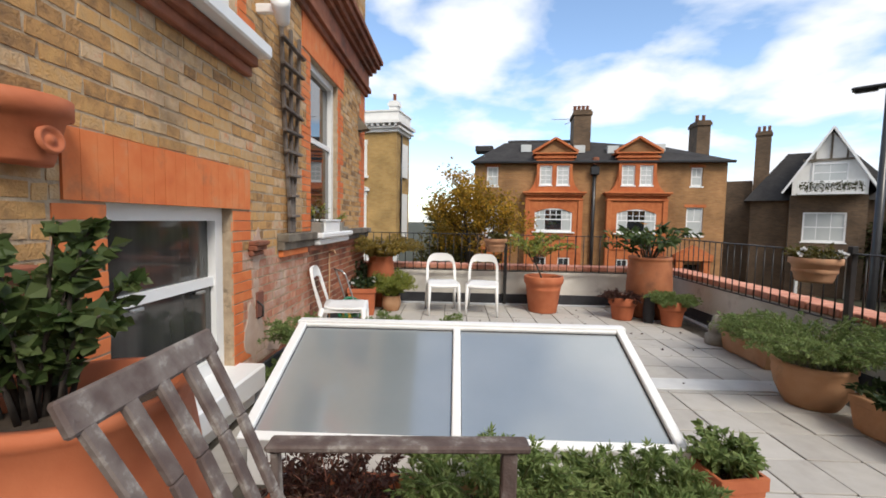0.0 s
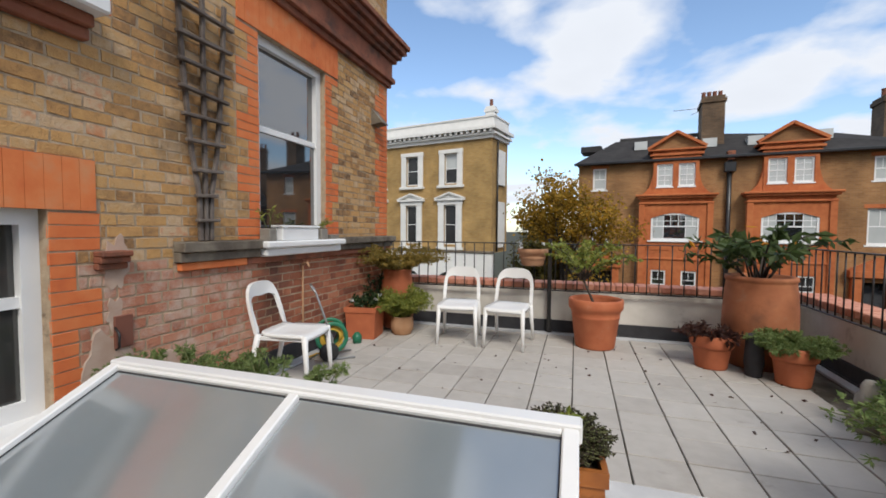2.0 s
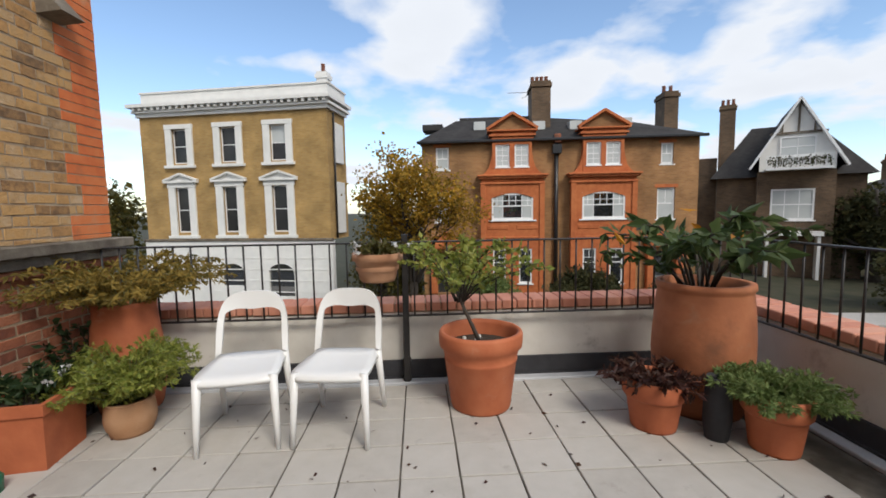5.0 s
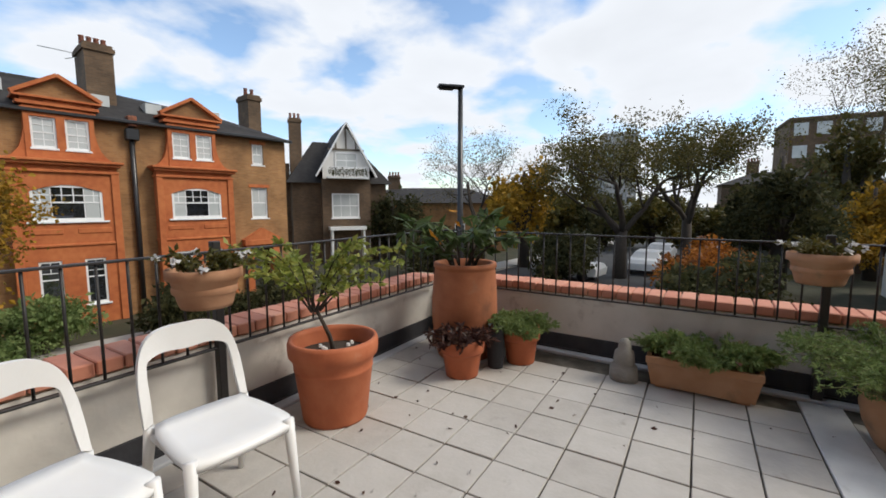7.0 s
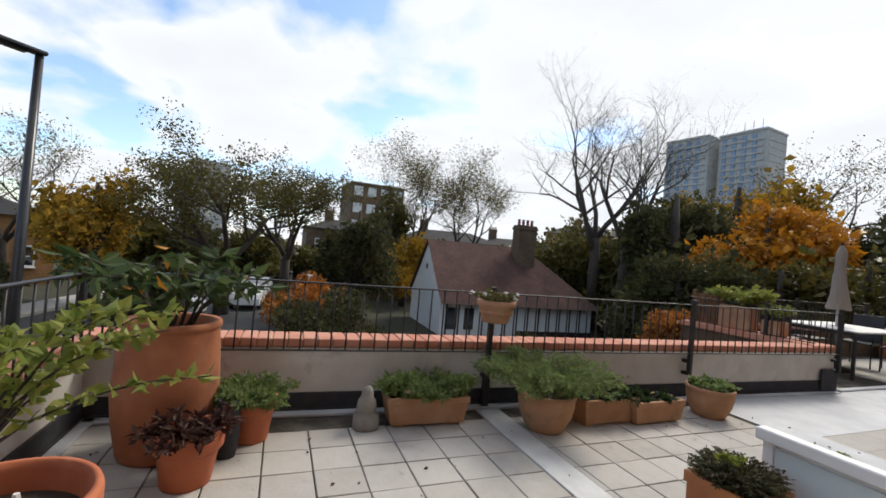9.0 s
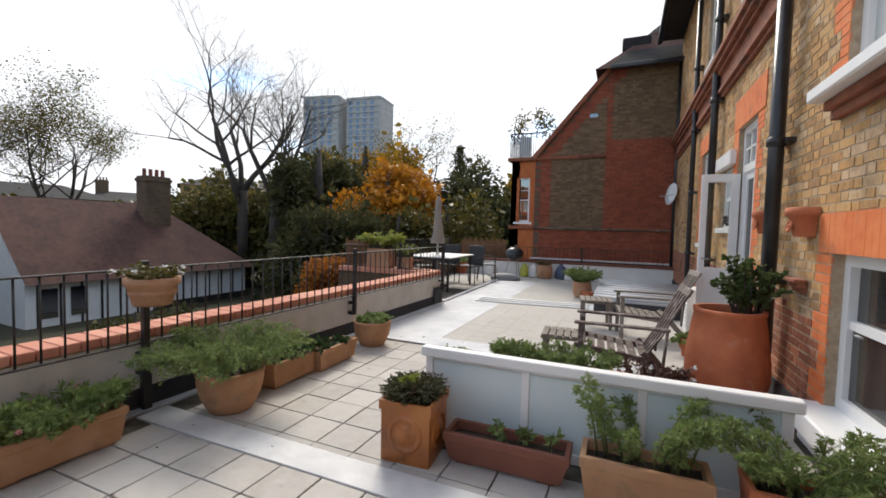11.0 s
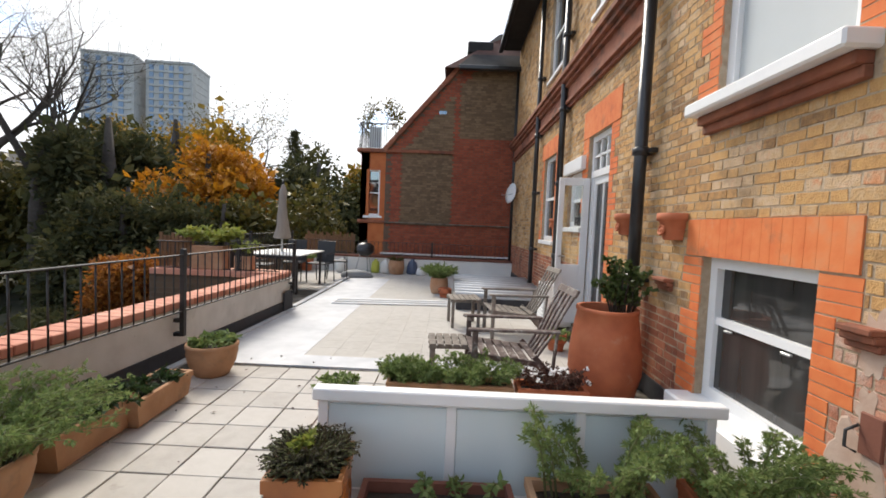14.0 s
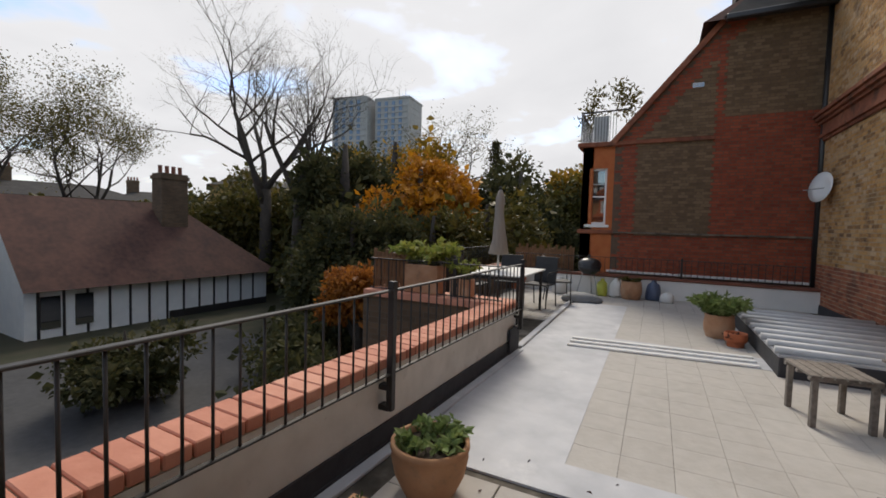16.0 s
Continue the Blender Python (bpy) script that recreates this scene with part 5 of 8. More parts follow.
# ---- trees ----
def branch(rnd, p, d, length, r, level, sv, sf, tips, bend=0.25, split=3, up=0.15, seg=5):
    pts, rad = [p.copy()], [r]
    n = 4 if level > 0 else 3
    q = p.copy()
    d = d.normalized()
    for i in range(n):
        d = (d + Vector((rnd.gauss(0, bend), rnd.gauss(0, bend), rnd.gauss(0, bend) + up)) * 0.45).normalized()
        q = q + d * length / n
        pts.append(q.copy())
        rad.append(r * (1 - 0.45 * (i + 1) / n))
        if level > 0 and i >= 1:
            for _ in range(split - 1 if i < n - 1 else split):
                a = Vector((rnd.gauss(0, 1), rnd.gauss(0, 1), rnd.gauss(0.15, 0.5))).normalized()
                branch(rnd, q, d * 0.75 + a * 0.8, length * rnd.uniform(0.5, 0.75), rad[-1] * 0.6, level - 1, sv, sf, tips, bend, split, up, max(3, seg - 1))
    tube_geo([tuple(t) for t in pts], rad, seg, sv, sf)
    if level <= 1:
        tips.extend(pts[1:])


def tree(label, x, y, height, seed, lm=None, leaf=0.3, per=10, trunk=0.3, spread=0.6, level=3, split=2, first=0.35, cloud=0.5, bend=0.25, extra=None):
    """Trunk and limbs that taper and fork; leaves scattered about the twigs."""
    rnd_ = random.Random(seed)
    ob = thing("tree", label, "tree", pose(x, y, GZ), "trees around the houses")
    sv, sf, tips = [], [], []
    h0 = height * first
    top = Vector((rnd_.gauss(0, 0.15), rnd_.gauss(0, 0.15), h0))
    tube_geo([(0, 0, -0.3), (0.0, 0.0, h0 * 0.5), tuple(top)], [trunk * 1.25, trunk, trunk * 0.85], 8, sv, sf)
    nl = 4
    for i in range(nl):
        a = 2 * math.pi * (i + rnd_.random() * 0.6) / nl
        d = Vector((math.cos(a) * spread, math.sin(a) * spread, 1.0))
        branch(rnd_, top * rnd_.uniform(0.8, 1.0), d, (height - h0) * rnd_.uniform(0.5, 0.62), trunk * 0.55, level - 1, sv, sf, tips, bend, split)
    part("trunk", mesh_of("trunk", sv, sf, BARK, True), BARK, ob)
    if lm:
        lv, lf = [], []
        for t in tips:
            for _ in range(per):
                p = t + Vector((rnd_.gauss(0, cloud), rnd_.gauss(0, cloud), rnd_.gauss(0, cloud * 0.8)))
                leaf_geo(lv, lf, p, (rnd_.gauss(0, 1), rnd_.gauss(0, 1), rnd_.gauss(-0.2, 0.8)), leaf * rnd_.uniform(0.6, 1.3), rnd_, 0.7)
        part("crown", mesh_of("crown", lv, lf, lm), lm, ob)
    return ob


def mass(label, x, y, rx, ry, top, seed, lm, n=2600, leaf=0.35, low=0.0, lobes=9):
    """A dense tree or hedge: a short trunk under lobes of many small leaves, uneven outline."""
    rnd_ = random.Random(seed)
    ob = thing("tree" if top > 3.5 else "bush", label, "tree" if top > 3.5 else "bush", pose(x, y, GZ), "greenery around the houses")
    sv, sf, lv, lf = [], [], [], []
    tube_geo([(0, 0, -0.2), (0.1, 0, top * 0.5), (0.0, 0.1, top * 0.8)], [0.05 * top + 0.03, 0.035 * top, 0.01 * top], 7, sv, sf)
    cs = []
    for i in range(lobes):
        a = rnd_.random() * 6.28
        k = math.sqrt(rnd_.random()) * 0.75
        zc = low + (top - low) * (0.25 + 0.6 * rnd_.random()) * (1 - 0.35 * k)
        cs.append((Vector((rx * k * math.cos(a), ry * k * math.sin(a), zc)), rnd_.uniform(0.3, 0.52)))
        tube_geo([(0, 0, top * 0.25), tuple(cs[-1][0] * 0.6 + Vector((0, 0, top * 0.12))), tuple(cs[-1][0])], [0.02 * top, 0.012 * top, 0.004 * top], 5, sv, sf)
    n, leaf = int(n * 1.9), leaf * 0.64
    for i in range(n):
        c, s = cs[rnd_.randrange(lobes)]
        d = Vector((rnd_.gauss(0, 1), rnd_.gauss(0, 1), rnd_.gauss(0, 1))).normalized()
        rr = rnd_.uniform(0.55, 1.08)
        p = c + Vector((d.x * rx * s * rr, d.y * ry * s * rr, d.z * (top - low) * 0.5 * s * rr))
        if p.z < 0.02:
            p.z = 0.02 + rnd_.random() * 0.3
        leaf_geo(lv, lf, p, d + Vector((rnd_.gauss(0, 0.7), rnd_.gauss(0, 0.7), rnd_.gauss(-0.2, 0.6))), leaf * rnd_.uniform(0.6, 1.4), rnd_, 0.65)
    # oversized inner leaves added to block light and darken the crown's inside
    for i in range(n // 5):
        c, s = cs[rnd_.randrange(lobes)]
        p = c + Vector((rnd_.gauss(0, rx * s * 0.4), rnd_.gauss(0, ry * s * 0.4), rnd_.gauss(0, (top - low) * 0.2 * s)))
        p.z = max(p.z, 0.05)
        leaf_geo(lv, lf, p, (rnd_.gauss(0, 1), rnd_.gauss(0, 1), rnd_.gauss(0, 1)), leaf * 2.6, rnd_, 0.7)
    part("trunk", mesh_of("trunk", sv, sf, BARK, True), BARK, ob)
    part("crown", mesh_of("crown", lv, lf, lm), lm, ob)
    return ob


def polar(az, D, o=(1.2, 5.7)):
    return o[0] + D * math.sin(radians(az)), o[1] + D * math.cos(radians(az))


# south: behind the far end of the terrace
tree("tall bare tree with forked limbs, nearly leafless", *polar(131.0, 32.5), 17.0, 31, LEAF_OL, 0.05, 1, 0.40, 0.45, 5, 2, 0.40, 0.30)
tree("tall bare tree with forked limbs, nearly leafless", *polar(134.5, 29), 14.0, 37, LEAF_OL, 0.05, 1, 0.36, 0.5, 5, 2, 0.42, 0.30)
mass("round tree in orange autumn leaf", *polar(149.0, 25), 3.1, 3.1, 9.6, 41, LEAF_OR, 5200, 0.28, 3.6, 11)
mass("dark evergreen tree beyond the terrace", *polar(140.0, 27), 4.4, 3.5, 11.4, 42, LEAF_DT, 5200, 0.36, 0.0, 12)
mass("olive-green tree turning yellow", *polar(146.0, 36), 5.0, 4.0, 14.0, 43, LEAF_YG, 5000, 0.42, 2.0, 13)
mass("tall olive tree beyond the neighbour", *polar(169.5, 33), 4.5, 3.5, 8.5, 82, LEAF_DT, 4200, 0.34, 0.0, 12)
tree("tree with thin brown twigs and few leaves", *polar(151.5, 38), 13.5, 44, LEAF_OL, 0.14, 4, 0.35, 0.5, 4, 2, 0.4, 0.30)
mass("dark green tree beyond the terrace", *polar(154.5, 27), 4.4, 4.0, 9.6, 45, LEAF_DT, 5200, 0.36, 0.0, 12)
mass("dark green tree beyond the terrace", *polar(161.5, 30), 4.8, 4.0, 10.4, 46, LEAF_DT, 5200, 0.36, 0.0, 12)
mass("green-grey tree beyond the terrace", *polar(165.0, 34), 4.5, 4.0, 10.0, 47, LEAF_OL, 4500, 0.40, 1.0, 12)
mass("yellow-green tree beyond the neighbour", *polar(168.5, 36), 4.0, 3.5, 11.0, 48, LEAF_YG, 4000, 0.40, 1.5, 11)
mass("dark shrubs under the trees", *polar(134.5, 36), 5.0, 3.5, 10.0, 49, LEAF_DT, 4200, 0.30, 0.0, 11)
mass("dark shrubs under the trees", *polar(144.0, 19), 3.8, 3.0, 4.6, 50, LEAF_DT, 4200, 0.28, 0.0, 11)
mass("dark shrubs under the trees", *polar(126.0, 40), 6.0, 3.5, 8.0, 51, LEAF_DT, 3600, 0.40, 0.0, 11)
mass("spreading bush in rust-orange leaf", *polar(142.0, 14.5), 1.9, 1.5, 3.75, 52, LEAF_RUST, 3600, 0.16, 1.5, 11)
mass("dark green hedge under the trees", *polar(152.0, 18), 3.5, 2.5, 4.4, 53, LEAF_DT, 3600, 0.26, 0.0, 10)


def conifer(x, y, h, seed):
    rnd_ = random.Random(seed)
    ob = thing("tree", "dark pointed conifer with tiered branches", "tree", pose(x, y, GZ), "trees around the houses")
    sv, sf, lv, lf = [], [], [], []
    tube_geo([(0, 0, -0.2), (0, 0, h)], [0.22, 0.02], 7, sv, sf)
    for i in range(34):
        z = h * (0.25 + 0.74 * i / 34)
        L_ = (1 - z / h) * h * 0.30 + 0.15
        for k in range(5):
            a = rnd_.random() * 6.28
            e_ = Vector((math.cos(a) * L_, math.sin(a) * L_, z - 0.12 * L_))
            tube_geo([(0, 0, z), tuple(e_)], [0.03, 0.008], 3, sv, sf)
            for j in range(14):
                t = rnd_.random()
                leaf_geo(lv, lf, Vector((0, 0, z)).lerp(e_, t), (rnd_.gauss(0, 1), rnd_.gauss(0, 1), rnd_.gauss(-0.4, 0.6)), 0.34, rnd_, 0.4)
    part("trunk", mesh_of("trunk", sv, sf, BARK, True), BARK, ob)
    part("crown", mesh_of("crown", lv, lf, LEAF_DT), LEAF_DT, ob)


conifer(*polar(158.6, 38), 12.2, 61)
mass("dark mixed trees behind the cottage garden", *polar(136.5, 34), 5.0, 4.0, 11.5, 54, LEAF_OL, 4600, 0.36, 0.0, 12)
mass("dark mixed trees behind the cottage garden", *polar(128.5, 36), 5.0, 4.0, 9.5, 55, LEAF_OL, 4600, 0.36, 0.0, 12)
mass("olive-leaved tree between the dark trees", *polar(142.5, 34), 3.6, 3.5, 12.0, 56, LEAF_OL, 3800, 0.32, 2.0, 11)
mass("dark trees close beyond the recess", *polar(141.0, 20), 3.0, 2.6, 6.0, 57, LEAF_DT, 4200, 0.26, 0.0, 11)
mass("dark trees close beyond the recess", *polar(141.5, 22), 3.2, 2.6, 7.0, 58, LEAF_OL, 4200, 0.28, 0.0, 11)
mass("dark trees close beyond the dining corner", *polar(150.5, 21), 3.2, 2.6, 6.4, 59, LEAF_DT, 4200, 0.26, 0.0, 11)
mass("dark trees close beyond the dining corner", *polar(157.0, 22), 3.2, 2.6, 7.2, 60, LEAF_OL, 4200, 0.28, 0.0, 11)
# east: beyond the side parapet
tree("large oak with thinning brown leaves", *polar(83.5, 27), 9.8, 62, LEAF_OL, 0.15, 14, 0.36, 0.95, 4, 2, 0.30, 0.30)
tree("oak with thinning brown leaves", *polar(90.5, 31), 10.4, 63, LEAF_OL, 0.15, 14, 0.32, 0.85, 4, 2, 0.35, 0.30)
mass("tree in yellow-brown autumn leaf", *polar(71.0, 30), 3.0, 3.0, 8.6, 64, LEAF_YG, 3600, 0.30, 1.0, 10)
tree("bare twiggy tree by the street", *polar(64.5, 33), 9.5, 65, LEAF_OL, 0.12, 4, 0.22, 0.5, 4, 2, 0.35, 0.30)
tree("tree with brown leaves behind the cottage", *polar(114.0, 46), 14.0, 166, LEAF_OL, 0.15, 3, 0.30, 0.6, 5, 2, 0.30, 0.35)
tree("tree with thin crown behind the cottage", *polar(107.0, 45), 14.5, 66, LEAF_OL, 0.15, 3, 0.28, 0.55, 5, 2, 0.36, 0.4)
mass("brown-leaved tree behind the cottage", *polar(103.5, 42), 2.6, 2.5, 10.5, 67, LEAF_OL, 3000, 0.35, 2.0, 9)
mass("rust-coloured shrubs along the street", *polar(92.0, 21), 3.0, 2.0, 3.4, 68, LEAF_RUST, 2800, 0.2, 0.0, 10)
mass("dark hedge by the street", *polar(97.0, 18), 3.5, 2.2, 3.0, 69, LEAF_DT, 3200, 0.2, 0.0, 10)
mass("dark hedge by the street", *polar(76.0, 24), 3.2, 2.2, 3.4, 70, LEAF_DT, 3000, 0.24, 0.0, 10)
mass("dark hedge by the street", *polar(60.0, 26), 3.4, 2.2, 3.6, 71, LEAF_DT, 3000, 0.24, 0.0, 10)
mass("green trees behind the cottage", *polar(121.0, 48), 6.0, 4.0, 8.0, 73, LEAF_OL, 3600, 0.45, 0.0, 12)
far_rnd = random.Random(91)
for k in range(16):
    mass("far belt of dark mixed trees along the street", *polar(47 + k * 5.6, 44 + 8 * far_rnd.random()), 4.2, 3.0, 5.6 + 1.6 * far_rnd.random(), 200 + k, (LEAF_DT, LEAF_OL, LEAF_OL)[k % 3], 1500, 0.5, 0.0, 10)
mass("broad dark tree with browning leaves beyond the street", *polar(99.5, 27), 2.8, 2.4, 8.6, 301, LEAF_DT, 3600, 0.26, 1.2, 11)
mass("yellow-brown trees behind the cottage", *polar(106.0, 35), 3.4, 2.6, 6.8, 302, LEAF_YG, 3000, 0.28, 0.6, 10)
for bx_, by_, sd_b in ((9.5, -3.0, 311), (12.5, -6.0, 312), (9.0, -7.5, 313), (14.5, -2.0, 314)):
    mass("dark unclipped bush in the garden below the terrace", bx_, by_, 1.9, 1.7, 2.3, sd_b, LEAF_DT, 1800, 0.18, 0.0, 9)
# north: street trees before the houses
tree("street tree with yellow autumn leaves and knobbly bare branches", *polar(0.5, 14.0, (1.8, 4.2)), 5.7, 74, LEAF_YG, 0.12, 10, 0.18, 0.20, 4, 2, 0.36, 0.18)
mass("ivy-clad lower trunk of the street tree", *polar(-0.9, 14.3, (1.8, 4.2)), 0.8, 0.8, 4.4, 174, LEAF_OL, 1800, 0.15, 0.3, 9)
mass("dark ivy-clad tree by the villa", *polar(-3.6, 17.0, (1.8, 4.2)), 1.6, 1.5, 6.2, 75, LEAF_OL, 3000, 0.16, 0.4, 10)
mass("clipped dark hedge in a front garden", *polar(24.0, 16.8, (1.8, 4.2)), 1.9, 1.2, 2.4, 76, LEAF_DT, 3200, 0.15, 0.0, 9)
mass("clipped dark hedge in a front garden", *polar(33.0, 18.6, (1.8, 4.2)), 2.0, 1.3, 2.3, 77, LEAF_DT, 3200, 0.15, 0.0, 9)
mass("green front garden shrubs, unclipped", *polar(10.5, 17.0, (1.8, 4.2)), 2.0, 1.2, 1.9, 78, LEAF, 2600, 0.14, 0.0, 9)
mass("dark trees beside the gabled house", *polar(50.0, 34, (1.8, 4.2)), 3.0, 3.0, 6.5, 79, LEAF_DT, 3200, 0.3, 0.0, 10)
mass("olive trees beyond the villa", *polar(-38.0, 30, (1.8, 4.2)), 4.0, 4.0, 7.0, 80, LEAF_OL, 3200, 0.3, 0.0, 10)


# ---- distant buildings ----
def block(name, label, az, D, w, d, top, rot, wall_m, bands, cols, win_m=PANE, rim=None):
    x, y = polar(az, D)
    ob = thing(name, label, "building", pose(x, y, GZ, 0, 0, -az + rot))
    part("wall", boxes((-w / 2, 0, 0, w / 2, d, top - GZ)), wall_m, ob)
    hh = (top - GZ) / bands
    for i in range(bands):
        for j in range(cols):
            u = -w / 2 + w * (j + 0.18) / cols
            part("window", boxes((u, -0.08, hh * i + hh * 0.3, u + w / cols * 0.64, 0.02, hh * i + hh * 0.85)), win_m, ob)
    part("roof_edge", boxes((-w / 2 - 0.2, -0.2, top - GZ - 0.1, w / 2 + 0.2, d + 0.2, top - GZ + 0.35)), rim or wall_m, ob)
    return ob


def tower(az, D, w, d, top, rot, label):
    x, y = polar(az, D)
    ob = thing("tower_block", label, "building", pose(x, y, GZ, 0, 0, -az + rot))
    H = top - GZ
    part("wall", boxes((-w / 2, 0, 0, w / 2, d, H)), CONC, ob)
    fl = 22
    for j in range(4):
        u = -w / 2 + 1.2 + j * (w - 2.4) / 4
        part("glazing_strip", boxes((u, -0.25, 4, u + (w - 2.4) / 4 * 0.42, 0.1, H - 1.0)), BLUEP, ob)
    bm_ = bmesh.new()
    for i in range(fl):
        z = 3 + (H - 4) * i / fl
        box(bm_, -w / 2 + 0.8, -0.4, z, w / 2 - 0.8, 0.05, z + 0.7)
        box(bm_, w / 2 - 0.02, 1, z, w / 2 + 0.12, d - 1, z + 1.2)
        box(bm_, -w / 2 - 0.12, 1, z, -w / 2 + 0.02, d - 1, z + 1.2)
    part("floor_band", bm_, CONC, ob)
    part("plant_room", boxes((-w / 4, d / 3, H, w / 4, d * 0.7, H + 2.2)), CONC, ob)
    part("roof_edge", boxes((-w / 2 - 0.2, -0.3, H - 0.2, w / 2 + 0.2, d + 0.2, H + 0.6)), CONC, ob)
    for k in range(3):
        part("mast", tube("mast", [(-3 + 3 * k, d / 2, H + 2), (-3 + 3 * k, d / 2, H + 6)], 0.12, CONC, 4), CONC, ob)


tower(145.7, 180, 15.5, 13, 54.0, -28, "concrete tower block with blue window strips, far off")
tower(140.3, 186, 16.0, 13, 54.5, -28, "concrete tower block with blue window strips, far off")
block("apartment_block", "dark modern apartment block with balconies, far off", 101.6, 95, 12, 12, 15.5, 15, DB_FAR, 5, 4, BLIND)
block("apartment_block", "grey stepped tower behind the trees, far off", 81.5, 130, 9, 9, 21.0, 10, CONC, 6, 3)
block("apartment_block", "grey stepped tower behind the trees, far off", 79.6, 132, 5, 8, 17.0, 10, CONC, 5, 2)


def terrace_row(az, D, w, top, rot, label, m=DB_FAR):
    x, y = polar(az, D)
    ob = thing("house", label, "house", pose(x, y, GZ, 0, 0, -az + rot))
    H = top - GZ
    part("wall", boxes((-w / 2, 0, 0, w / 2, 9, H - 1.6)), m, ob)
    v = [(-w / 2 - 0.4, -0.4, H - 1.6), (w / 2 + 0.4, -0.4, H - 1.6), (w / 2 + 0.4, 9.4, H - 1.6), (-w / 2 - 0.4, 9.4, H - 1.6), (-w / 2 + 3.5, 4.5, H), (w / 2 - 3.5, 4.5, H)]
    roof_part("roof", v, [(0, 1, 5, 4), (1, 2, 5), (2, 3, 4, 5), (3, 0, 4)], SLATE, ob)
    for j in range(max(2, int(w / 3))):
        u = -w / 2 + (j + 0.5) * w / max(2, int(w / 3))
        for z in (1.2, 3.9):
            if z + 1.5 < H - 1.7:
                sash(ob, u - 0.5, u + 0.5, z, z + 1.5, flat, 0.1, (), PANE, 0.08, True)
    chimney(ob, -w / 4, 4.5, H - 1.0, H + 1.3, 1.2, 0.8, 4)
    return ob


terrace_row(57.5, 40, 15, 3.1, 0, "low tan brick building with a hipped dark roof", BB_FAR)
terrace_row(99.0, 60, 13, 5.2, 10, "dark brick house with slate roof behind the trees")
terrace_row(112.0, 58, 14, 5.0, 10, "brick house with slate roof behind the cottage")
terrace_row(121.0, 62, 13, 4.8, 10, "brick house with white windows behind the cottage", BB_FAR)
terrace_row(133.0, 75, 22, 8.5, 8, "yellow brick house glimpsed between the trees", YB_FAR)
terrace_row(104.0, 38, 8, 2.2, 0, "dark roofed house beyond the hedge")


# ---- street lamp ----
lamp = thing("street_lamp", "tall black street lamp with a flat lantern head", "street lamp", pose(10.38, 10.02, GZ))
part("pole", tube("pole", [(0, 0, 0), (0, 0, 3.0), (0, 0, 7.4)], [0.10, 0.085, 0.06], CAST, 12), CAST, lamp)
part("base", turned("base", [(0.13, 0), (0.13, 1.0), (0.1, 1.08)], CAST, 12), CAST, lamp)
part("head", boxes((-0.58, -0.12, 7.38, 0.08, 0.12, 7.45), (-0.54, -0.10, 7.34, -0.16, 0.10, 7.38), bevel=0.02), CAST, lamp, "flat dark lamp head").matrix_basis = pose(0, 0, 0, 0, 0, -45)


# ---- parked cars ----
def car(x, y, rot, body_m, label):
    ob = thing("car", label, "car", pose(x, y, GZ + 0.05, 0, 0, rot), "parked cars")
    prof = [(-2.05, 0.35), (-2.1, 0.75), (-1.9, 0.98), (-1.35, 1.05), (-0.95, 1.42), (0.55, 1.46), (1.15, 1.02), (1.95, 0.88), (2.1, 0.6), (2.05, 0.35)]
    v = [(a, s * (0.86 if z < 1.1 else 0.68), z) for s in (-1, 1) for a, z in prof]
    n = len(prof)
    f = [tuple(range(n)), tuple(range(n, 2 * n))[::-1]] + [(i, i + n, (i + 1) % n + n, (i + 1) % n) for i in range(n)]
    part("body", mesh_of("body", v, f, body_m), body_m, ob)
    part("windows", boxes((-0.85, -0.80, 1.06, 0.75, 0.80, 1.36), bevel=0.08), PANE, ob)
    for sx in (-1.3, 1.3):
        for sy in (-0.82, 0.82):
            w = part("wheel", mesh_of("wheel", *lathe([(0.0, -0.1), (0.30, -0.1), (0.32, -0.06), (0.32, 0.06), (0.30, 0.1), (0.0, 0.1)], 16), BLACKP, True), BLACKP, ob, at=pose(sx, sy, 0.32, 90))
    return ob


car(31.5, 7.5, -4, WHITE, "white parked car at the kerb")
car(37.5, 7.2, -4, CORRUG, "silver parked car at the kerb")
car(26.5, 11.5, 80, WHITE, "white parked car by the street corner")
car(44.0, 3.0, -4, CONC, "grey parked car at the kerb")

# ---- railings on the parapets ----
def railing(name, length, at, posts, z0=0.505, z1=1.03, label="", y=-0.075, gap=0.115, foot=0.28):
    """Local x along. Posts carry a top and a bottom rail with thin upright bars."""
    ob = thing(name, label or "black iron railing with thin upright bars on the parapet", "railing", at)
    part("top_rail", boxes((0, y - 0.018, z1 - 0.012, length, y + 0.018, z1), bevel=0.003), IRON, ob)
    part("bottom_rail", boxes((0, y - 0.014, z0 - 0.012, length, y + 0.014, z0), bevel=0.003), IRON, ob)
    bar = tube("bar", [(0, 0, z0), (0, 0, z1 - 0.012)], 0.0065, IRON, 6)
    n = int(length / gap)
    for i in range(n):
        x = (i + 0.5) * length / n
        if all(abs(x - p) > 0.04 for p in posts):
            part("bar", bar, IRON, ob, at=pose(x, y, 0))
    for p in posts:
        pb = part("post", boxes((p - 0.022, y - 0.022, foot, p + 0.022, y + 0.022, z1 + 0.05), bevel=0.004), IRON, ob)
        for zb in (foot, foot + 0.13):
            part("bracket", boxes((p - 0.03, y, zb, p + 0.03, 0.002, zb + 0.035), bevel=0.004), IRON, pb)
    return ob


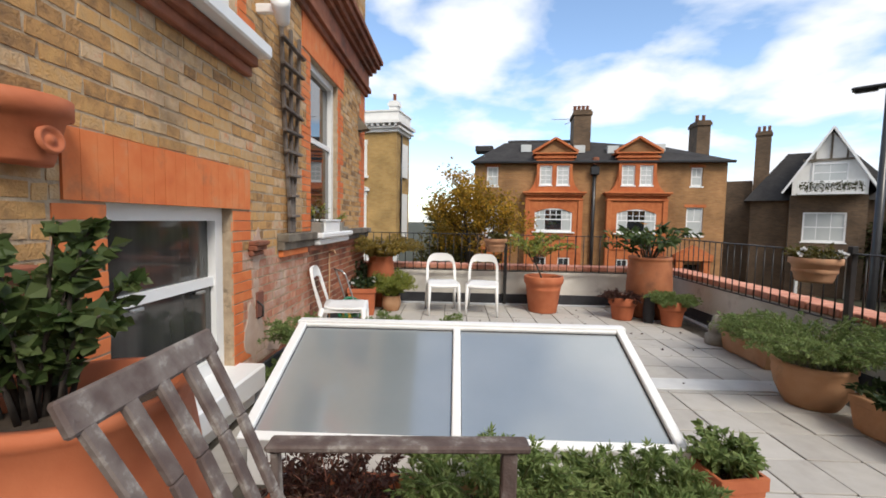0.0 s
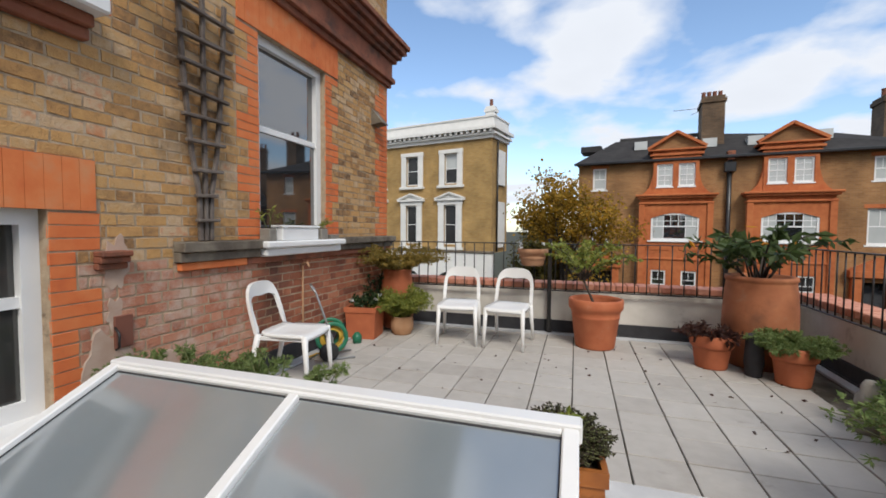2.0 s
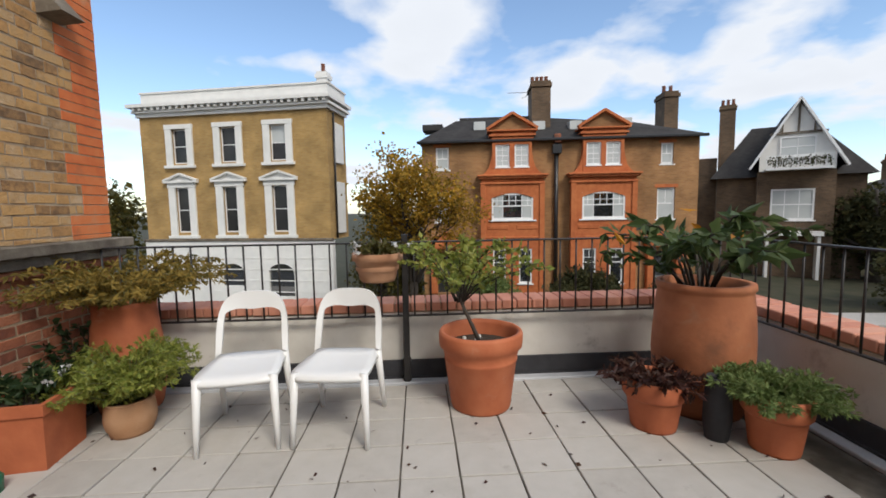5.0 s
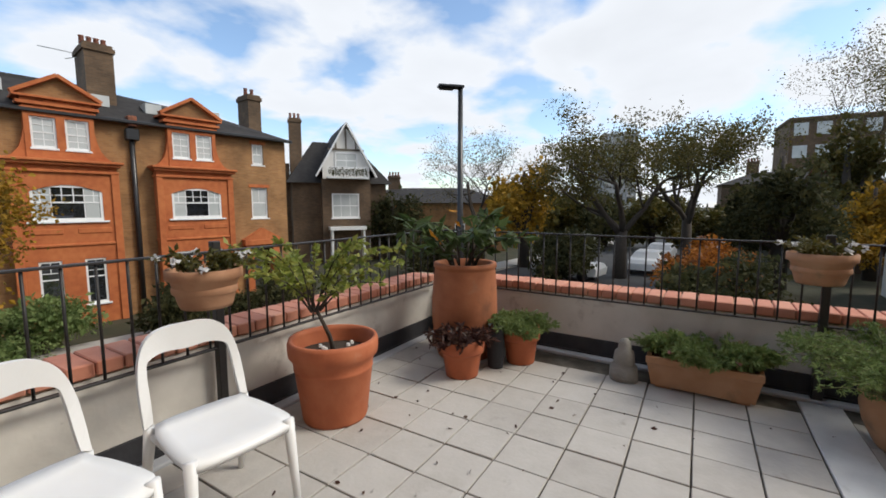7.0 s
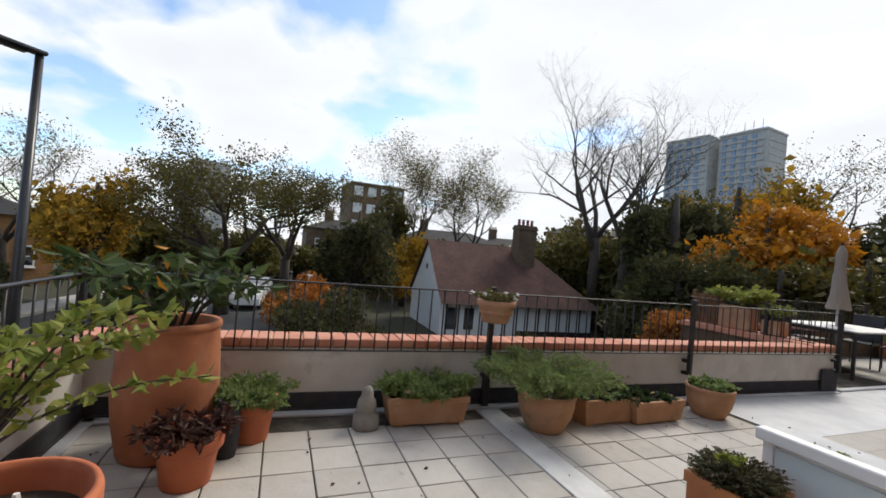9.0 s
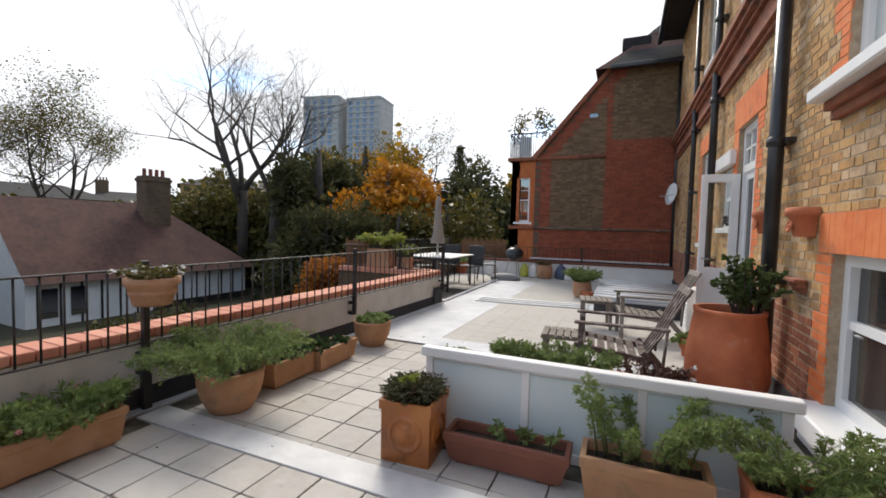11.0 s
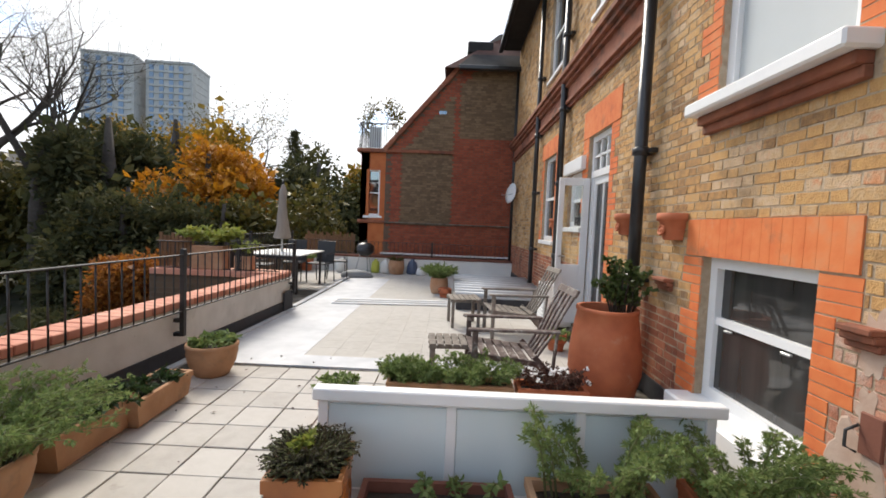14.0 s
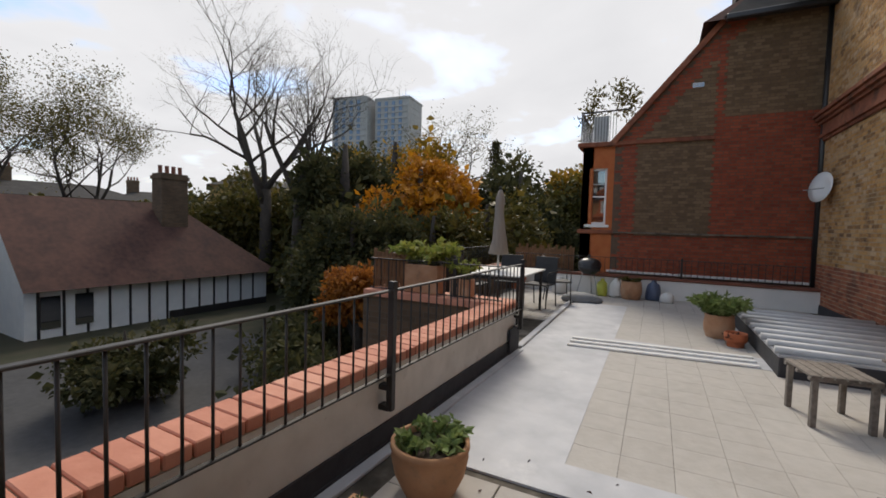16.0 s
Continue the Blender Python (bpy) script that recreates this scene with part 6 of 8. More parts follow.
railing("railing", 4.45, B_AT, (2.22,), foot=0.0)
side_posts = (3.05, 5.48, S_LEN - 0.04)
r_ = railing("railing", S_LEN - 0.05, S_AT, side_posts, foot=0.26)
part("long_post", boxes((3.02, -0.10, 0.0, 3.08, -0.05, 0.27), bevel=0.004), IRON, r_)
railing("railing", 1.85, pose(4.35, -0.80, 0), (0.6,), z0=0.61, z1=1.0, y=0.0, foot=0.59, label="black iron railing over the recess wall")
railing("railing", 5.0, pose(6.12, -1.1, 0, 0, 0, -90), (0.05, 2.5, 4.9), z0=0.61, z1=1.05, y=0.0, foot=0.59, label="black iron railing round the dining corner")
railing("railing", 5.8, pose(0.2, -6.62, 0), (2.1, 4.0), z0=0.5, z1=0.85, y=0.0, foot=0.46, label="low iron railing on the end wall")


# ---- pots ----
def pot(kind, r, h, m, label, at, name="plant_pot", cat="pot", soil=True, rim=0.03, group="", taper=0.72, seed=0):
    """Turned pots with a wall thickness; soil inside, a little under the rim."""
    ob = thing(name, label, cat, at, group)
    if kind == "classic":
        pr = [(0.0, 0.0), (r * taper * 0.97, 0.0), (r * taper, 0.015), (r * 0.86, h * 0.62), (r * 0.875, h * 0.63), (r * 0.875, h * 0.66), (r * 0.865, h * 0.67), (r * 0.92, h - 0.11), (r * 0.985, h - 0.095), (r, h - 0.06), (r, h - 0.02), (r * 0.97, h), (r * 0.90, h), (r * 0.88, h - 0.03), (r * 0.84, h - 0.10)]
    elif kind == "bellied":
        pr = [(0.0, 0.0), (r * 0.80, 0.0), (r * 0.83, 0.02), (r * 0.95, h * 0.25), (r, h * 0.45), (r * 0.99, h * 0.6), (r * 0.95, h * 0.8), (r * 0.91, h * 0.93), (r * 0.91, h * 0.945), (r * 0.95, h * 0.96), (r * 0.94, h), (r * 0.79, h), (r * 0.78, h * 0.90)]
    elif kind == "bowl":
        pr = [(0.0, 0.0), (r * 0.62, 0.0), (r * 0.68, 0.02), (r * 0.88, h * 0.4), (r * 0.97, h * 0.72), (r * 0.95, h * 0.84), (r, h * 0.90), (r * 0.99, h), (r * 0.89, h), (r * 0.87, h * 0.85)]
    else:  # tall jar, widest low and drawn in to the rim
        pr = [(0.0, 0.0), (r * 0.80, 0.0), (r * 0.84, 0.02), (r, h * 0.3), (r * 0.98, h * 0.5), (r * 0.88, h * 0.8), (r * 0.82, h * 0.95), (r * 0.85, h * 0.96), (r * 0.85, h), (r * 0.74, h), (r * 0.73, h * 0.9)]
    part("pot", turned("pot", pr, m, 36, 0.006, seed), m, ob)
    if soil:
        rs, zs = pr[-1]
        part("soil", turned("soil", [(0.0, zs + 0.012), (rs * 0.5, zs + 0.008), (rs * 1.005, zs)], SOIL, 24, 0.01), SOIL, ob)
    return ob, pr[-1][1]


def trough(x, y, rot, L, W, H, m, label, flare=1.12, band=True):
    """A long planter with sloped sides, a thick rim and soil."""
    ob = thing("planter_trough", label, "planter", pose(x, y, 0, 0, 0, rot), "long planters")
    l0, w0 = L / flare / 2, W / flare / 2
    l1, w1, t = L / 2, W / 2, 0.025
    levels = [(l0, w0, 0.02), (l1 * 0.985, w1 * 0.97, H - 0.05), (l1 * 1.01, w1 * 1.03, H - 0.045), (l1 * 1.01, w1 * 1.03, H - 0.005), (l1 * 1.0, w1 * 1.0, H), (l1 - t, w1 - t, H), (l1 - t - 0.004, w1 - t - 0.004, H - 0.05)]
    v, f = [], []
    for a, b, z in levels:
        v += [(-a, -b, z), (a, -b, z), (a, b, z), (-a, b, z)]
    for i in range(len(levels) - 1):
        for k in range(4):
            p, q = 4 * i + k, 4 * i + (k + 1) % 4
            f.append((p, q, q + 4, p + 4))
    f.append((3, 2, 1, 0))
    part("trough", mesh_of("trough", v, f, m), m, ob)
    for sx in (-0.75, 0.75):
        part("foot", boxes((sx * l0 - 0.05, -w0 * 0.8, 0.0, sx * l0 + 0.05, w0 * 0.8, 0.022)), m, ob)
    k = 4 * (len(levels) - 1)
    a, b, z = levels[-1]
    n, verts, faces, rs = 8, [], [], random.Random(int(x * 100))
    for j in range(4):
        for i in range(n):
            verts.append((-a + 2 * a * i / (n - 1), -b + 2 * b * j / 3, z - 0.005 + rs.uniform(0, 0.02)))
    for j in range(3):
        for i in range(n - 1):
            q = j * n + i
            faces.append((q, q + 1, q + n + 1, q + n))
    part("soil", mesh_of("soil", verts, faces, SOIL), SOIL, ob)
    return ob, H - 0.04


# back row
p1, zt = pot("classic", 0.265, 0.49, TERRA, "large orange terracotta pot with a rolled rim, young tree inside", pose(2.60, 6.54, 0))
v, f = [], []
stem = [(0.0, 0.0, zt), (-0.05, -0.02, zt + 0.12), (-0.13, 0.0, zt + 0.30)]
tube_geo(stem, [0.016, 0.013, 0.010], 7, v, f)
part("trunk", mesh_of("trunk", v, f, BARK, True), BARK, p1, "thin leaning stem")
shrub(p1, 101, 22, 0.52, 0.56, 0.046, 26, LEAF_LT, BARK, (-0.13, 0.0, zt + 0.28), (0.03, 0.03), 0.62, 0.35, 0.22, 0.0035, 2, label="pale yellow-green leaves")
rs = random.Random(3)
gv, gf = [], []
for i in range(14):
    a, rr = rs.random() * 6.28, 0.05 + 0.14 * rs.random()
    tube_geo([(rr * math.cos(a), rr * math.sin(a), zt), (rr * math.cos(a), rr * math.sin(a), zt + 0.024)], [0.016, 0.010], 5, gv, gf)
part("pebbles", mesh_of("pebbles", gv, gf, PLASTER), PLASTER, p1, "white shells on the soil")

# corner group
p2, zt = pot("bellied", 0.28, 0.79, JARCLAY, "big bellied terracotta jar on the terrace corner, large-leaved shrub", pose(3.95, 6.38, 0))
shrub(p2, 102, 15, 0.60, 0.60, 0.12, 12, LEAF_MID, BARK, (0, 0, zt), (0.10, 0.10), 0.45, 0.7, 0.35, 0.007, 2, label="long dark leaves with a few yellow ones")
lv, lf = [], []
for i in range(7):
    leaf_geo(lv, lf, (rs.gauss(0, 0.16), rs.gauss(0, 0.16), zt + 0.40 + rs.gauss(0, 0.06)), (rs.gauss(0, 1), rs.gauss(0, 1), rs.gauss(-0.5, 0.4)), 0.11, rs, 0.3, 0.5)
part("yellow_leaves", mesh_of("yellow_leaves", lv, lf, LEAF_OR), LEAF_OR, p2)
p3, zt = pot("classic", 0.17, 0.29, TERRA, "terracotta pot with a wiry dark red plant", pose(3.54, 6.18, 0))
shrub(p3, 103, 46, 0.20, 0.18, 0.055, 12, LEAF_RED, TERRA_DK, (0, 0, zt), (0.11, 0.11), 0.4, 0.3, 0.2, 0.003, 2)
p4, zt = pot("classic", 0.155, 0.30, TERRA, "old terracotta pot with a bushy green plant", pose(4.02, 5.90, 0))
shrub(p4, 104, 60, 0.22, 0.20, 0.042, 20, LEAF, GREENSTEM, (0, 0, zt), (0.10, 0.10), 0.6, 0.5, 0.2, 0.003, 2, lobed=True)
p5, zt = pot("jar", 0.07, 0.34, FELT, "small dark glazed vase between the pots", pose(3.80, 6.02, 0))
# small stone figure beside the trough, kept as one plain shape
fig = part("garden_statue", turned("garden_statue", [(0.0, 0.0), (0.12, 0.0), (0.125, 0.03), (0.12, 0.11), (0.085, 0.12), (0.095, 0.15), (0.085, 0.22), (0.06, 0.24), (0.055, 0.29), (0.03, 0.32), (0.0, 0.325)], GREYPOT, 18, 0.05, 4), GREYPOT, None, at=pose(4.07, 5.12, 0) @ Matrix.Diagonal((0.78, 0.78, 0.95, 1)))
tagged(fig, "small weathered grey stone garden ornament on the tiles", "statue")

# along the side parapet
t1, zt = trough(4.13, 4.64, 88, 0.66, 0.24, 0.22, TERRA_TAN, "sandy clay trough with bushy green plants and pink flowers")
shrub(t1, 105, 70, 0.20, 0.20, 0.05, 16, LEAF, GREENSTEM, (0, 0, zt), (0.27, 0.07), 0.7, 0.5, 0.2, 0.003, 2, flowers=5, fm=PINK, lobed=True)
p6, zt = pot("bowl", 0.235, 0.30, TERRA_TAN, "wide sandy clay bowl with a big feathery green bush", pose(3.85, 3.70, 0))
shrub(p6, 106, 150, 0.38, 0.48, 0.036, 26, LEAF, GREENSTEM, (0, 0, zt), (0.2, 0.2), 0.5, 0.6, 0.25, 0.003, 1, lobed=True)
t2, zt = trough(3.92, 3.06, 92, 0.60, 0.26, 0.22, TERRA_TAN, "sandy clay trough with low dark leaves")
shrub(t2, 107, 40, 0.15, 0.17, 0.06, 9, LEAF_DK, GREENSTEM, (0, 0, zt), (0.24, 0.08), 0.6, 0.5, 0.2, 0.003, 2)
t3, zt = trough(3.86, 2.56, 92, 0.60, 0.25, 0.20, TERRA_TAN, "sandy clay trough with sparse low plants")
shrub(t3, 108, 20, 0.09, 0.10, 0.05, 8, LEAF_DK, GREENSTEM, (0, 0, zt), (0.22, 0.07), 0.6, 0.5, 0.2, 0.003, 2)
p7, zt = pot("bowl", 0.215, 0.28, TERRA_TAN, "round clay bowl with a few green leaves", pose(3.85, 1.80, 0))
shrub(p7, 109, 20, 0.12, 0.13, 0.06, 9, LEAF, GREENSTEM, (0, 0, zt), (0.10, 0.10), 0.6, 0.5, 0.2, 0.003, 2)


# pots that hang on the railing
def rail_pot(at, seed, m=TERRA_OLD, lm=LEAF_OL, fl=6, label="half-round clay pot hung on the railing, white flowers"):
    ob = thing("hanging_pot", label, "pot", at, "pots on the railing")
    part("pot", turned("pot", [(0.0, 0.0), (0.11, 0.0), (0.118, 0.02), (0.145, 0.13), (0.165, 0.14), (0.165, 0.185), (0.15, 0.185), (0.14, 0.15)], m, 26, 0.01, seed), m, ob)
    part("soil", turned("soil", [(0.0, 0.155), (0.142, 0.15)], SOIL, 18), SOIL, ob)
    part("garland", turned("garland", [(0.128, 0.065), (0.140, 0.075), (0.140, 0.095), (0.136, 0.105)], m, 26, 0.03, seed), m, ob)
    shrub(ob, seed, 26, 0.13, 0.15, 0.035, 9, lm, GREENSTEM, (0, 0, 0.15), (0.09, 0.09), 0.6, 0.4, 0.2, 0.002, 2, flowers=fl, fm=FLOWER)
    part("hook", tube("hook", [(0.0, 0.13, 0.17), (0.0, 0.19, 0.20), (0.0, 0.20, 0.12)], 0.006, IRON, 6), IRON, ob)


rail_pot(pose(1.95, 6.70, 0.79), 111)
rail_pot(pose(4.13, 4.08, 0.80, 0, 0, -90), 112)

# left group near the house corner
p8, zt = pot("jar", 0.205, 0.70, TERRA, "tall terracotta jar with arching feathery plant", pose(0.34, 6.70, 0))
shrub(p8, 113, 110, 0.40, 0.56, 0.04, 22, LEAF_FE, GREENSTEM, (0, 0, zt), (0.12, 0.12), 0.35, 0.9, 0.2, 0.002, 3, label="yellowing feathery leaves")
p9, zt = pot("bellied", 0.13, 0.20, TERRA_TAN, "low clay bowl with lush green leaves", pose(0.54, 6.38, 0))
shrub(p9, 114, 100, 0.36, 0.32, 0.042, 18, LEAF_LT, GREENSTEM, (0, 0, zt), (0.08, 0.08), 0.55, 0.6, 0.15, 0.003, 2, lobed=True)


def square_pot(x, y, rot, s, h, m, label, seed, lm, hgt, spread, stems, fl=0, fm=FLOWER, leaf=0.05, flare=1.12, relief=False):
    ob = thing("square_planter", label, "planter", pose(x, y, 0, 0, 0, rot))
    a = s / 2 / flare
    b = s / 2
    lv_ = [(a, 0.0), (b * 0.97, h - 0.06), (b * 1.04, h - 0.055), (b * 1.04, h), (b * 0.9, h), (b * 0.88, h - 0.05)]
    v_, f_ = [], []
    for r, z in lv_:
        v_ += [(-r, -r, z), (r, -r, z), (r, r, z), (-r, r, z)]
    for i in range(len(lv_) - 1):
        for k in range(4):
            p, q = 4 * i + k, 4 * i + (k + 1) % 4
            f_.append((p, q, q + 4, p + 4))
    f_.append((3, 2, 1, 0))
    part("pot", mesh_of("pot", v_, f_, m), m, ob)
    part("soil", boxes((-b * 0.88, -b * 0.88, h - 0.08, b * 0.88, b * 0.88, h - 0.045)), SOIL, ob)
    if relief:
        for k in range(4):
            part("relief", mesh_of("relief", *lathe([(0.0, 0.012), (0.05, 0.012), (0.06, 0.0), (0.085, 0.0), (0.09, 0.012), (0.10, 0.010), (0.11, 0.0)], 18), m, True), m, ob, at=pose(0, 0, h * 0.48, 0, 0, 90 * k) @ pose(0, -(a + b) / 2 * 0.99, 0, 90))
    shrub(ob, seed, stems, hgt, spread, leaf, 12, lm, GREENSTEM, (0, 0, h - 0.05), (b * 0.6, b * 0.6), 0.55, 0.5, 0.2, 0.003, 2, flowers=fl, fm=fm)
    return ob


square_pot(0.20, 6.15, 8, 0.34, 0.34, TERRA, "square orange terracotta planter with white flowers", 115, LEAF_DK, 0.20, 0.14, 18, 7)
square_pot(2.35, 3.66, 4, 0.31, 0.36, GLAZED, "square glazed clay planter with medallion and heather", 116, LEAF_HE, 0.17, 0.14, 420, 0, leaf=0.015, flare=1.04, relief=True)
tv, tf = [], []
ob = thing("small_shrub", "small light green leafy seedling", "plant", pose(2.40, 3.66, 0.33))
shrub(ob, 117, 6, 0.23, 0.05, 0.04, 9, LEAF_LT, GREENSTEM, (0, 0, 0), (0.02, 0.02), 0.6, 0.2, 0.4, 0.003, 2)
t4, zt = trough(1.80, 3.58, 1, 0.70, 0.20, 0.18, TERRA_DK, "dark red clay trough, mostly bare soil")
shrub(t4, 118, 5, 0.12, 0.10, 0.05, 9, LEAF, GREENSTEM, (-0.1, 0, zt), (0.15, 0.03), 0.6, 0.5, 0.2, 0.003, 2)
t5, zt = trough(1.10, 3.62, 0, 0.58, 0.22, 0.24, TERRA_TAN, "sandy clay trough with tall lacy geranium leaves")
shrub(t5, 119, 20, 0.46, 0.24, 0.034, 18, LEAF, GREENSTEM, (0, 0, zt), (0.22, 0.06), 0.6, 0.5, 0.12, 0.004, 4, lobed=True)
t6, zt = trough(0.476, 3.64, -2, 0.42, 0.25, 0.27, TERRA, "orange clay trough with sprawling lacy geranium leaves")
shrub(t6, 120, 30, 0.34, 0.36, 0.034, 18, LEAF, GREENSTEM, (0, 0, zt), (0.15, 0.06), 0.6, 0.7, 0.12, 0.004, 4, lobed=True)

# before the low side of the skylight
t7, zt = trough(0.98, 2.28, 0, 0.52, 0.22, 0.22, TERRA, "terracotta trough with dry brown stems")
shrub(t7, 121, 70, 0.20, 0.14, 0.03, 14, LEAF_RED, TERRA_DK, (0, 0, zt), (0.20, 0.06), 0.4, 0.3, 0.2, 0.002, 2, flowers=6, fm=FLOWER)
t8, zt = trough(1.55, 2.26, 0, 0.56, 0.22, 0.22, TERRA_TAN, "sandy clay trough with lacy green geranium leaves")
shrub(t8, 122, 34, 0.26, 0.20, 0.042, 13, LEAF, GREENSTEM, (0, 0, zt), (0.22, 0.06), 0.6, 0.5, 0.2, 0.004, 3, lobed=True)
t9, zt = trough(2.02, 2.26, 0, 0.40, 0.22, 0.22, TERRA_TAN, "sandy clay trough with dense green geranium leaves")
shrub(t9, 123, 34, 0.22, 0.13, 0.042, 13, LEAF, GREENSTEM, (0, 0, zt), (0.18, 0.06), 0.6, 0.5, 0.2, 0.004, 3, lobed=True)
square_pot(2.54, 2.56, 10, 0.21, 0.20, TERRA, "small square terracotta pot with upright green plant", 124, LEAF, 0.21, 0.11, 46, 0, leaf=0.036)

# big jar by the downpipe, glossy evergreen in it
p10, zt = pot("jar", 0.30, 0.76, TERRA, "big terracotta jar by the wall, glossy evergreen shrub", pose(0.42, 1.84, 0))
shrub(p10, 125, 26, 0.58, 0.18, 0.046, 20, LEAF_MID, BARK, (-0.13, 0.0, zt), (0.09, 0.09), 0.85, 0.4, 0.2, 0.006, 2, label="dark glossy leaves")


# ---- wall pots, vent, trellis, sill pots ----
def wall_pot(y, z, r=0.15, h=0.21, m=TERRA, label="terracotta half pot fixed to the brick wall, empty"):
    ob = thing("wall_pot", label, "pot", pose(0.008, y, z), "pots on the house wall")
    v_, f_ = [], []
    pr = [(r * 0.62, 0.0), (r * 0.66, 0.015), (r * 0.86, h * 0.68), (r, h * 0.72), (r, h * 0.98), (r * 0.93, h), (r * 0.85, h), (r * 0.8, h * 0.75)]
    n = 16
    for rr, zz_ in pr:
        for i in range(n + 1):
            a = -math.pi / 2 + math.pi * i / n
            v_.append((rr * math.cos(a), rr * math.sin(a), zz_))
    for j in range(len(pr) - 1):
        for i in range(n):
            q = j * (n + 1) + i
            f_.append((q, q + 1, q + n + 2, q + n + 1))
    f_.append(tuple(range(n + 1))[::-1])
    part("pot", mesh_of("pot", v_, f_, m, True), m, ob)
    part("soil", boxes((0.0, -r * 0.75, h * 0.7, r * 0.6, r * 0.75, h * 0.78)), SOIL, ob)
    part("medallion", mesh_of("medallion", *lathe([(0.0, 0.012), (0.012, 0.012), (0.016, 0.004), (0.03, 0.004), (0.034, 0.012), (0.042, 0.012), (0.046, 0.0)], 16), m, True), m, ob, at=pose(r * 0.80, 0.0, h * 0.36, 0, 80))


wall_pot(2.08, 1.36)
wall_pot(1.20, 1.38)
wall_pot(-0.34, 1.47, 0.10, 0.13, FELT, "small black half pot fixed to the brick wall")
wall_pot(-1.72, 1.42, 0.12, 0.17)

vent = thing("wall_vent", "dark metal cowl over a wall vent", "vent", pose(0.0, 6.76, 2.44))
v = [(0.0, -0.09, 0.20), (0.0, 0.09, 0.20), (0.0, 0.09, 0.0), (0.0, -0.09, 0.0), (0.15, -0.09, 0.02), (0.15, 0.09, 0.02)]
part("cowl", mesh_of("cowl", v, [(0, 4, 5, 1), (0, 3, 4), (1, 5, 2), (3, 2, 5, 4)], STONE), STONE, vent)

tr = thing("trellis", "fan-shaped weathered wooden trellis fixed to the wall", "trellis", pose(0.03, 4.24, 1.09))
for k in range(3):
    o = (k - 1) * 1.6
    bmx = bmesh.new()
    pts = [(0.0, o * 0.026, 0.0), (0.0, o * 0.03, 0.30), (0.0, o * 0.062, 0.58), (0.0, o * 0.095, 1.1), (0.0, o * 0.115, 1.62)]
    for a, b in zip(pts, pts[1:]):
        beam(bmx, a, b, 0.030, 0.026, 0.004, up=(1, 0, 0))
    part("upright", bmx, TRELLIS, tr)
for z, w in ((0.13, 0.08), (0.30, 0.095), (0.46, 0.12), (0.64, 0.15), (0.80, 0.17), (0.96, 0.19), (1.13, 0.20), (1.30, 0.21), (1.48, 0.22)):
    rr_ = random.Random(int(z * 100))
    bmx = bmesh.new()
    beam(bmx, (0.022, -w + rr_.uniform(-0.02, 0.02), z + rr_.uniform(-0.012, 0.012)), (0.022, w + rr_.uniform(-0.02, 0.02), z + rr_.uniform(-0.012, 0.012)), 0.022, 0.038, 0.004, up=(1, 0, 0))
    part("rung", bmx, TRELLIS, tr)

for y, r in ((4.80, 0.045), (5.52, 0.055)):
    ob = thing("sill_pot", "small grey pot with thin green plant on the window sill", "pot", pose(0.06, y, 1.075), "pots on the sill")
    part("pot", boxes((-0.05, -r, 0.0, 0.05, r, 0.10), bevel=0.008), GREYPOT, ob)
    part("soil", boxes((-0.042, -r + 0.008, 0.098, 0.042, r - 0.008, 0.104)), SOIL, ob)
    shrub(ob, int(y * 10), 7, 0.22 if y < 5 else 0.10, 0.09, 0.04, 8, LEAF_LT, GREENSTEM, (0, 0, 0.10), (0.02, 0.03), 0.35, 0.4, 0.3, 0.002, 1)
wt = thing("sill_planter", "white plastic trough standing on the window sill", "planter", pose(0.05, 5.17, 1.077))
part("trough", boxes((-0.055, -0.25, 0.0, 0.055, 0.25, 0.105), (-0.065, -0.26, 0.105, 0.065, 0.26, 0.125), bevel=0.005), WHITE, wt)
part("soil", boxes((-0.045, -0.235, 0.125, 0.045, 0.235, 0.129)), SOIL, wt)
bx = thing("magazine_stack", "short stack of folded papers on the sill", "papers", pose(0.06, 5.68, 1.077))
for i in range(3):
    part("paper", boxes((-0.06, -0.07, 0.014 * i, 0.06, 0.07, 0.014 * i + 0.012), bevel=0.002), GREYPOT, bx)
br = thing("iron_hook", "rusty red iron plate and hook on the wall", "hook", pose(0.012, 3.70, 0.60))
part("plate", boxes((-0.012, -0.05, -0.09, 0.006, 0.05, 0.09), bevel=0.004), TERRA_DK, br)
part("hook", tube("hook", [(0.006, -0.05, 0.03), (0.05, -0.06, 0.0), (0.05, -0.06, -0.07), (0.01, -0.05, -0.09)], 0.007, IRON, 6), IRON, br)
fl = thing("floodlight", "white tilted floodlight high on the brick wall", "lamp", pose(0.05, 3.72, 2.62))
part("bracket", boxes((-0.05, -0.02, -0.03, 0.08, 0.02, 0.03), bevel=0.005), WHITE, fl)
part("body", turned("body", [(0.0, -0.10), (0.045, -0.10), (0.05, -0.05), (0.065, 0.06), (0.06, 0.08), (0.0, 0.075)], WHITE, 18), WHITE, fl, at=pose(0.12, 0.0, 0.0, 60, 30))

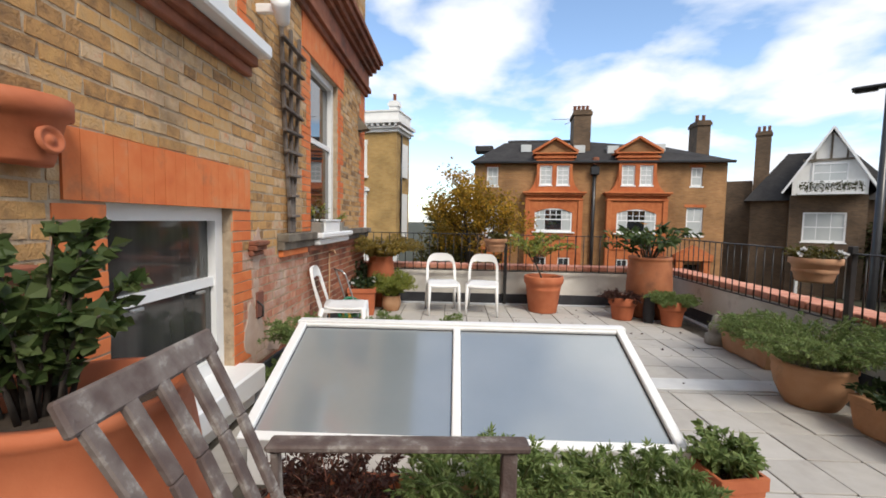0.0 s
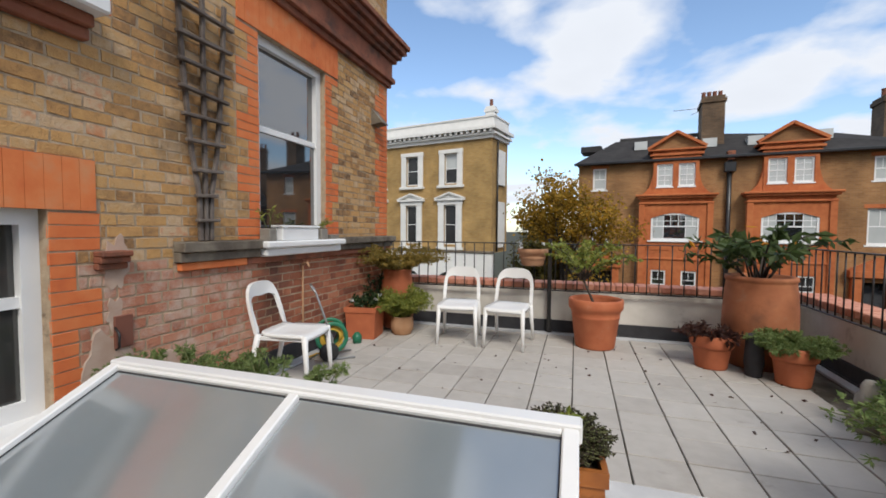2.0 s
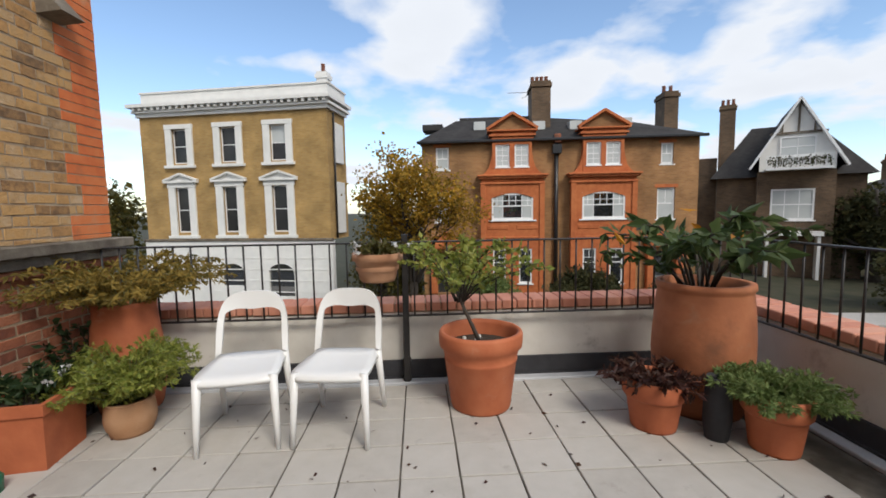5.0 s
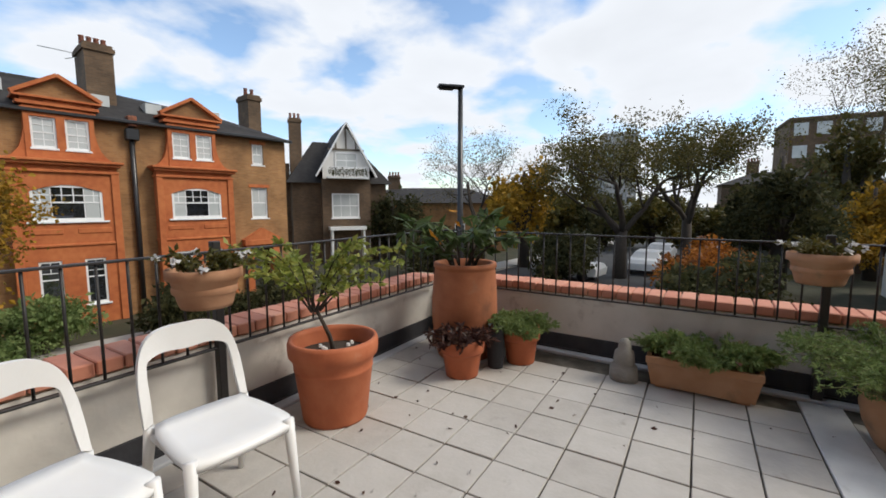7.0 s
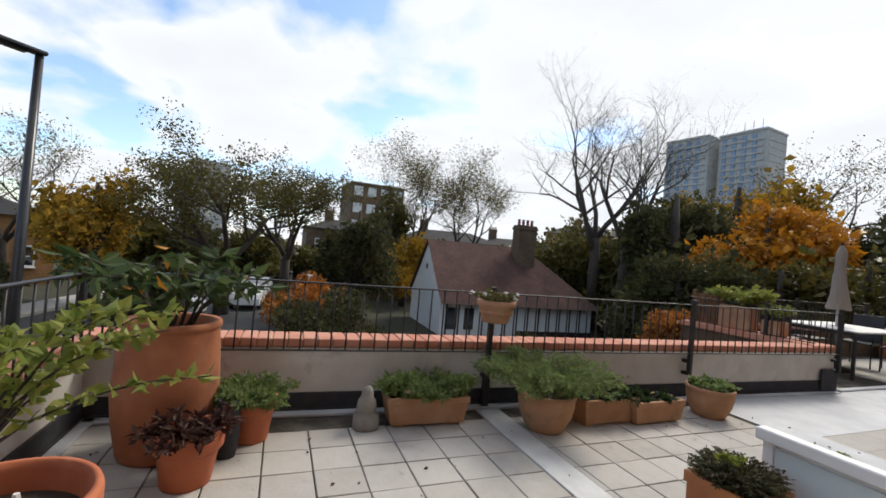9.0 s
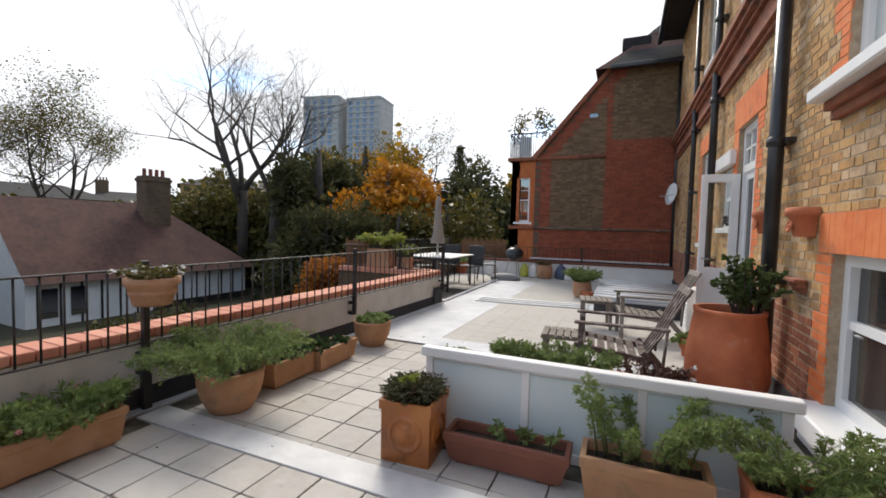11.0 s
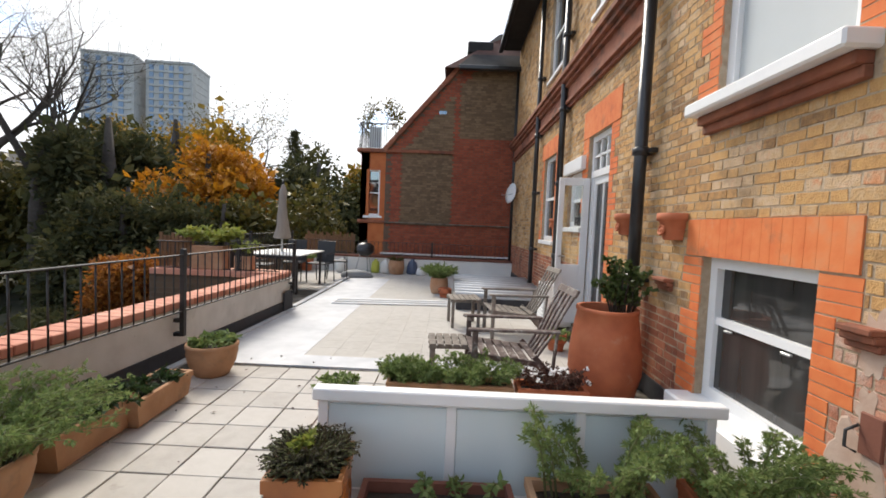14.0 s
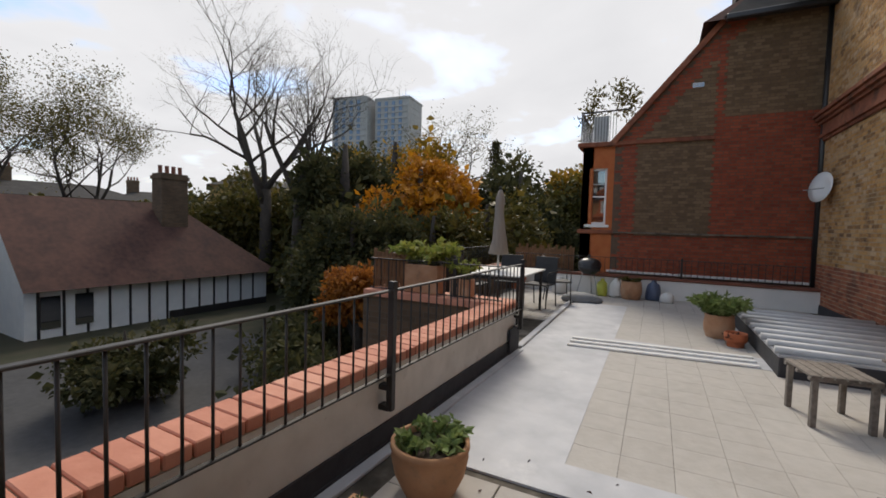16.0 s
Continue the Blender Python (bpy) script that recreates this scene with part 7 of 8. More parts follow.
# ---- skylight ----
sl = thing("skylight", "white framed sloping skylight with two frosted panes", "skylight", pose(0, 0, 0))
X0, X1, YL, YH, ZL, ZH = 0.42, 2.42, 2.60, 3.40, 0.20, 0.55
v = [(X0 + 0.03, YL + 0.03, -0.01), (X1 - 0.03, YL + 0.03, -0.01), (X1 - 0.03, YH - 0.03, -0.01), (X0 + 0.03, YH - 0.03, -0.01), (X0 + 0.03, YL + 0.03, ZL - 0.03), (X1 - 0.03, YL + 0.03, ZL - 0.03), (X1 - 0.03, YH - 0.03, ZH - 0.03), (X0 + 0.03, YH - 0.03, ZH - 0.03)]
part("upstand", mesh_of("upstand", v, [(0, 1, 5, 4), (1, 2, 6, 5), (2, 3, 7, 6), (3, 0, 4, 7)], WHITE), WHITE, sl)
slope = math.hypot(YH - YL, ZH - ZL)
tilt = pose(0, YL, ZL, math.degrees(math.atan2(ZH - ZL, YH - YL)))
mid = (X0 + X1) / 2 - 0.02
fr = part("frame", boxes((X0, 0, -0.03, X0 + 0.05, slope, 0.035), (X1 - 0.05, 0, -0.03, X1, slope, 0.035), (X0 + 0.05, 0, -0.03, X1 - 0.05, 0.05, 0.03), (X0 + 0.05, slope - 0.05, -0.03, X1 - 0.05, slope, 0.03), (mid - 0.022, 0.05, -0.02, mid + 0.022, slope - 0.05, 0.032), bevel=0.005), WHITE, sl, at=tilt)
part("pane", boxes((X0 + 0.055, 0.055, -0.01, mid - 0.026, slope - 0.055, 0.008)), FROST, sl, at=tilt)
part("pane", boxes((mid + 0.026, 0.055, -0.01, X1 - 0.055, slope - 0.055, 0.008)), FROST, sl, at=tilt)
part("seal", boxes((X0 + 0.05, 0.05, -0.02, X1 - 0.05, 0.056, 0.012), (X0 + 0.05, slope - 0.056, -0.02, X1 - 0.05, slope - 0.05, 0.012), (X0 + 0.05, 0.056, -0.02, X0 + 0.055, slope - 0.056, 0.012), (X1 - 0.055, 0.056, -0.02, X1 - 0.05, slope - 0.056, 0.012)), FELT, sl, "thin black glazing seal", at=tilt)
part("cap", boxes((X0 - 0.01, YH - 0.045, ZH - 0.03, X1 + 0.01, YH + 0.03, ZH + 0.03), bevel=0.006), WHITE, sl)
for i in range(3):
    a = X0 + 0.07 + i * (X1 - X0 - 0.08) / 3
    part("front_panel", boxes((a, YH - 0.03, 0.06, a + (X1 - X0 - 0.08) / 3 - 0.05, YH - 0.018, ZH - 0.06), bevel=0.003), FACEP, sl, "pale blue-white panel")
part("front_frame", boxes((X0 + 0.02, YH - 0.03, 0.0, X1 - 0.02, YH - 0.008, 0.06), *[(X0 + 0.02 + i * (X1 - X0 - 0.08) / 3, YH - 0.03, 0.06, X0 + 0.07 + i * (X1 - X0 - 0.08) / 3, YH - 0.008, ZH - 0.03) for i in range(4)], bevel=0.003), WHITE, sl)


# ---- white stacking chairs ----
def white_chair():
    ob = thing("chair", "white moulded plastic chair with an open rounded back", "chair", pose(1.22, 6.42, 0), "white plastic chairs")
    # seat: rounded square shell, slightly dished
    nx, ny = 9, 9
    v_, f_ = [], []
    for j in range(ny):
        for i in range(nx):
            s, t = -1 + 2 * i / (nx - 1), -1 + 2 * j / (ny - 1)
            k = 1 - 0.10 * (abs(s) ** 3) * (abs(t) ** 3)
            x = 0.205 * s * k * (1.0 + 0.06 * -t)
            y = -0.02 + 0.20 * t * k
            z = 0.405 - 0.014 * (1 - s * s) * (1 - t * t) - (0.02 if t < -0.9 else 0.0) + (0.012 if t > 0.9 else 0)
            v_.append((x, y, z))
    top = len(v_)
    v_ += [(x, y, z - 0.024) for x, y, z in v_]
    for j in range(ny - 1):
        for i in range(nx - 1):
            q = j * nx + i
            f_ += [(q, q + 1, q + nx + 1, q + nx), (top + q, top + q + nx, top + q + nx + 1, top + q + 1)]
    edge = [i for i in range(nx)] + [j * nx + nx - 1 for j in range(1, ny)] + [(ny - 1) * nx + i for i in range(nx - 2, -1, -1)] + [j * nx for j in range(ny - 2, 0, -1)]
    for a, b in zip(edge, edge[1:] + edge[:1]):
        f_.append((a, a + top, b + top, b))
    part("seat", mesh_of("seat", v_, f_, PLASTIC, True), PLASTIC, ob)
    # back: a bent hoop of flat section, broad at the crown
    v_, f_ = [], []
    hoop = []
    n = 40
    for i in range(n + 1):
        t = i / n
        a = math.pi * t
        x = -0.205 * math.cos(a)
        c = math.sin(a)
        x = math.copysign(abs(x / 0.205) ** 0.55 * 0.205, x)
        z = 0.40 + 0.365 * c ** 0.55
        y = 0.19 + 0.10 * (z - 0.40) / 0.365
        hoop.append((x, y, z, 0.036 + 0.075 * max(0, c - 0.55) / 0.45))
    for k, (x, y, z, w) in enumerate(hoop):
        cx, cz = 0.0, 0.50
        d = Vector((cx - x, 0, cz - z))
        d.normalize()
        for (o, th) in ((0.0, -0.013), (w, -0.010), (w, 0.010), (0.0, 0.013)):
            v_.append((x + d.x * o, y + th - (0.02 * o), z + d.z * o))
    for k in range(n):
        for q in range(4):
            a, b = 4 * k + q, 4 * k + (q + 1) % 4
            f_.append((a, b, b + 4, a + 4))
    f_ += [(0, 1, 2, 3), (4 * n + 3, 4 * n + 2, 4 * n + 1, 4 * n)]
    part("backrest", mesh_of("backrest", v_, f_, PLASTIC), PLASTIC, ob)
    for sx in (-1, 1):
        for front in (0, 1):
            top_ = (sx * 0.185, -0.185 if front else 0.18, 0.40)
            foot = (sx * 0.20, -0.215 if front else 0.27, 0.0)
            v_, f_ = [], []
            tube_geo([top_, ((top_[0] + foot[0]) / 2, (top_[1] + foot[1]) / 2, 0.2), foot], [0.024, 0.019, 0.014], 8, v_, f_)
            part("leg", mesh_of("leg", v_, f_, PLASTIC, True), PLASTIC, ob)
    part("apron", boxes((-0.18, -0.205, 0.355, 0.18, -0.19, 0.385), (-0.192, -0.19, 0.355, -0.178, 0.18, 0.385), (0.178, -0.19, 0.355, 0.192, 0.18, 0.385), bevel=0.004), PLASTIC, ob)
    return ob


ch = white_chair()
ch.matrix_basis = pose(1.23, 6.30, 0, 0, 0, 8)
copy_thing(ch, pose(1.755, 6.30, 0, 0, 0, -6))
copy_thing(ch, pose(0.34, 4.74, 0, 0, 0, 98))

# ---- hose reel ----
hr = thing("hose_reel", "green and yellow garden hose reel on tube frame", "hose reel", pose(0.27, 5.36, 0, 0, 0, 38))
for s in (-1, 1):
    part("flange", mesh_of("flange", *lathe([(0.112, -0.008), (0.138, -0.008), (0.145, 0.0), (0.138, 0.008), (0.112, 0.008), (0.108, 0.0), (0.112, -0.008)], 26), GREENP, True), GREENP, hr, at=pose(0.0, s * 0.10, 0.20, 90))
part("drum", mesh_of("drum", *lathe([(0.06, -0.1), (0.06, 0.1)], 20), GREENP, True), GREENP, hr, at=pose(0, 0, 0.20, 90))
pts = []
for i in range(240):
    a = i * 0.42
    r = 0.074 + 0.0135 * (i // 80)
    pts.append((r * math.cos(a), -0.085 + 0.17 * abs(((i / 80.0) % 2) - 1), 0.20 + r * math.sin(a)))
pts += [(0.09, 0.02, 0.16), (0.12, 0.06, 0.05), (0.05, 0.12, 0.012), (-0.12, 0.10, 0.012), (-0.20, -0.02, 0.02)]
part("hose", tube("hose", pts, 0.0085, YHOSE, 6), YHOSE, hr, "yellow hose")
for s in (-1, 1):
    part("frame_tube", tube("frame_tube", [(0.20, s * 0.12, 0.012), (0.02, s * 0.125, 0.012), (0.0, s * 0.125, 0.20), (-0.14, s * 0.12, 0.62), (-0.17, s * 0.10, 0.66)], 0.009, METALG, 8), METALG, hr)
part("handle", tube("handle", [(-0.17, -0.10, 0.66), (-0.17, 0.10, 0.66)], 0.011, METALG, 8), METALG, hr)
for s in (-1, 1):
    part("wheel", mesh_of("wheel", *lathe([(0.0, -0.012), (0.075, -0.012), (0.085, 0.0), (0.075, 0.012), (0.0, 0.012)], 20), BLACKP, True), BLACKP, hr, at=pose(-0.03, s * 0.15, 0.085, 90))
tap = thing("garden_tap", "copper tap pipe against the brick wall", "tap", pose(0.02, 5.28, 0.15))
part("pipe", tube("pipe", [(0.01, 0.0, -0.15), (0.01, 0.0, 0.70)], 0.009, TERRA_TAN, 8), TERRA_TAN, tap)
part("spout", tube("spout", [(0.01, 0.0, 0.70), (0.06, 0.0, 0.72), (0.08, 0.0, 0.68)], 0.012, TERRA_TAN, 8), TERRA_TAN, tap)
wc = thing("watering_nozzle", "small green plastic hose nozzle on the floor", "nozzle", pose(0.26, 5.86, 0.05))
part("body", turned("body", [(0.0, -0.05), (0.045, -0.05), (0.05, 0.02), (0.02, 0.06), (0.0, 0.06)], GREENP, 14), GREENP, wc)


# ---- slatted wooden armchairs, stools ----
def armchair(at, label, m=GREYWOOD):
    """Faces local +x. Fan back of five slats under a broad top rail; slatted seat; flat arms on posts."""
    ob = thing("garden_armchair", label, "chair", at, "slatted garden armchairs")
    b0, b1, ht = Vector((-0.18, 0, 0.30)), Vector((-0.46, 0, 0.87)), 0.24
    bmx = bmesh.new()
    beam(bmx, (b1.x, -ht, b1.z), (b1.x, ht, b1.z), 0.022, 0.07, 0.006, up=(-0.42, 0, 0.9))
    part("top_rail", bmx, m, ob)
    for k in range(5):
        y = (k - 2) * 0.102
        bmx = bmesh.new()
        pts = [(b0.x + 0.02, y * 0.80, b0.z), (-0.27, y * 0.86, 0.48), (-0.36, y * 0.93, 0.68), (b1.x + 0.01, y, b1.z - 0.02)]
        for a, b in zip(pts, pts[1:]):
            beam(bmx, a, b, 0.040 if 0 < k < 4 else 0.034, 0.018, 0.004, up=(1, 0, 0.4))
        part("back_slat", bmx, m, ob)
    for k in range(7):
        x = -0.16 + k * 0.085
        z = 0.29 + 0.02 * k / 2 + (0.02 if k < 1 else 0)
        part("seat_slat", boxes((x, -0.25, z, x + 0.062, 0.25, z + 0.018), bevel=0.004), m, ob)
    for s in (-1, 1):
        y = s * 0.27
        bmx = bmesh.new()
        beam(bmx, (-0.20, y * 0.95, 0.27), (0.44, y * 0.95, 0.345), 0.022, 0.05, 0.004)
        part("seat_rail", bmx, m, ob)
        part("arm", boxes((-0.32, y - 0.035, 0.545, 0.44, y + 0.035, 0.567), bevel=0.006), m, ob)
        part("front_leg", boxes((0.36, y - 0.02, 0.0, 0.405, y + 0.02, 0.546), bevel=0.004), m, ob)
        bmx = bmesh.new()
        beam(bmx, (-0.12, y * 0.93, 0.34), (-0.42, y * 0.93, 0.0), 0.022, 0.05, 0.004)
        part("rear_leg", bmx, m, ob)
        bmx = bmesh.new()
        beam(bmx, (-0.30, y, 0.545), (-0.28, y * 0.95, 0.24), 0.02, 0.04, 0.004)
        part("arm_post", bmx, m, ob)
    return ob


armchair(pose(1.18, 1.72, 0, 0, 0, 3), "weathered slatted wooden armchair with peeling dark paint", DARKWOOD)
armchair(pose(0.86, -0.10, 0, 0, 0, 6), "silvered slatted wooden armchair facing the deck")


def stool(at, L=0.42, W=0.38, h=0.36, m=GREYWOOD, label="silvered slatted wooden footstool"):
    ob = thing("footstool", label, "stool", at, "wooden footstools")
    n = 6
    for k in range(n):
        part("slat", boxes((-L / 2 + k * L / n + 0.006, -W / 2, h - 0.02, -L / 2 + (k + 1) * L / n - 0.006, W / 2, h), bevel=0.003), m, ob)
    for k in range(3):
        y = -W / 2 + 0.03 + k * (W - 0.06) / 2
        part("cross_bar", boxes((-L / 2, y - 0.02, h - 0.045, L / 2, y + 0.02, h - 0.021), bevel=0.003), m, ob)
    for sx in (-1, 1):
        for sy in (-1, 1):
            part("leg", boxes((sx * (L / 2 - 0.04) - 0.02, sy * (W / 2 - 0.03) - 0.02, 0, sx * (L / 2 - 0.04) + 0.02, sy * (W / 2 - 0.03) + 0.02, h - 0.04), bevel=0.004), m, ob)
    return ob


stool(pose(1.74, 1.60, 0, 0, 0, 4))
stool(pose(1.56, -0.50, 0, 0, 0, 8), 0.44, 0.46, 0.40)

# low stack of corrugated sheets with dark cover beside the wall
cs = thing("roof_light_cover", "low corrugated roof light with grey ribs on a dark kerb", "roof light", pose(0.85, -2.93, 0))
part("kerb", boxes((-0.8, -1.38, -0.01, 0.8, 1.38, 0.20), bevel=0.01), FELT, cs)
for k in range(9):
    y = -1.28 + k * 0.32
    part("rib", tube("rib", [(-0.82, y, 0.235), (0.82, y, 0.255)], 0.045, CORRUG, 8), CORRUG, cs)
part("sheet", boxes((-0.80, -1.36, 0.20, 0.80, 1.36, 0.225)), CORRUG, cs)
# far clutter
fp, zt = pot("bellied", 0.19, 0.32, TERRA_OLD, "old clay pot with bright green grassy bush", pose(1.98, -3.2, 0))
shrub(fp, 131, 90, 0.34, 0.30, 0.08, 12, LEAF, GREENSTEM, (0, 0, zt), (0.1, 0.1), 0.3, 0.4, 0.2, 0.003, 3)
fp, zt = pot("classic", 0.13, 0.18, TERRA, "small clay pot beside the bush", pose(1.85, -2.72, 0))
shrub(fp, 133, 14, 0.08, 0.10, 0.05, 7, LEAF_RED, GREENSTEM, (0, 0, zt), (0.06, 0.06), 0.5, 0.4, 0.2, 0.003, 2)
fp, zt = pot("bellied", 0.22, 0.38, TERRA_OLD, "round old clay pot at the deck's end", pose(3.25, -6.15, 0))
shrub(fp, 132, 20, 0.14, 0.16, 0.06, 8, LEAF_OL, GREENSTEM, (0, 0, zt), (0.1, 0.1), 0.5, 0.4, 0.2, 0.003, 2)


def sack(x, y, r, h, m, label, seed):
    ob = thing("sack", label, "sack", pose(x, y, 0), "sacks at the deck's end")
    part("bag", turned("bag", [(0.0, 0.0), (r * 0.9, 0.0), (r, h * 0.15), (r * 0.95, h * 0.5), (r * 0.8, h * 0.8), (r * 0.35, h * 0.95), (r * 0.3, h), (0.0, h * 0.97)], m, 18, 0.09, seed), m, ob)
    part("neck", turned("neck", [(r * 0.34, h * 0.93), (r * 0.28, h * 0.95), (r * 0.36, h * 1.05), (r * 0.1, h * 1.04)], m, 14, 0.15, seed), m, ob)


sack(3.85, -6.25, 0.12, 0.36, YELLOWBAG, "yellow-green plastic sack of compost", 1)
sack(3.56, -6.22, 0.14, 0.38, WHITEBAG, "pale plastic sack standing upright", 2)
sack(2.82, -6.25, 0.15, 0.40, BLUEBAG, "blue and white plastic sack", 3)
sack(2.55, -6.10, 0.14, 0.20, WHITEBAG, "slumped pale plastic sack", 4)
sack(4.75, -6.05, 0.17, 0.36, WHITEBAG, "white plastic bin bag", 5)
gl = part("folded_cover", turned("folded_cover", [(0.0, 0.0), (0.34, 0.0), (0.36, 0.05), (0.30, 0.12), (0.18, 0.17), (0.0, 0.18)], GREYSH, 20, 0.14, 6), GREYSH, None, at=pose(4.15, -5.15, 0) @ Matrix.Diagonal((1.1, 0.75, 1, 1)))
tagged(gl, "crumpled grey cover lying on the deck", "cover")
bq = thing("kettle_barbecue", "black kettle barbecue on a three-legged stand", "barbecue", pose(4.12, -6.1, 0))
part("bowl", turned("bowl", [(0.0, 0.46), (0.12, 0.48), (0.22, 0.56), (0.25, 0.66), (0.235, 0.66), (0.2, 0.57)], CAST, 24), CAST, bq)
part("lid", turned("lid", [(0.255, 0.665), (0.24, 0.74), (0.17, 0.81), (0.06, 0.84), (0.0, 0.845)], CAST, 24), CAST, bq)
part("lid_handle", tube("lid_handle", [(-0.05, 0, 0.84), (-0.04, 0, 0.88), (0.04, 0, 0.88), (0.05, 0, 0.84)], 0.009, BLACKP, 6), BLACKP, bq)
for k in range(3):
    a = 2.1 * k + 0.4
    part("leg", tube("leg", [(0.14 * math.cos(a), 0.14 * math.sin(a), 0.52), (0.27 * math.cos(a), 0.27 * math.sin(a), 0.0)], 0.011, METALG, 6), METALG, bq)

# dining corner
tb = thing("dining_table", "dark metal dining table with a pale glass top", "table", pose(5.10, -3.0, 0))
part("tabletop", boxes((-0.55, -0.75, 0.71, 0.55, 0.75, 0.735), bevel=0.008), WHITEBAG, tb)
for sx in (-0.48, 0.48):
    for sy in (-0.7, 0.7):
        part("leg", boxes((sx - 0.02, sy - 0.02, 0.0, sx + 0.02, sy + 0.02, 0.71), bevel=0.003), IRON, tb)
part("apron", boxes((-0.5, -0.74, 0.66, 0.5, -0.71, 0.71), (-0.5, 0.71, 0.66, 0.5, 0.74, 0.71)), IRON, tb)


def dining_chair(at):
    ob = thing("dining_chair", "black woven metal-framed garden dining chair", "chair", at, "chairs round the dining table")
    part("seat", boxes((-0.23, -0.23, 0.41, 0.23, 0.23, 0.44), bevel=0.01), BLACKP, ob)
    bmx = bmesh.new()
    beam(bmx, (0, 0.22, 0.44), (0, 0.31, 0.92), 0.44, 0.02, 0.006, up=(0, 1, 0))
    part("backrest", bmx, BLACKP, ob)
    for sx in (-0.22, 0.22):
        for sy, ty in ((-0.2, -0.21), (0.21, 0.26)):
            part("leg", tube("leg", [(sx, sy, 0.43), (sx, ty, 0.0)], 0.012, IRON, 6), IRON, ob)
        part("arm", tube("arm", [(sx * 1.05, -0.2, 0.44), (sx * 1.05, -0.2, 0.64), (sx * 1.05, 0.26, 0.66)], 0.012, IRON, 6), IRON, ob)
    return ob


dc = dining_chair(pose(4.72, -4.05, 0, 0, 0, 170))
for x, y, r in ((4.52, -4.75, -70), (5.35, -1.95, 0), (5.75, -2.6, -90), (5.75, -3.3, -85), (5.35, -4.1, 185)):
    copy_thing(dc, pose(x, y, 0, 0, 0, r + 0))
um = thing("parasol", "closed taupe parasol on a pole beside the table", "parasol", pose(5.18, -2.98, 0))
part("pole", tube("pole", [(0, 0, 0.0), (0, 0, 2.12)], 0.02, METALG, 10), METALG, um)
part("canopy", turned("canopy", [(0.15, 1.0), (0.165, 1.02), (0.12, 1.25), (0.09, 1.5), (0.07, 1.75), (0.075, 1.94), (0.03, 2.07), (0.0, 2.09)], CANVAS, 24, 0.12, 8), CANVAS, um, "folded canvas")
part("base", turned("base", [(0.0, 0.0), (0.24, 0.0), (0.24, 0.05), (0.05, 0.08), (0.04, 0.25), (0.0, 0.25)], IRON, 20), IRON, um)
part("finial", turned("finial", [(0.02, 2.08), (0.03, 2.11), (0.0, 2.15)], IRON, 10), IRON, um)
# planter on the recess wall
wp = thing("wall_planter", "square clay planter on the recess wall with pale leafy bush", "planter", pose(5.42, -0.9, 0.59))
part("pot", boxes((-0.24, -0.12, 0.0, 0.24, 0.12, 0.36), bevel=0.015), TERRA_OLD, wp)
part("soil", boxes((-0.22, -0.10, 0.355, 0.22, 0.10, 0.364)), SOIL, wp)
shrub(wp, 141, 46, 0.36, 0.36, 0.075, 12, LEAF_LT, GREENSTEM, (0, 0, 0.36), (0.2, 0.08), 0.55, 0.5, 0.2, 0.004, 2)
wp = thing("wall_planter", "clay planter with white-edged foliage by the dining corner", "planter", pose(4.9, -0.9, 0.59))
part("pot", boxes((-0.13, -0.1, 0.0, 0.13, 0.1, 0.22), bevel=0.015), TERRA_OLD, wp)
part("soil", boxes((-0.11, -0.08, 0.215, 0.11, 0.08, 0.226)), SOIL, wp)
shrub(wp, 142, 24, 0.26, 0.18, 0.06, 10, LEAF_LT, GREENSTEM, (0, 0, 0.22), (0.1, 0.06), 0.5, 0.5, 0.2, 0.003, 2)
tp, zt = pot("classic", 0.2, 0.34, TERRA, "terracotta pot in the far dining corner", pose(5.75, -6.1, 0))
shrub(tp, 143, 30, 0.3, 0.26, 0.07, 10, LEAF, GREENSTEM, (0, 0, zt), (0.1, 0.1), 0.4, 0.4, 0.2, 0.003, 2)
# bamboo fence behind the dining corner
fe = thing("fence", "brown reed fence panel behind the dining corner", "fence", pose(4.6, -6.95, 0))
for i in range(22):
    part("slat", boxes((i * 0.068, 0, 0.3, i * 0.068 + 0.055, 0.02, 1.02 + 0.06 * math.sin(i * 2.3)), bevel=0.004), FENCE, fe)
part("batten", boxes((0, 0.02, 0.5, 1.5, 0.04, 0.54), (0, 0.02, 0.85, 1.5, 0.04, 0.89)), FENCE, fe)
fe = thing("fence", "brown slatted fence panel on the recess wall", "fence", pose(5.74, -1.00, 0.59))
for i in range(9):
    part("slat", boxes((i * 0.062, 0, 0.0, i * 0.062 + 0.05, 0.018, 0.50 + 0.03 * math.sin(i * 1.7)), bevel=0.003), FENCE, fe)
part("batten", boxes((0, 0.018, 0.10, 0.55, 0.036, 0.14), bevel=0.003), FENCE, fe)
part("batten", boxes((0, 0.018, 0.38, 0.55, 0.036, 0.42), bevel=0.003), FENCE, fe)
# satellite dish and boxes on the neighbour's flank
sdish = thing("satellite_dish", "white satellite dish on a wall arm", "satellite dish", pose(0.10, -6.35, 2.35))
part("dish", mesh_of("dish", *lathe([(0.0, 0.0), (0.15, 0.02), (0.28, 0.07), (0.285, 0.08), (0.15, 0.03), (0.0, 0.01)], 24), WHITE, True), WHITE, sdish, at=pose(0, 0, 0, 0, 80, 20))
part("arm", tube("arm", [(0, 0, 0), (0.32, 0.05, -0.05)], 0.01, METALG, 6), METALG, sdish)
part("bracket", tube("bracket", [(-0.02, 0, 0), (-0.08, -0.2, -0.1), (-0.08, -0.62, -0.1)], 0.018, IRON, 6), IRON, sdish)
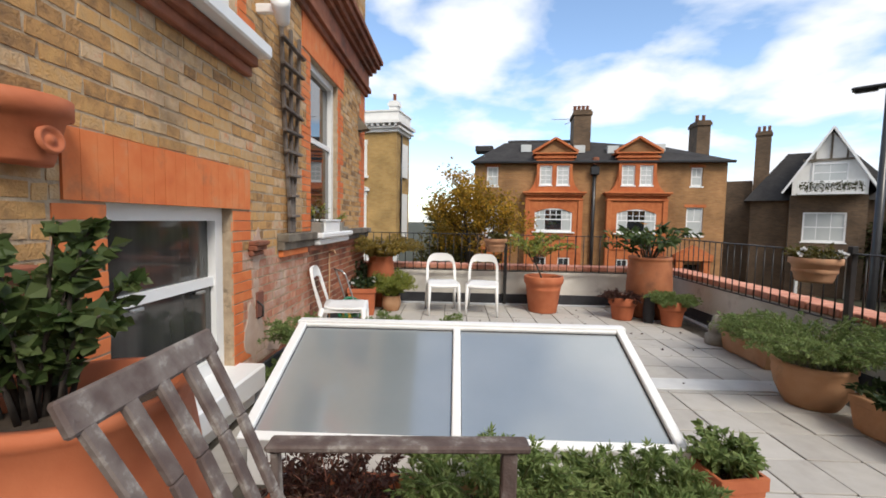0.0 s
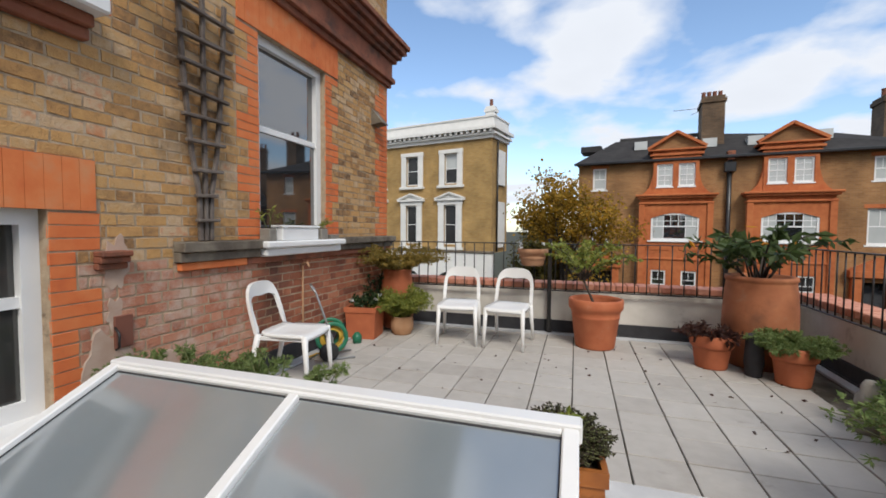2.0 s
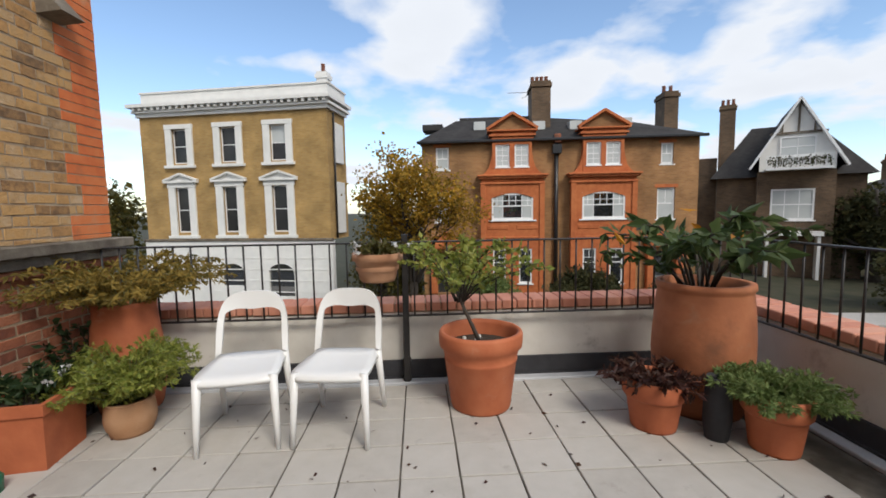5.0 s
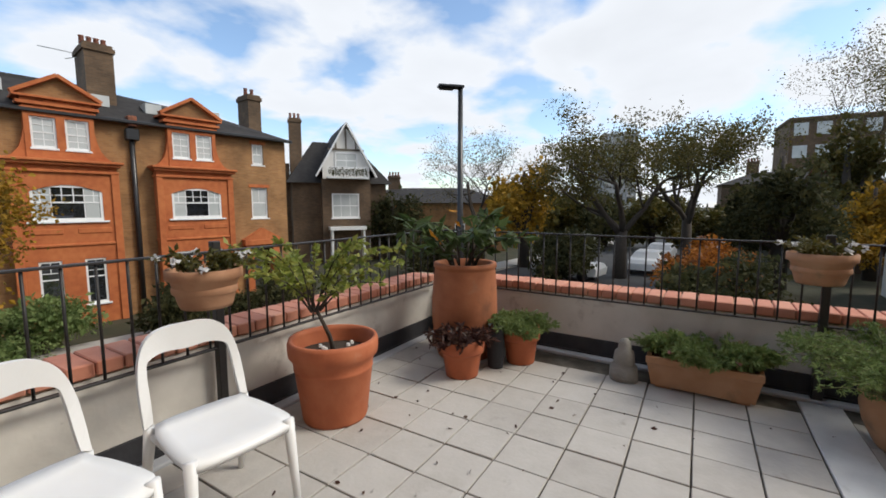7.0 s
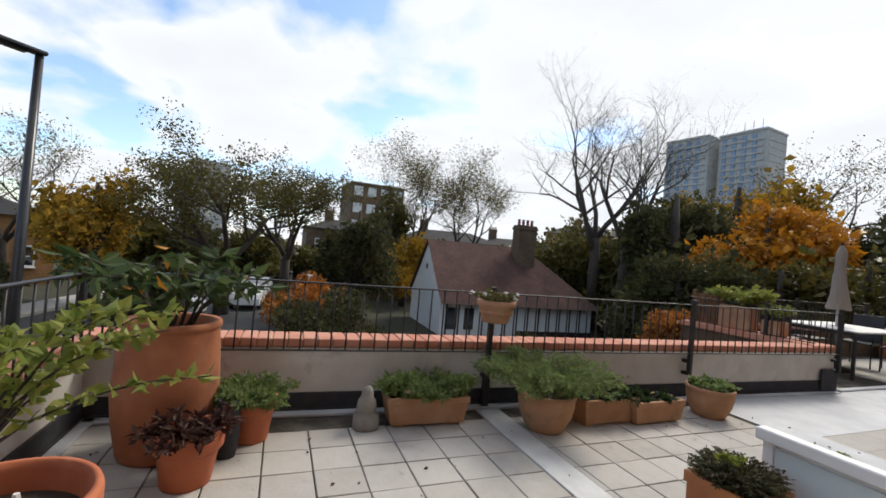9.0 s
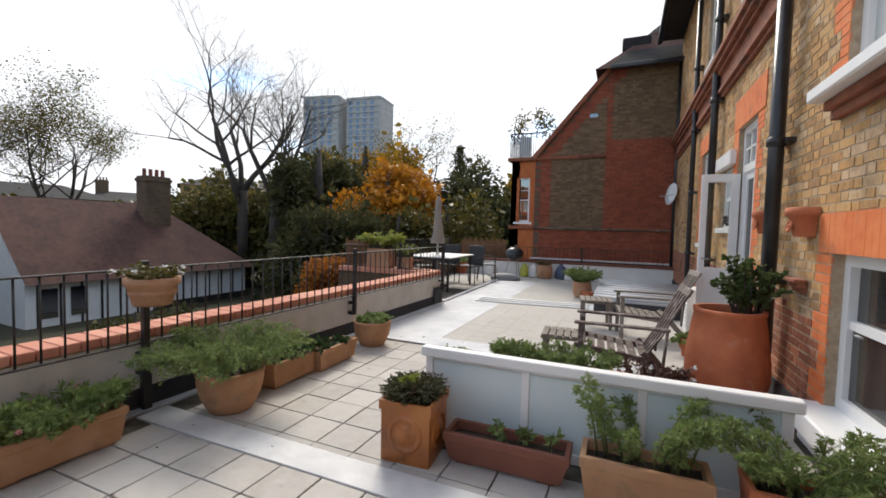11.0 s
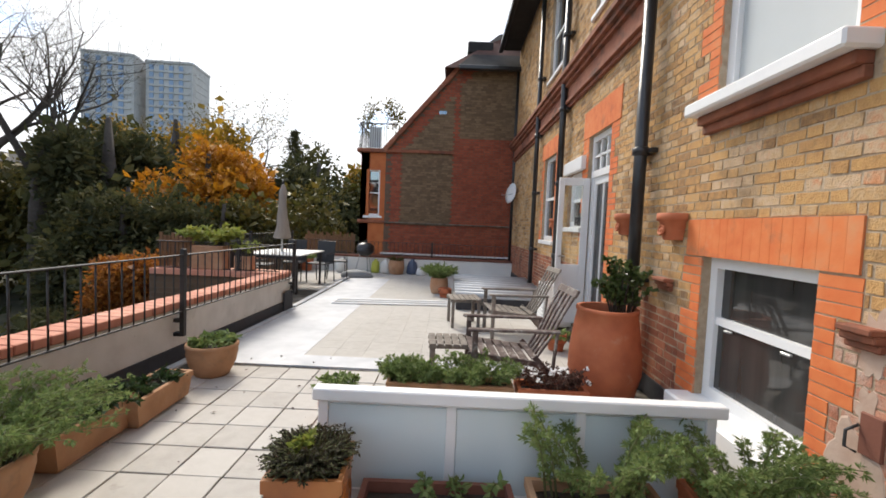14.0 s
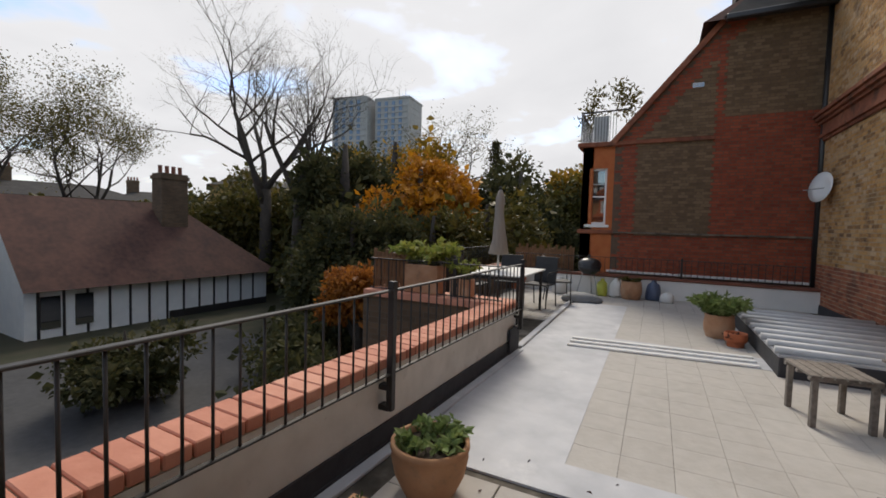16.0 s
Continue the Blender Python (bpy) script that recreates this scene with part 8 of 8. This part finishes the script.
for z in (1.65, 2.0):
    mb = thing("meter_box", "grey cable box on the brick flank", "box", pose(-0.15, -6.99, z), "boxes on the flank")
    part("case", boxes((-0.12, 0.0, 0.0, 0.12, 0.16, 0.28), bevel=0.012), GREYSH, mb)
    part("lid", boxes((-0.11, 0.16, 0.01, 0.11, 0.172, 0.27), bevel=0.005), CORRUG, mb)
# white cabinet by the garden door
cb = thing("air_unit", "white louvred unit standing by the garden door", "unit", pose(0.22, -0.72, 0))
part("case", boxes((-0.2, -0.22, 0.02, 0.2, 0.22, 0.62), bevel=0.01), WHITE, cb)
for i in range(8):
    part("louvre", boxes((0.2, -0.18, 0.12 + i * 0.055, 0.212, 0.18, 0.145 + i * 0.055), bevel=0.003), WHITE, cb)
fp, zt = pot("classic", 0.12, 0.2, TERRA, "small terracotta pot with green plant by the wall", pose(0.5, 0.55, 0))
shrub(fp, 151, 24, 0.16, 0.14, 0.06, 9, LEAF, GREENSTEM, (0, 0, zt), (0.06, 0.06), 0.5, 0.5, 0.2, 0.003, 2)

# leaves and weeds that lie on the tiles, and growth at the wall's foot
rl = random.Random(77)
lv, lf = [], []
for i in range(170):
    x, y = rl.uniform(0.3, 4.2), rl.choice((rl.uniform(3.9, 6.8), rl.uniform(5.2, 6.9), rl.uniform(1.2, 3.6)))
    if X0 - 0.1 < x < X1 + 0.1 and YL - 0.5 < y < YH + 0.5:
        continue
    leaf_geo(lv, lf, (x, y, 0.006), (rl.gauss(0, 1), rl.gauss(0, 1), 0.06), rl.uniform(0.015, 0.04), rl, 0.6, 0.1)
ob = part("fallen_leaves", mesh_of("fallen_leaves", lv, lf, LEAF_RED), LEAF_RED, None)
tagged(ob, "small brown fallen leaves scattered on the tiles", "leaves", kind="stuff")
wd = thing("weed_clump", "low green weeds growing at the foot of the wall", "weeds", pose(0.16, 3.95, 0.0))
shrub(wd, 161, 60, 0.20, 0.20, 0.04, 12, LEAF, GREENSTEM, (0, 0, 0.0), (0.08, 0.28), 0.5, 0.5, 0.1, 0.002, 2)
cl = thing("creeper", "dark creeper stems climbing beside the corner pots", "plant", pose(0.12, 6.75, 0.0))
shrub(cl, 162, 40, 0.85, 0.22, 0.05, 20, LEAF_DK, BARK, (0, 0, 0.0), (0.08, 0.2), 0.5, 0.3, 0.1, 0.004, 2)

# ---- pieces of walls and floors ----
ZONE = [o for o in OPEN]
holes_orange = [(a - 0.001, b + 0.001, c - 0.004, d + 0.004) for a, b, c, d in ORANGE]
ARCHES = [(2.24, 3.58, 1.26, 1.52), (4.56, 5.92, 2.72, 3.02), (-0.46, 0.80, 2.64, 3.0), (-3.1, -1.8, 2.75, 3.05), (2.24, 3.68, 4.14, 4.44), (-1.22, -0.32, 2.24, 2.42)]
MOULD = [(4.35, WY1, 3.02, 3.6), (WY0, 1.36, 3.3, 3.82), (4.02, WY1, 0.90, 1.085), (2.36, 3.44, 0.0, 0.27), (2.36, 3.58, 2.11, 2.315)]
rects = list(course_bricks(WY0, WY1, 0.0, WZ1 - 0.1, OPEN + holes_orange + ARCHES + MOULD, 3))
rnd = random.Random(11)
yel, red, near_y, near_r = [], [], [], []
for r in rects:
    u, z = (r[0] + r[1]) / 2, (r[2] + r[3]) / 2
    low = z < (0.92 if u > 4.0 else 0.86 + 0.10 * math.sin(u * 2.1)) if u > 1.6 else z < 0.95
    near = 3.4 < u < 4.75 and 0.2 < z < 1.75
    (near_r if low and near else red if low else near_y if near else yel).append(r)
place_w = lambda u, z, d: (d, u, z)
part("brickwork", brick_mesh("brickwork", yel, place_w, YELLOW, rnd, 0.0034, 0.003, 0.0045), YELLOW, W_HOUSE)["kind"] = "stuff"
part("brickwork", brick_mesh("brickwork", red, place_w, REDB, rnd, 0.0034, 0.003, 0.0045), REDB, W_HOUSE)["kind"] = "stuff"
shared = {}
cnt = 0
for lst, m in ((near_r, REDB_P), (near_y, YELLOW_P)):
    for r in lst:
        key = (round(r[1] - r[0], 2), round(r[3] - r[2], 3), rnd.randrange(3), m.name)
        if key not in shared:
            w = key[0]
            shared[key] = brick_mesh("brick", [(-w / 2, w / 2, -key[1] / 2, key[1] / 2)], place_w, m, random.Random(len(shared)), 0.003, 0.003, 0.0035)
        if cnt < 300:
            part("brick", shared[key], m, W_HOUSE, at=pose(rnd.uniform(-0.001, 0.002), (r[0] + r[1]) / 2, (r[2] + r[3]) / 2, rnd.uniform(-0.6, 0.6)))
            cnt += 1
if cnt >= 300:
    rest = (near_r + near_y)[300:]
    part("brickwork", brick_mesh("brickwork", rest, place_w, YELLOW, rnd, 0.0034, 0.003, 0.0045), YELLOW, W_HOUSE)["kind"] = "stuff"

# old lime plaster smeared over the brick beside the low sash
def patch(u, z, ru, rz, seed):
    rp = random.Random(seed)
    n, ring = 26, []
    for i in range(n):
        a = 2 * math.pi * i / n
        k = 1 + 0.18 * math.sin(2 * a + seed) + 0.14 * math.sin(5 * a + seed * 2) + rp.uniform(-0.12, 0.12)
        ring.append((u + ru * k * math.cos(a), z + rz * k * math.sin(a)))
    vv = [(0.001, p, q) for p, q in ring] + [(0.0062, u + (p - u) * 0.93, z + (q - z) * 0.95) for p, q in ring]
    ff = [(i, (i + 1) % n, (i + 1) % n + n, i + n) for i in range(n)] + [tuple(range(n, 2 * n))]
    part("plaster_patch", mesh_of("plaster_patch", vv, ff, PATCH), PATCH, W_HOUSE, "rough grey lime plaster patch")


for args in ((3.68, 0.98, 0.06, 0.17, 1), (3.63, 0.42, 0.12, 0.22, 2), (3.95, 0.30, 0.16, 0.10, 4), (3.66, 0.70, 0.05, 0.08, 5)):
    patch(*args)

# floor tiles, 283 mm square
TS = 0.283
bm = bmesh.new()
box(bm, -TS / 2 + 0.0045, -TS / 2 + 0.0045, -0.03, TS / 2 - 0.0045, TS / 2 - 0.0045, 0.0, 0.003)
tile_me = bpy.data.meshes.new("tile")
bm.to_mesh(tile_me); bm.free()
tile_me.materials.append(TILE)
ntile = 0
SKY_BOX = (0.42, 2.42, 2.55, 3.42)
far_v, far_f = [], []
def slab(x0, y0, x1, y1, z):
    k = len(far_v)
    for p in ((x0, y0, z - 0.02), (x1, y0, z - 0.02), (x1, y1, z - 0.02), (x0, y1, z - 0.02), (x0, y0, z), (x1, y0, z), (x1, y1, z), (x0, y1, z)):
        far_v.append(p)
    far_f.extend([(k + 4, k + 5, k + 6, k + 7), (k, k + 1, k + 5, k + 4), (k + 1, k + 2, k + 6, k + 5), (k + 2, k + 3, k + 7, k + 6), (k + 3, k, k + 4, k + 7)])
for j in range(25):
    for i in range(16):
        x, y = 0.13 + TS * (i + 0.5), 6.94 - TS * (j + 0.5)
        if 3.78 < y < 4.05:
            if x < 4.15:
                slab(x - 0.1385, 3.832, x + 0.1385, 3.88, -0.001)
            continue
        if y < 1.52 or x > 4.40 - 0.03 * (7 - y) - 0.16:
            continue
        if SKY_BOX[0] - 0.1 < x < SKY_BOX[1] and SKY_BOX[2] < y < SKY_BOX[3]:
            continue
        if ntile < 290:
            part("tile", tile_me, TILE, FLOOR, at=pose(x, y, rnd.uniform(-0.003, 0.002), rnd.uniform(-0.35, 0.35), rnd.uniform(-0.35, 0.35), rnd.uniform(-0.5, 0.5) + 90 * rnd.randrange(4)))
            ntile += 1
        else:
            slab(x - 0.1385, y - 0.1385, x + 0.1385, y + 0.1385, -0.001)
# the far deck: tiles laid close, in two fields divided by felt strips
for y0, y1 in ((-1.75, 1.18), (-5.0, -2.25)):
    ny, nx = round((y1 - y0) / TS), 10
    for j in range(ny):
        for i in range(nx):
            x, y = 0.25 + 0.301 * i, y0 + (y1 - y0) * j / ny
            slab(x, y, x + 0.2985, y + (y1 - y0) / ny - 0.0025, 0.0)
for j in range(14):
    for i in range(25):
        x, y = 0.15 + TS * i, -6.85 + TS * j
        if x < 3.45 and y > -5.05 or x > 5.7 or (x > 4.0 and y > -1.4):
            continue
        slab(x, y, x + TS - 0.005, y + TS - 0.005, -0.004)
part("tile_field", mesh_of("tile_field", far_v, far_f, TILE_I), TILE_I, FLOOR)["kind"] = "stuff"

# felt strips on the deck
part("felt_strip", boxes((0.10, 3.885, -0.012, 4.28, 4.106, 0.004), bevel=0.003), WFELT, FLOOR, "white coated felt strip across the tiles")
bm = boxes((0.15, 1.18, -0.012, 3.25, 1.50, 0.006), (3.25, -5.0, -0.012, 4.20, 1.50, 0.003), (0.15, -2.25, -0.012, 3.25, -1.75, 0.004))
part("felt_strip", bm, LEAD, FLOOR, "light grey felt strip across the deck")
bm = bmesh.new()
for y in (-1.80, -2.00, -2.18):
    beam(bm, (1.75, y, 0.012), (3.75, y + 0.22, 0.012), 0.07, 0.03, 0.01)
part("felt_roll", bm, PLASTER, FLOOR, "white raised welt across the deck")
beam(bm := bmesh.new(), (4.24, -1.15, 0.012), (4.30, -5.2, 0.012), 0.09, 0.03, 0.01)
part("felt_roll", bm, LEAD, FLOOR)

# clay coping pieces on the parapets
def coping(length, parent, z, y0=-0.02, y1=0.25, L=0.1125):
    bm_ = bmesh.new()
    box(bm_, 0.003, y0, z, L - 0.005, y1, z + 0.065, 0.006)
    me = bpy.data.meshes.new("coping_brick")
    bm_.to_mesh(me); bm_.free()
    me.materials.append(COPING)
    for i in range(int(length / L)):
        part("coping_brick", me, COPING, parent, at=pose(i * L, rnd.uniform(-0.003, 0.003), rnd.uniform(-0.002, 0.002)))
    part("coping_bed", boxes((0, y0 + 0.03, z - 0.012, length, y1 - 0.03, z + 0.052)), MORTAR, parent)


coping(4.6, W_BACK, 0.512)
coping(S_LEN, W_SIDE, 0.512)
bm = bmesh.new()
for i in range(8):
    box(bm, 4.27 + 0.245 * i, -1.10, 0.505, 4.27 + 0.245 * i + 0.238, -0.68, 0.59, 0.006)
for i in range(22):
    box(bm, 5.96, -1.12 - 0.245 * (i + 1), 0.505, 6.29, -1.12 - 0.245 * i - 0.007, 0.59, 0.006)
part("coping_bricks", bm, COPING, W_RET)["kind"] = "stuff"
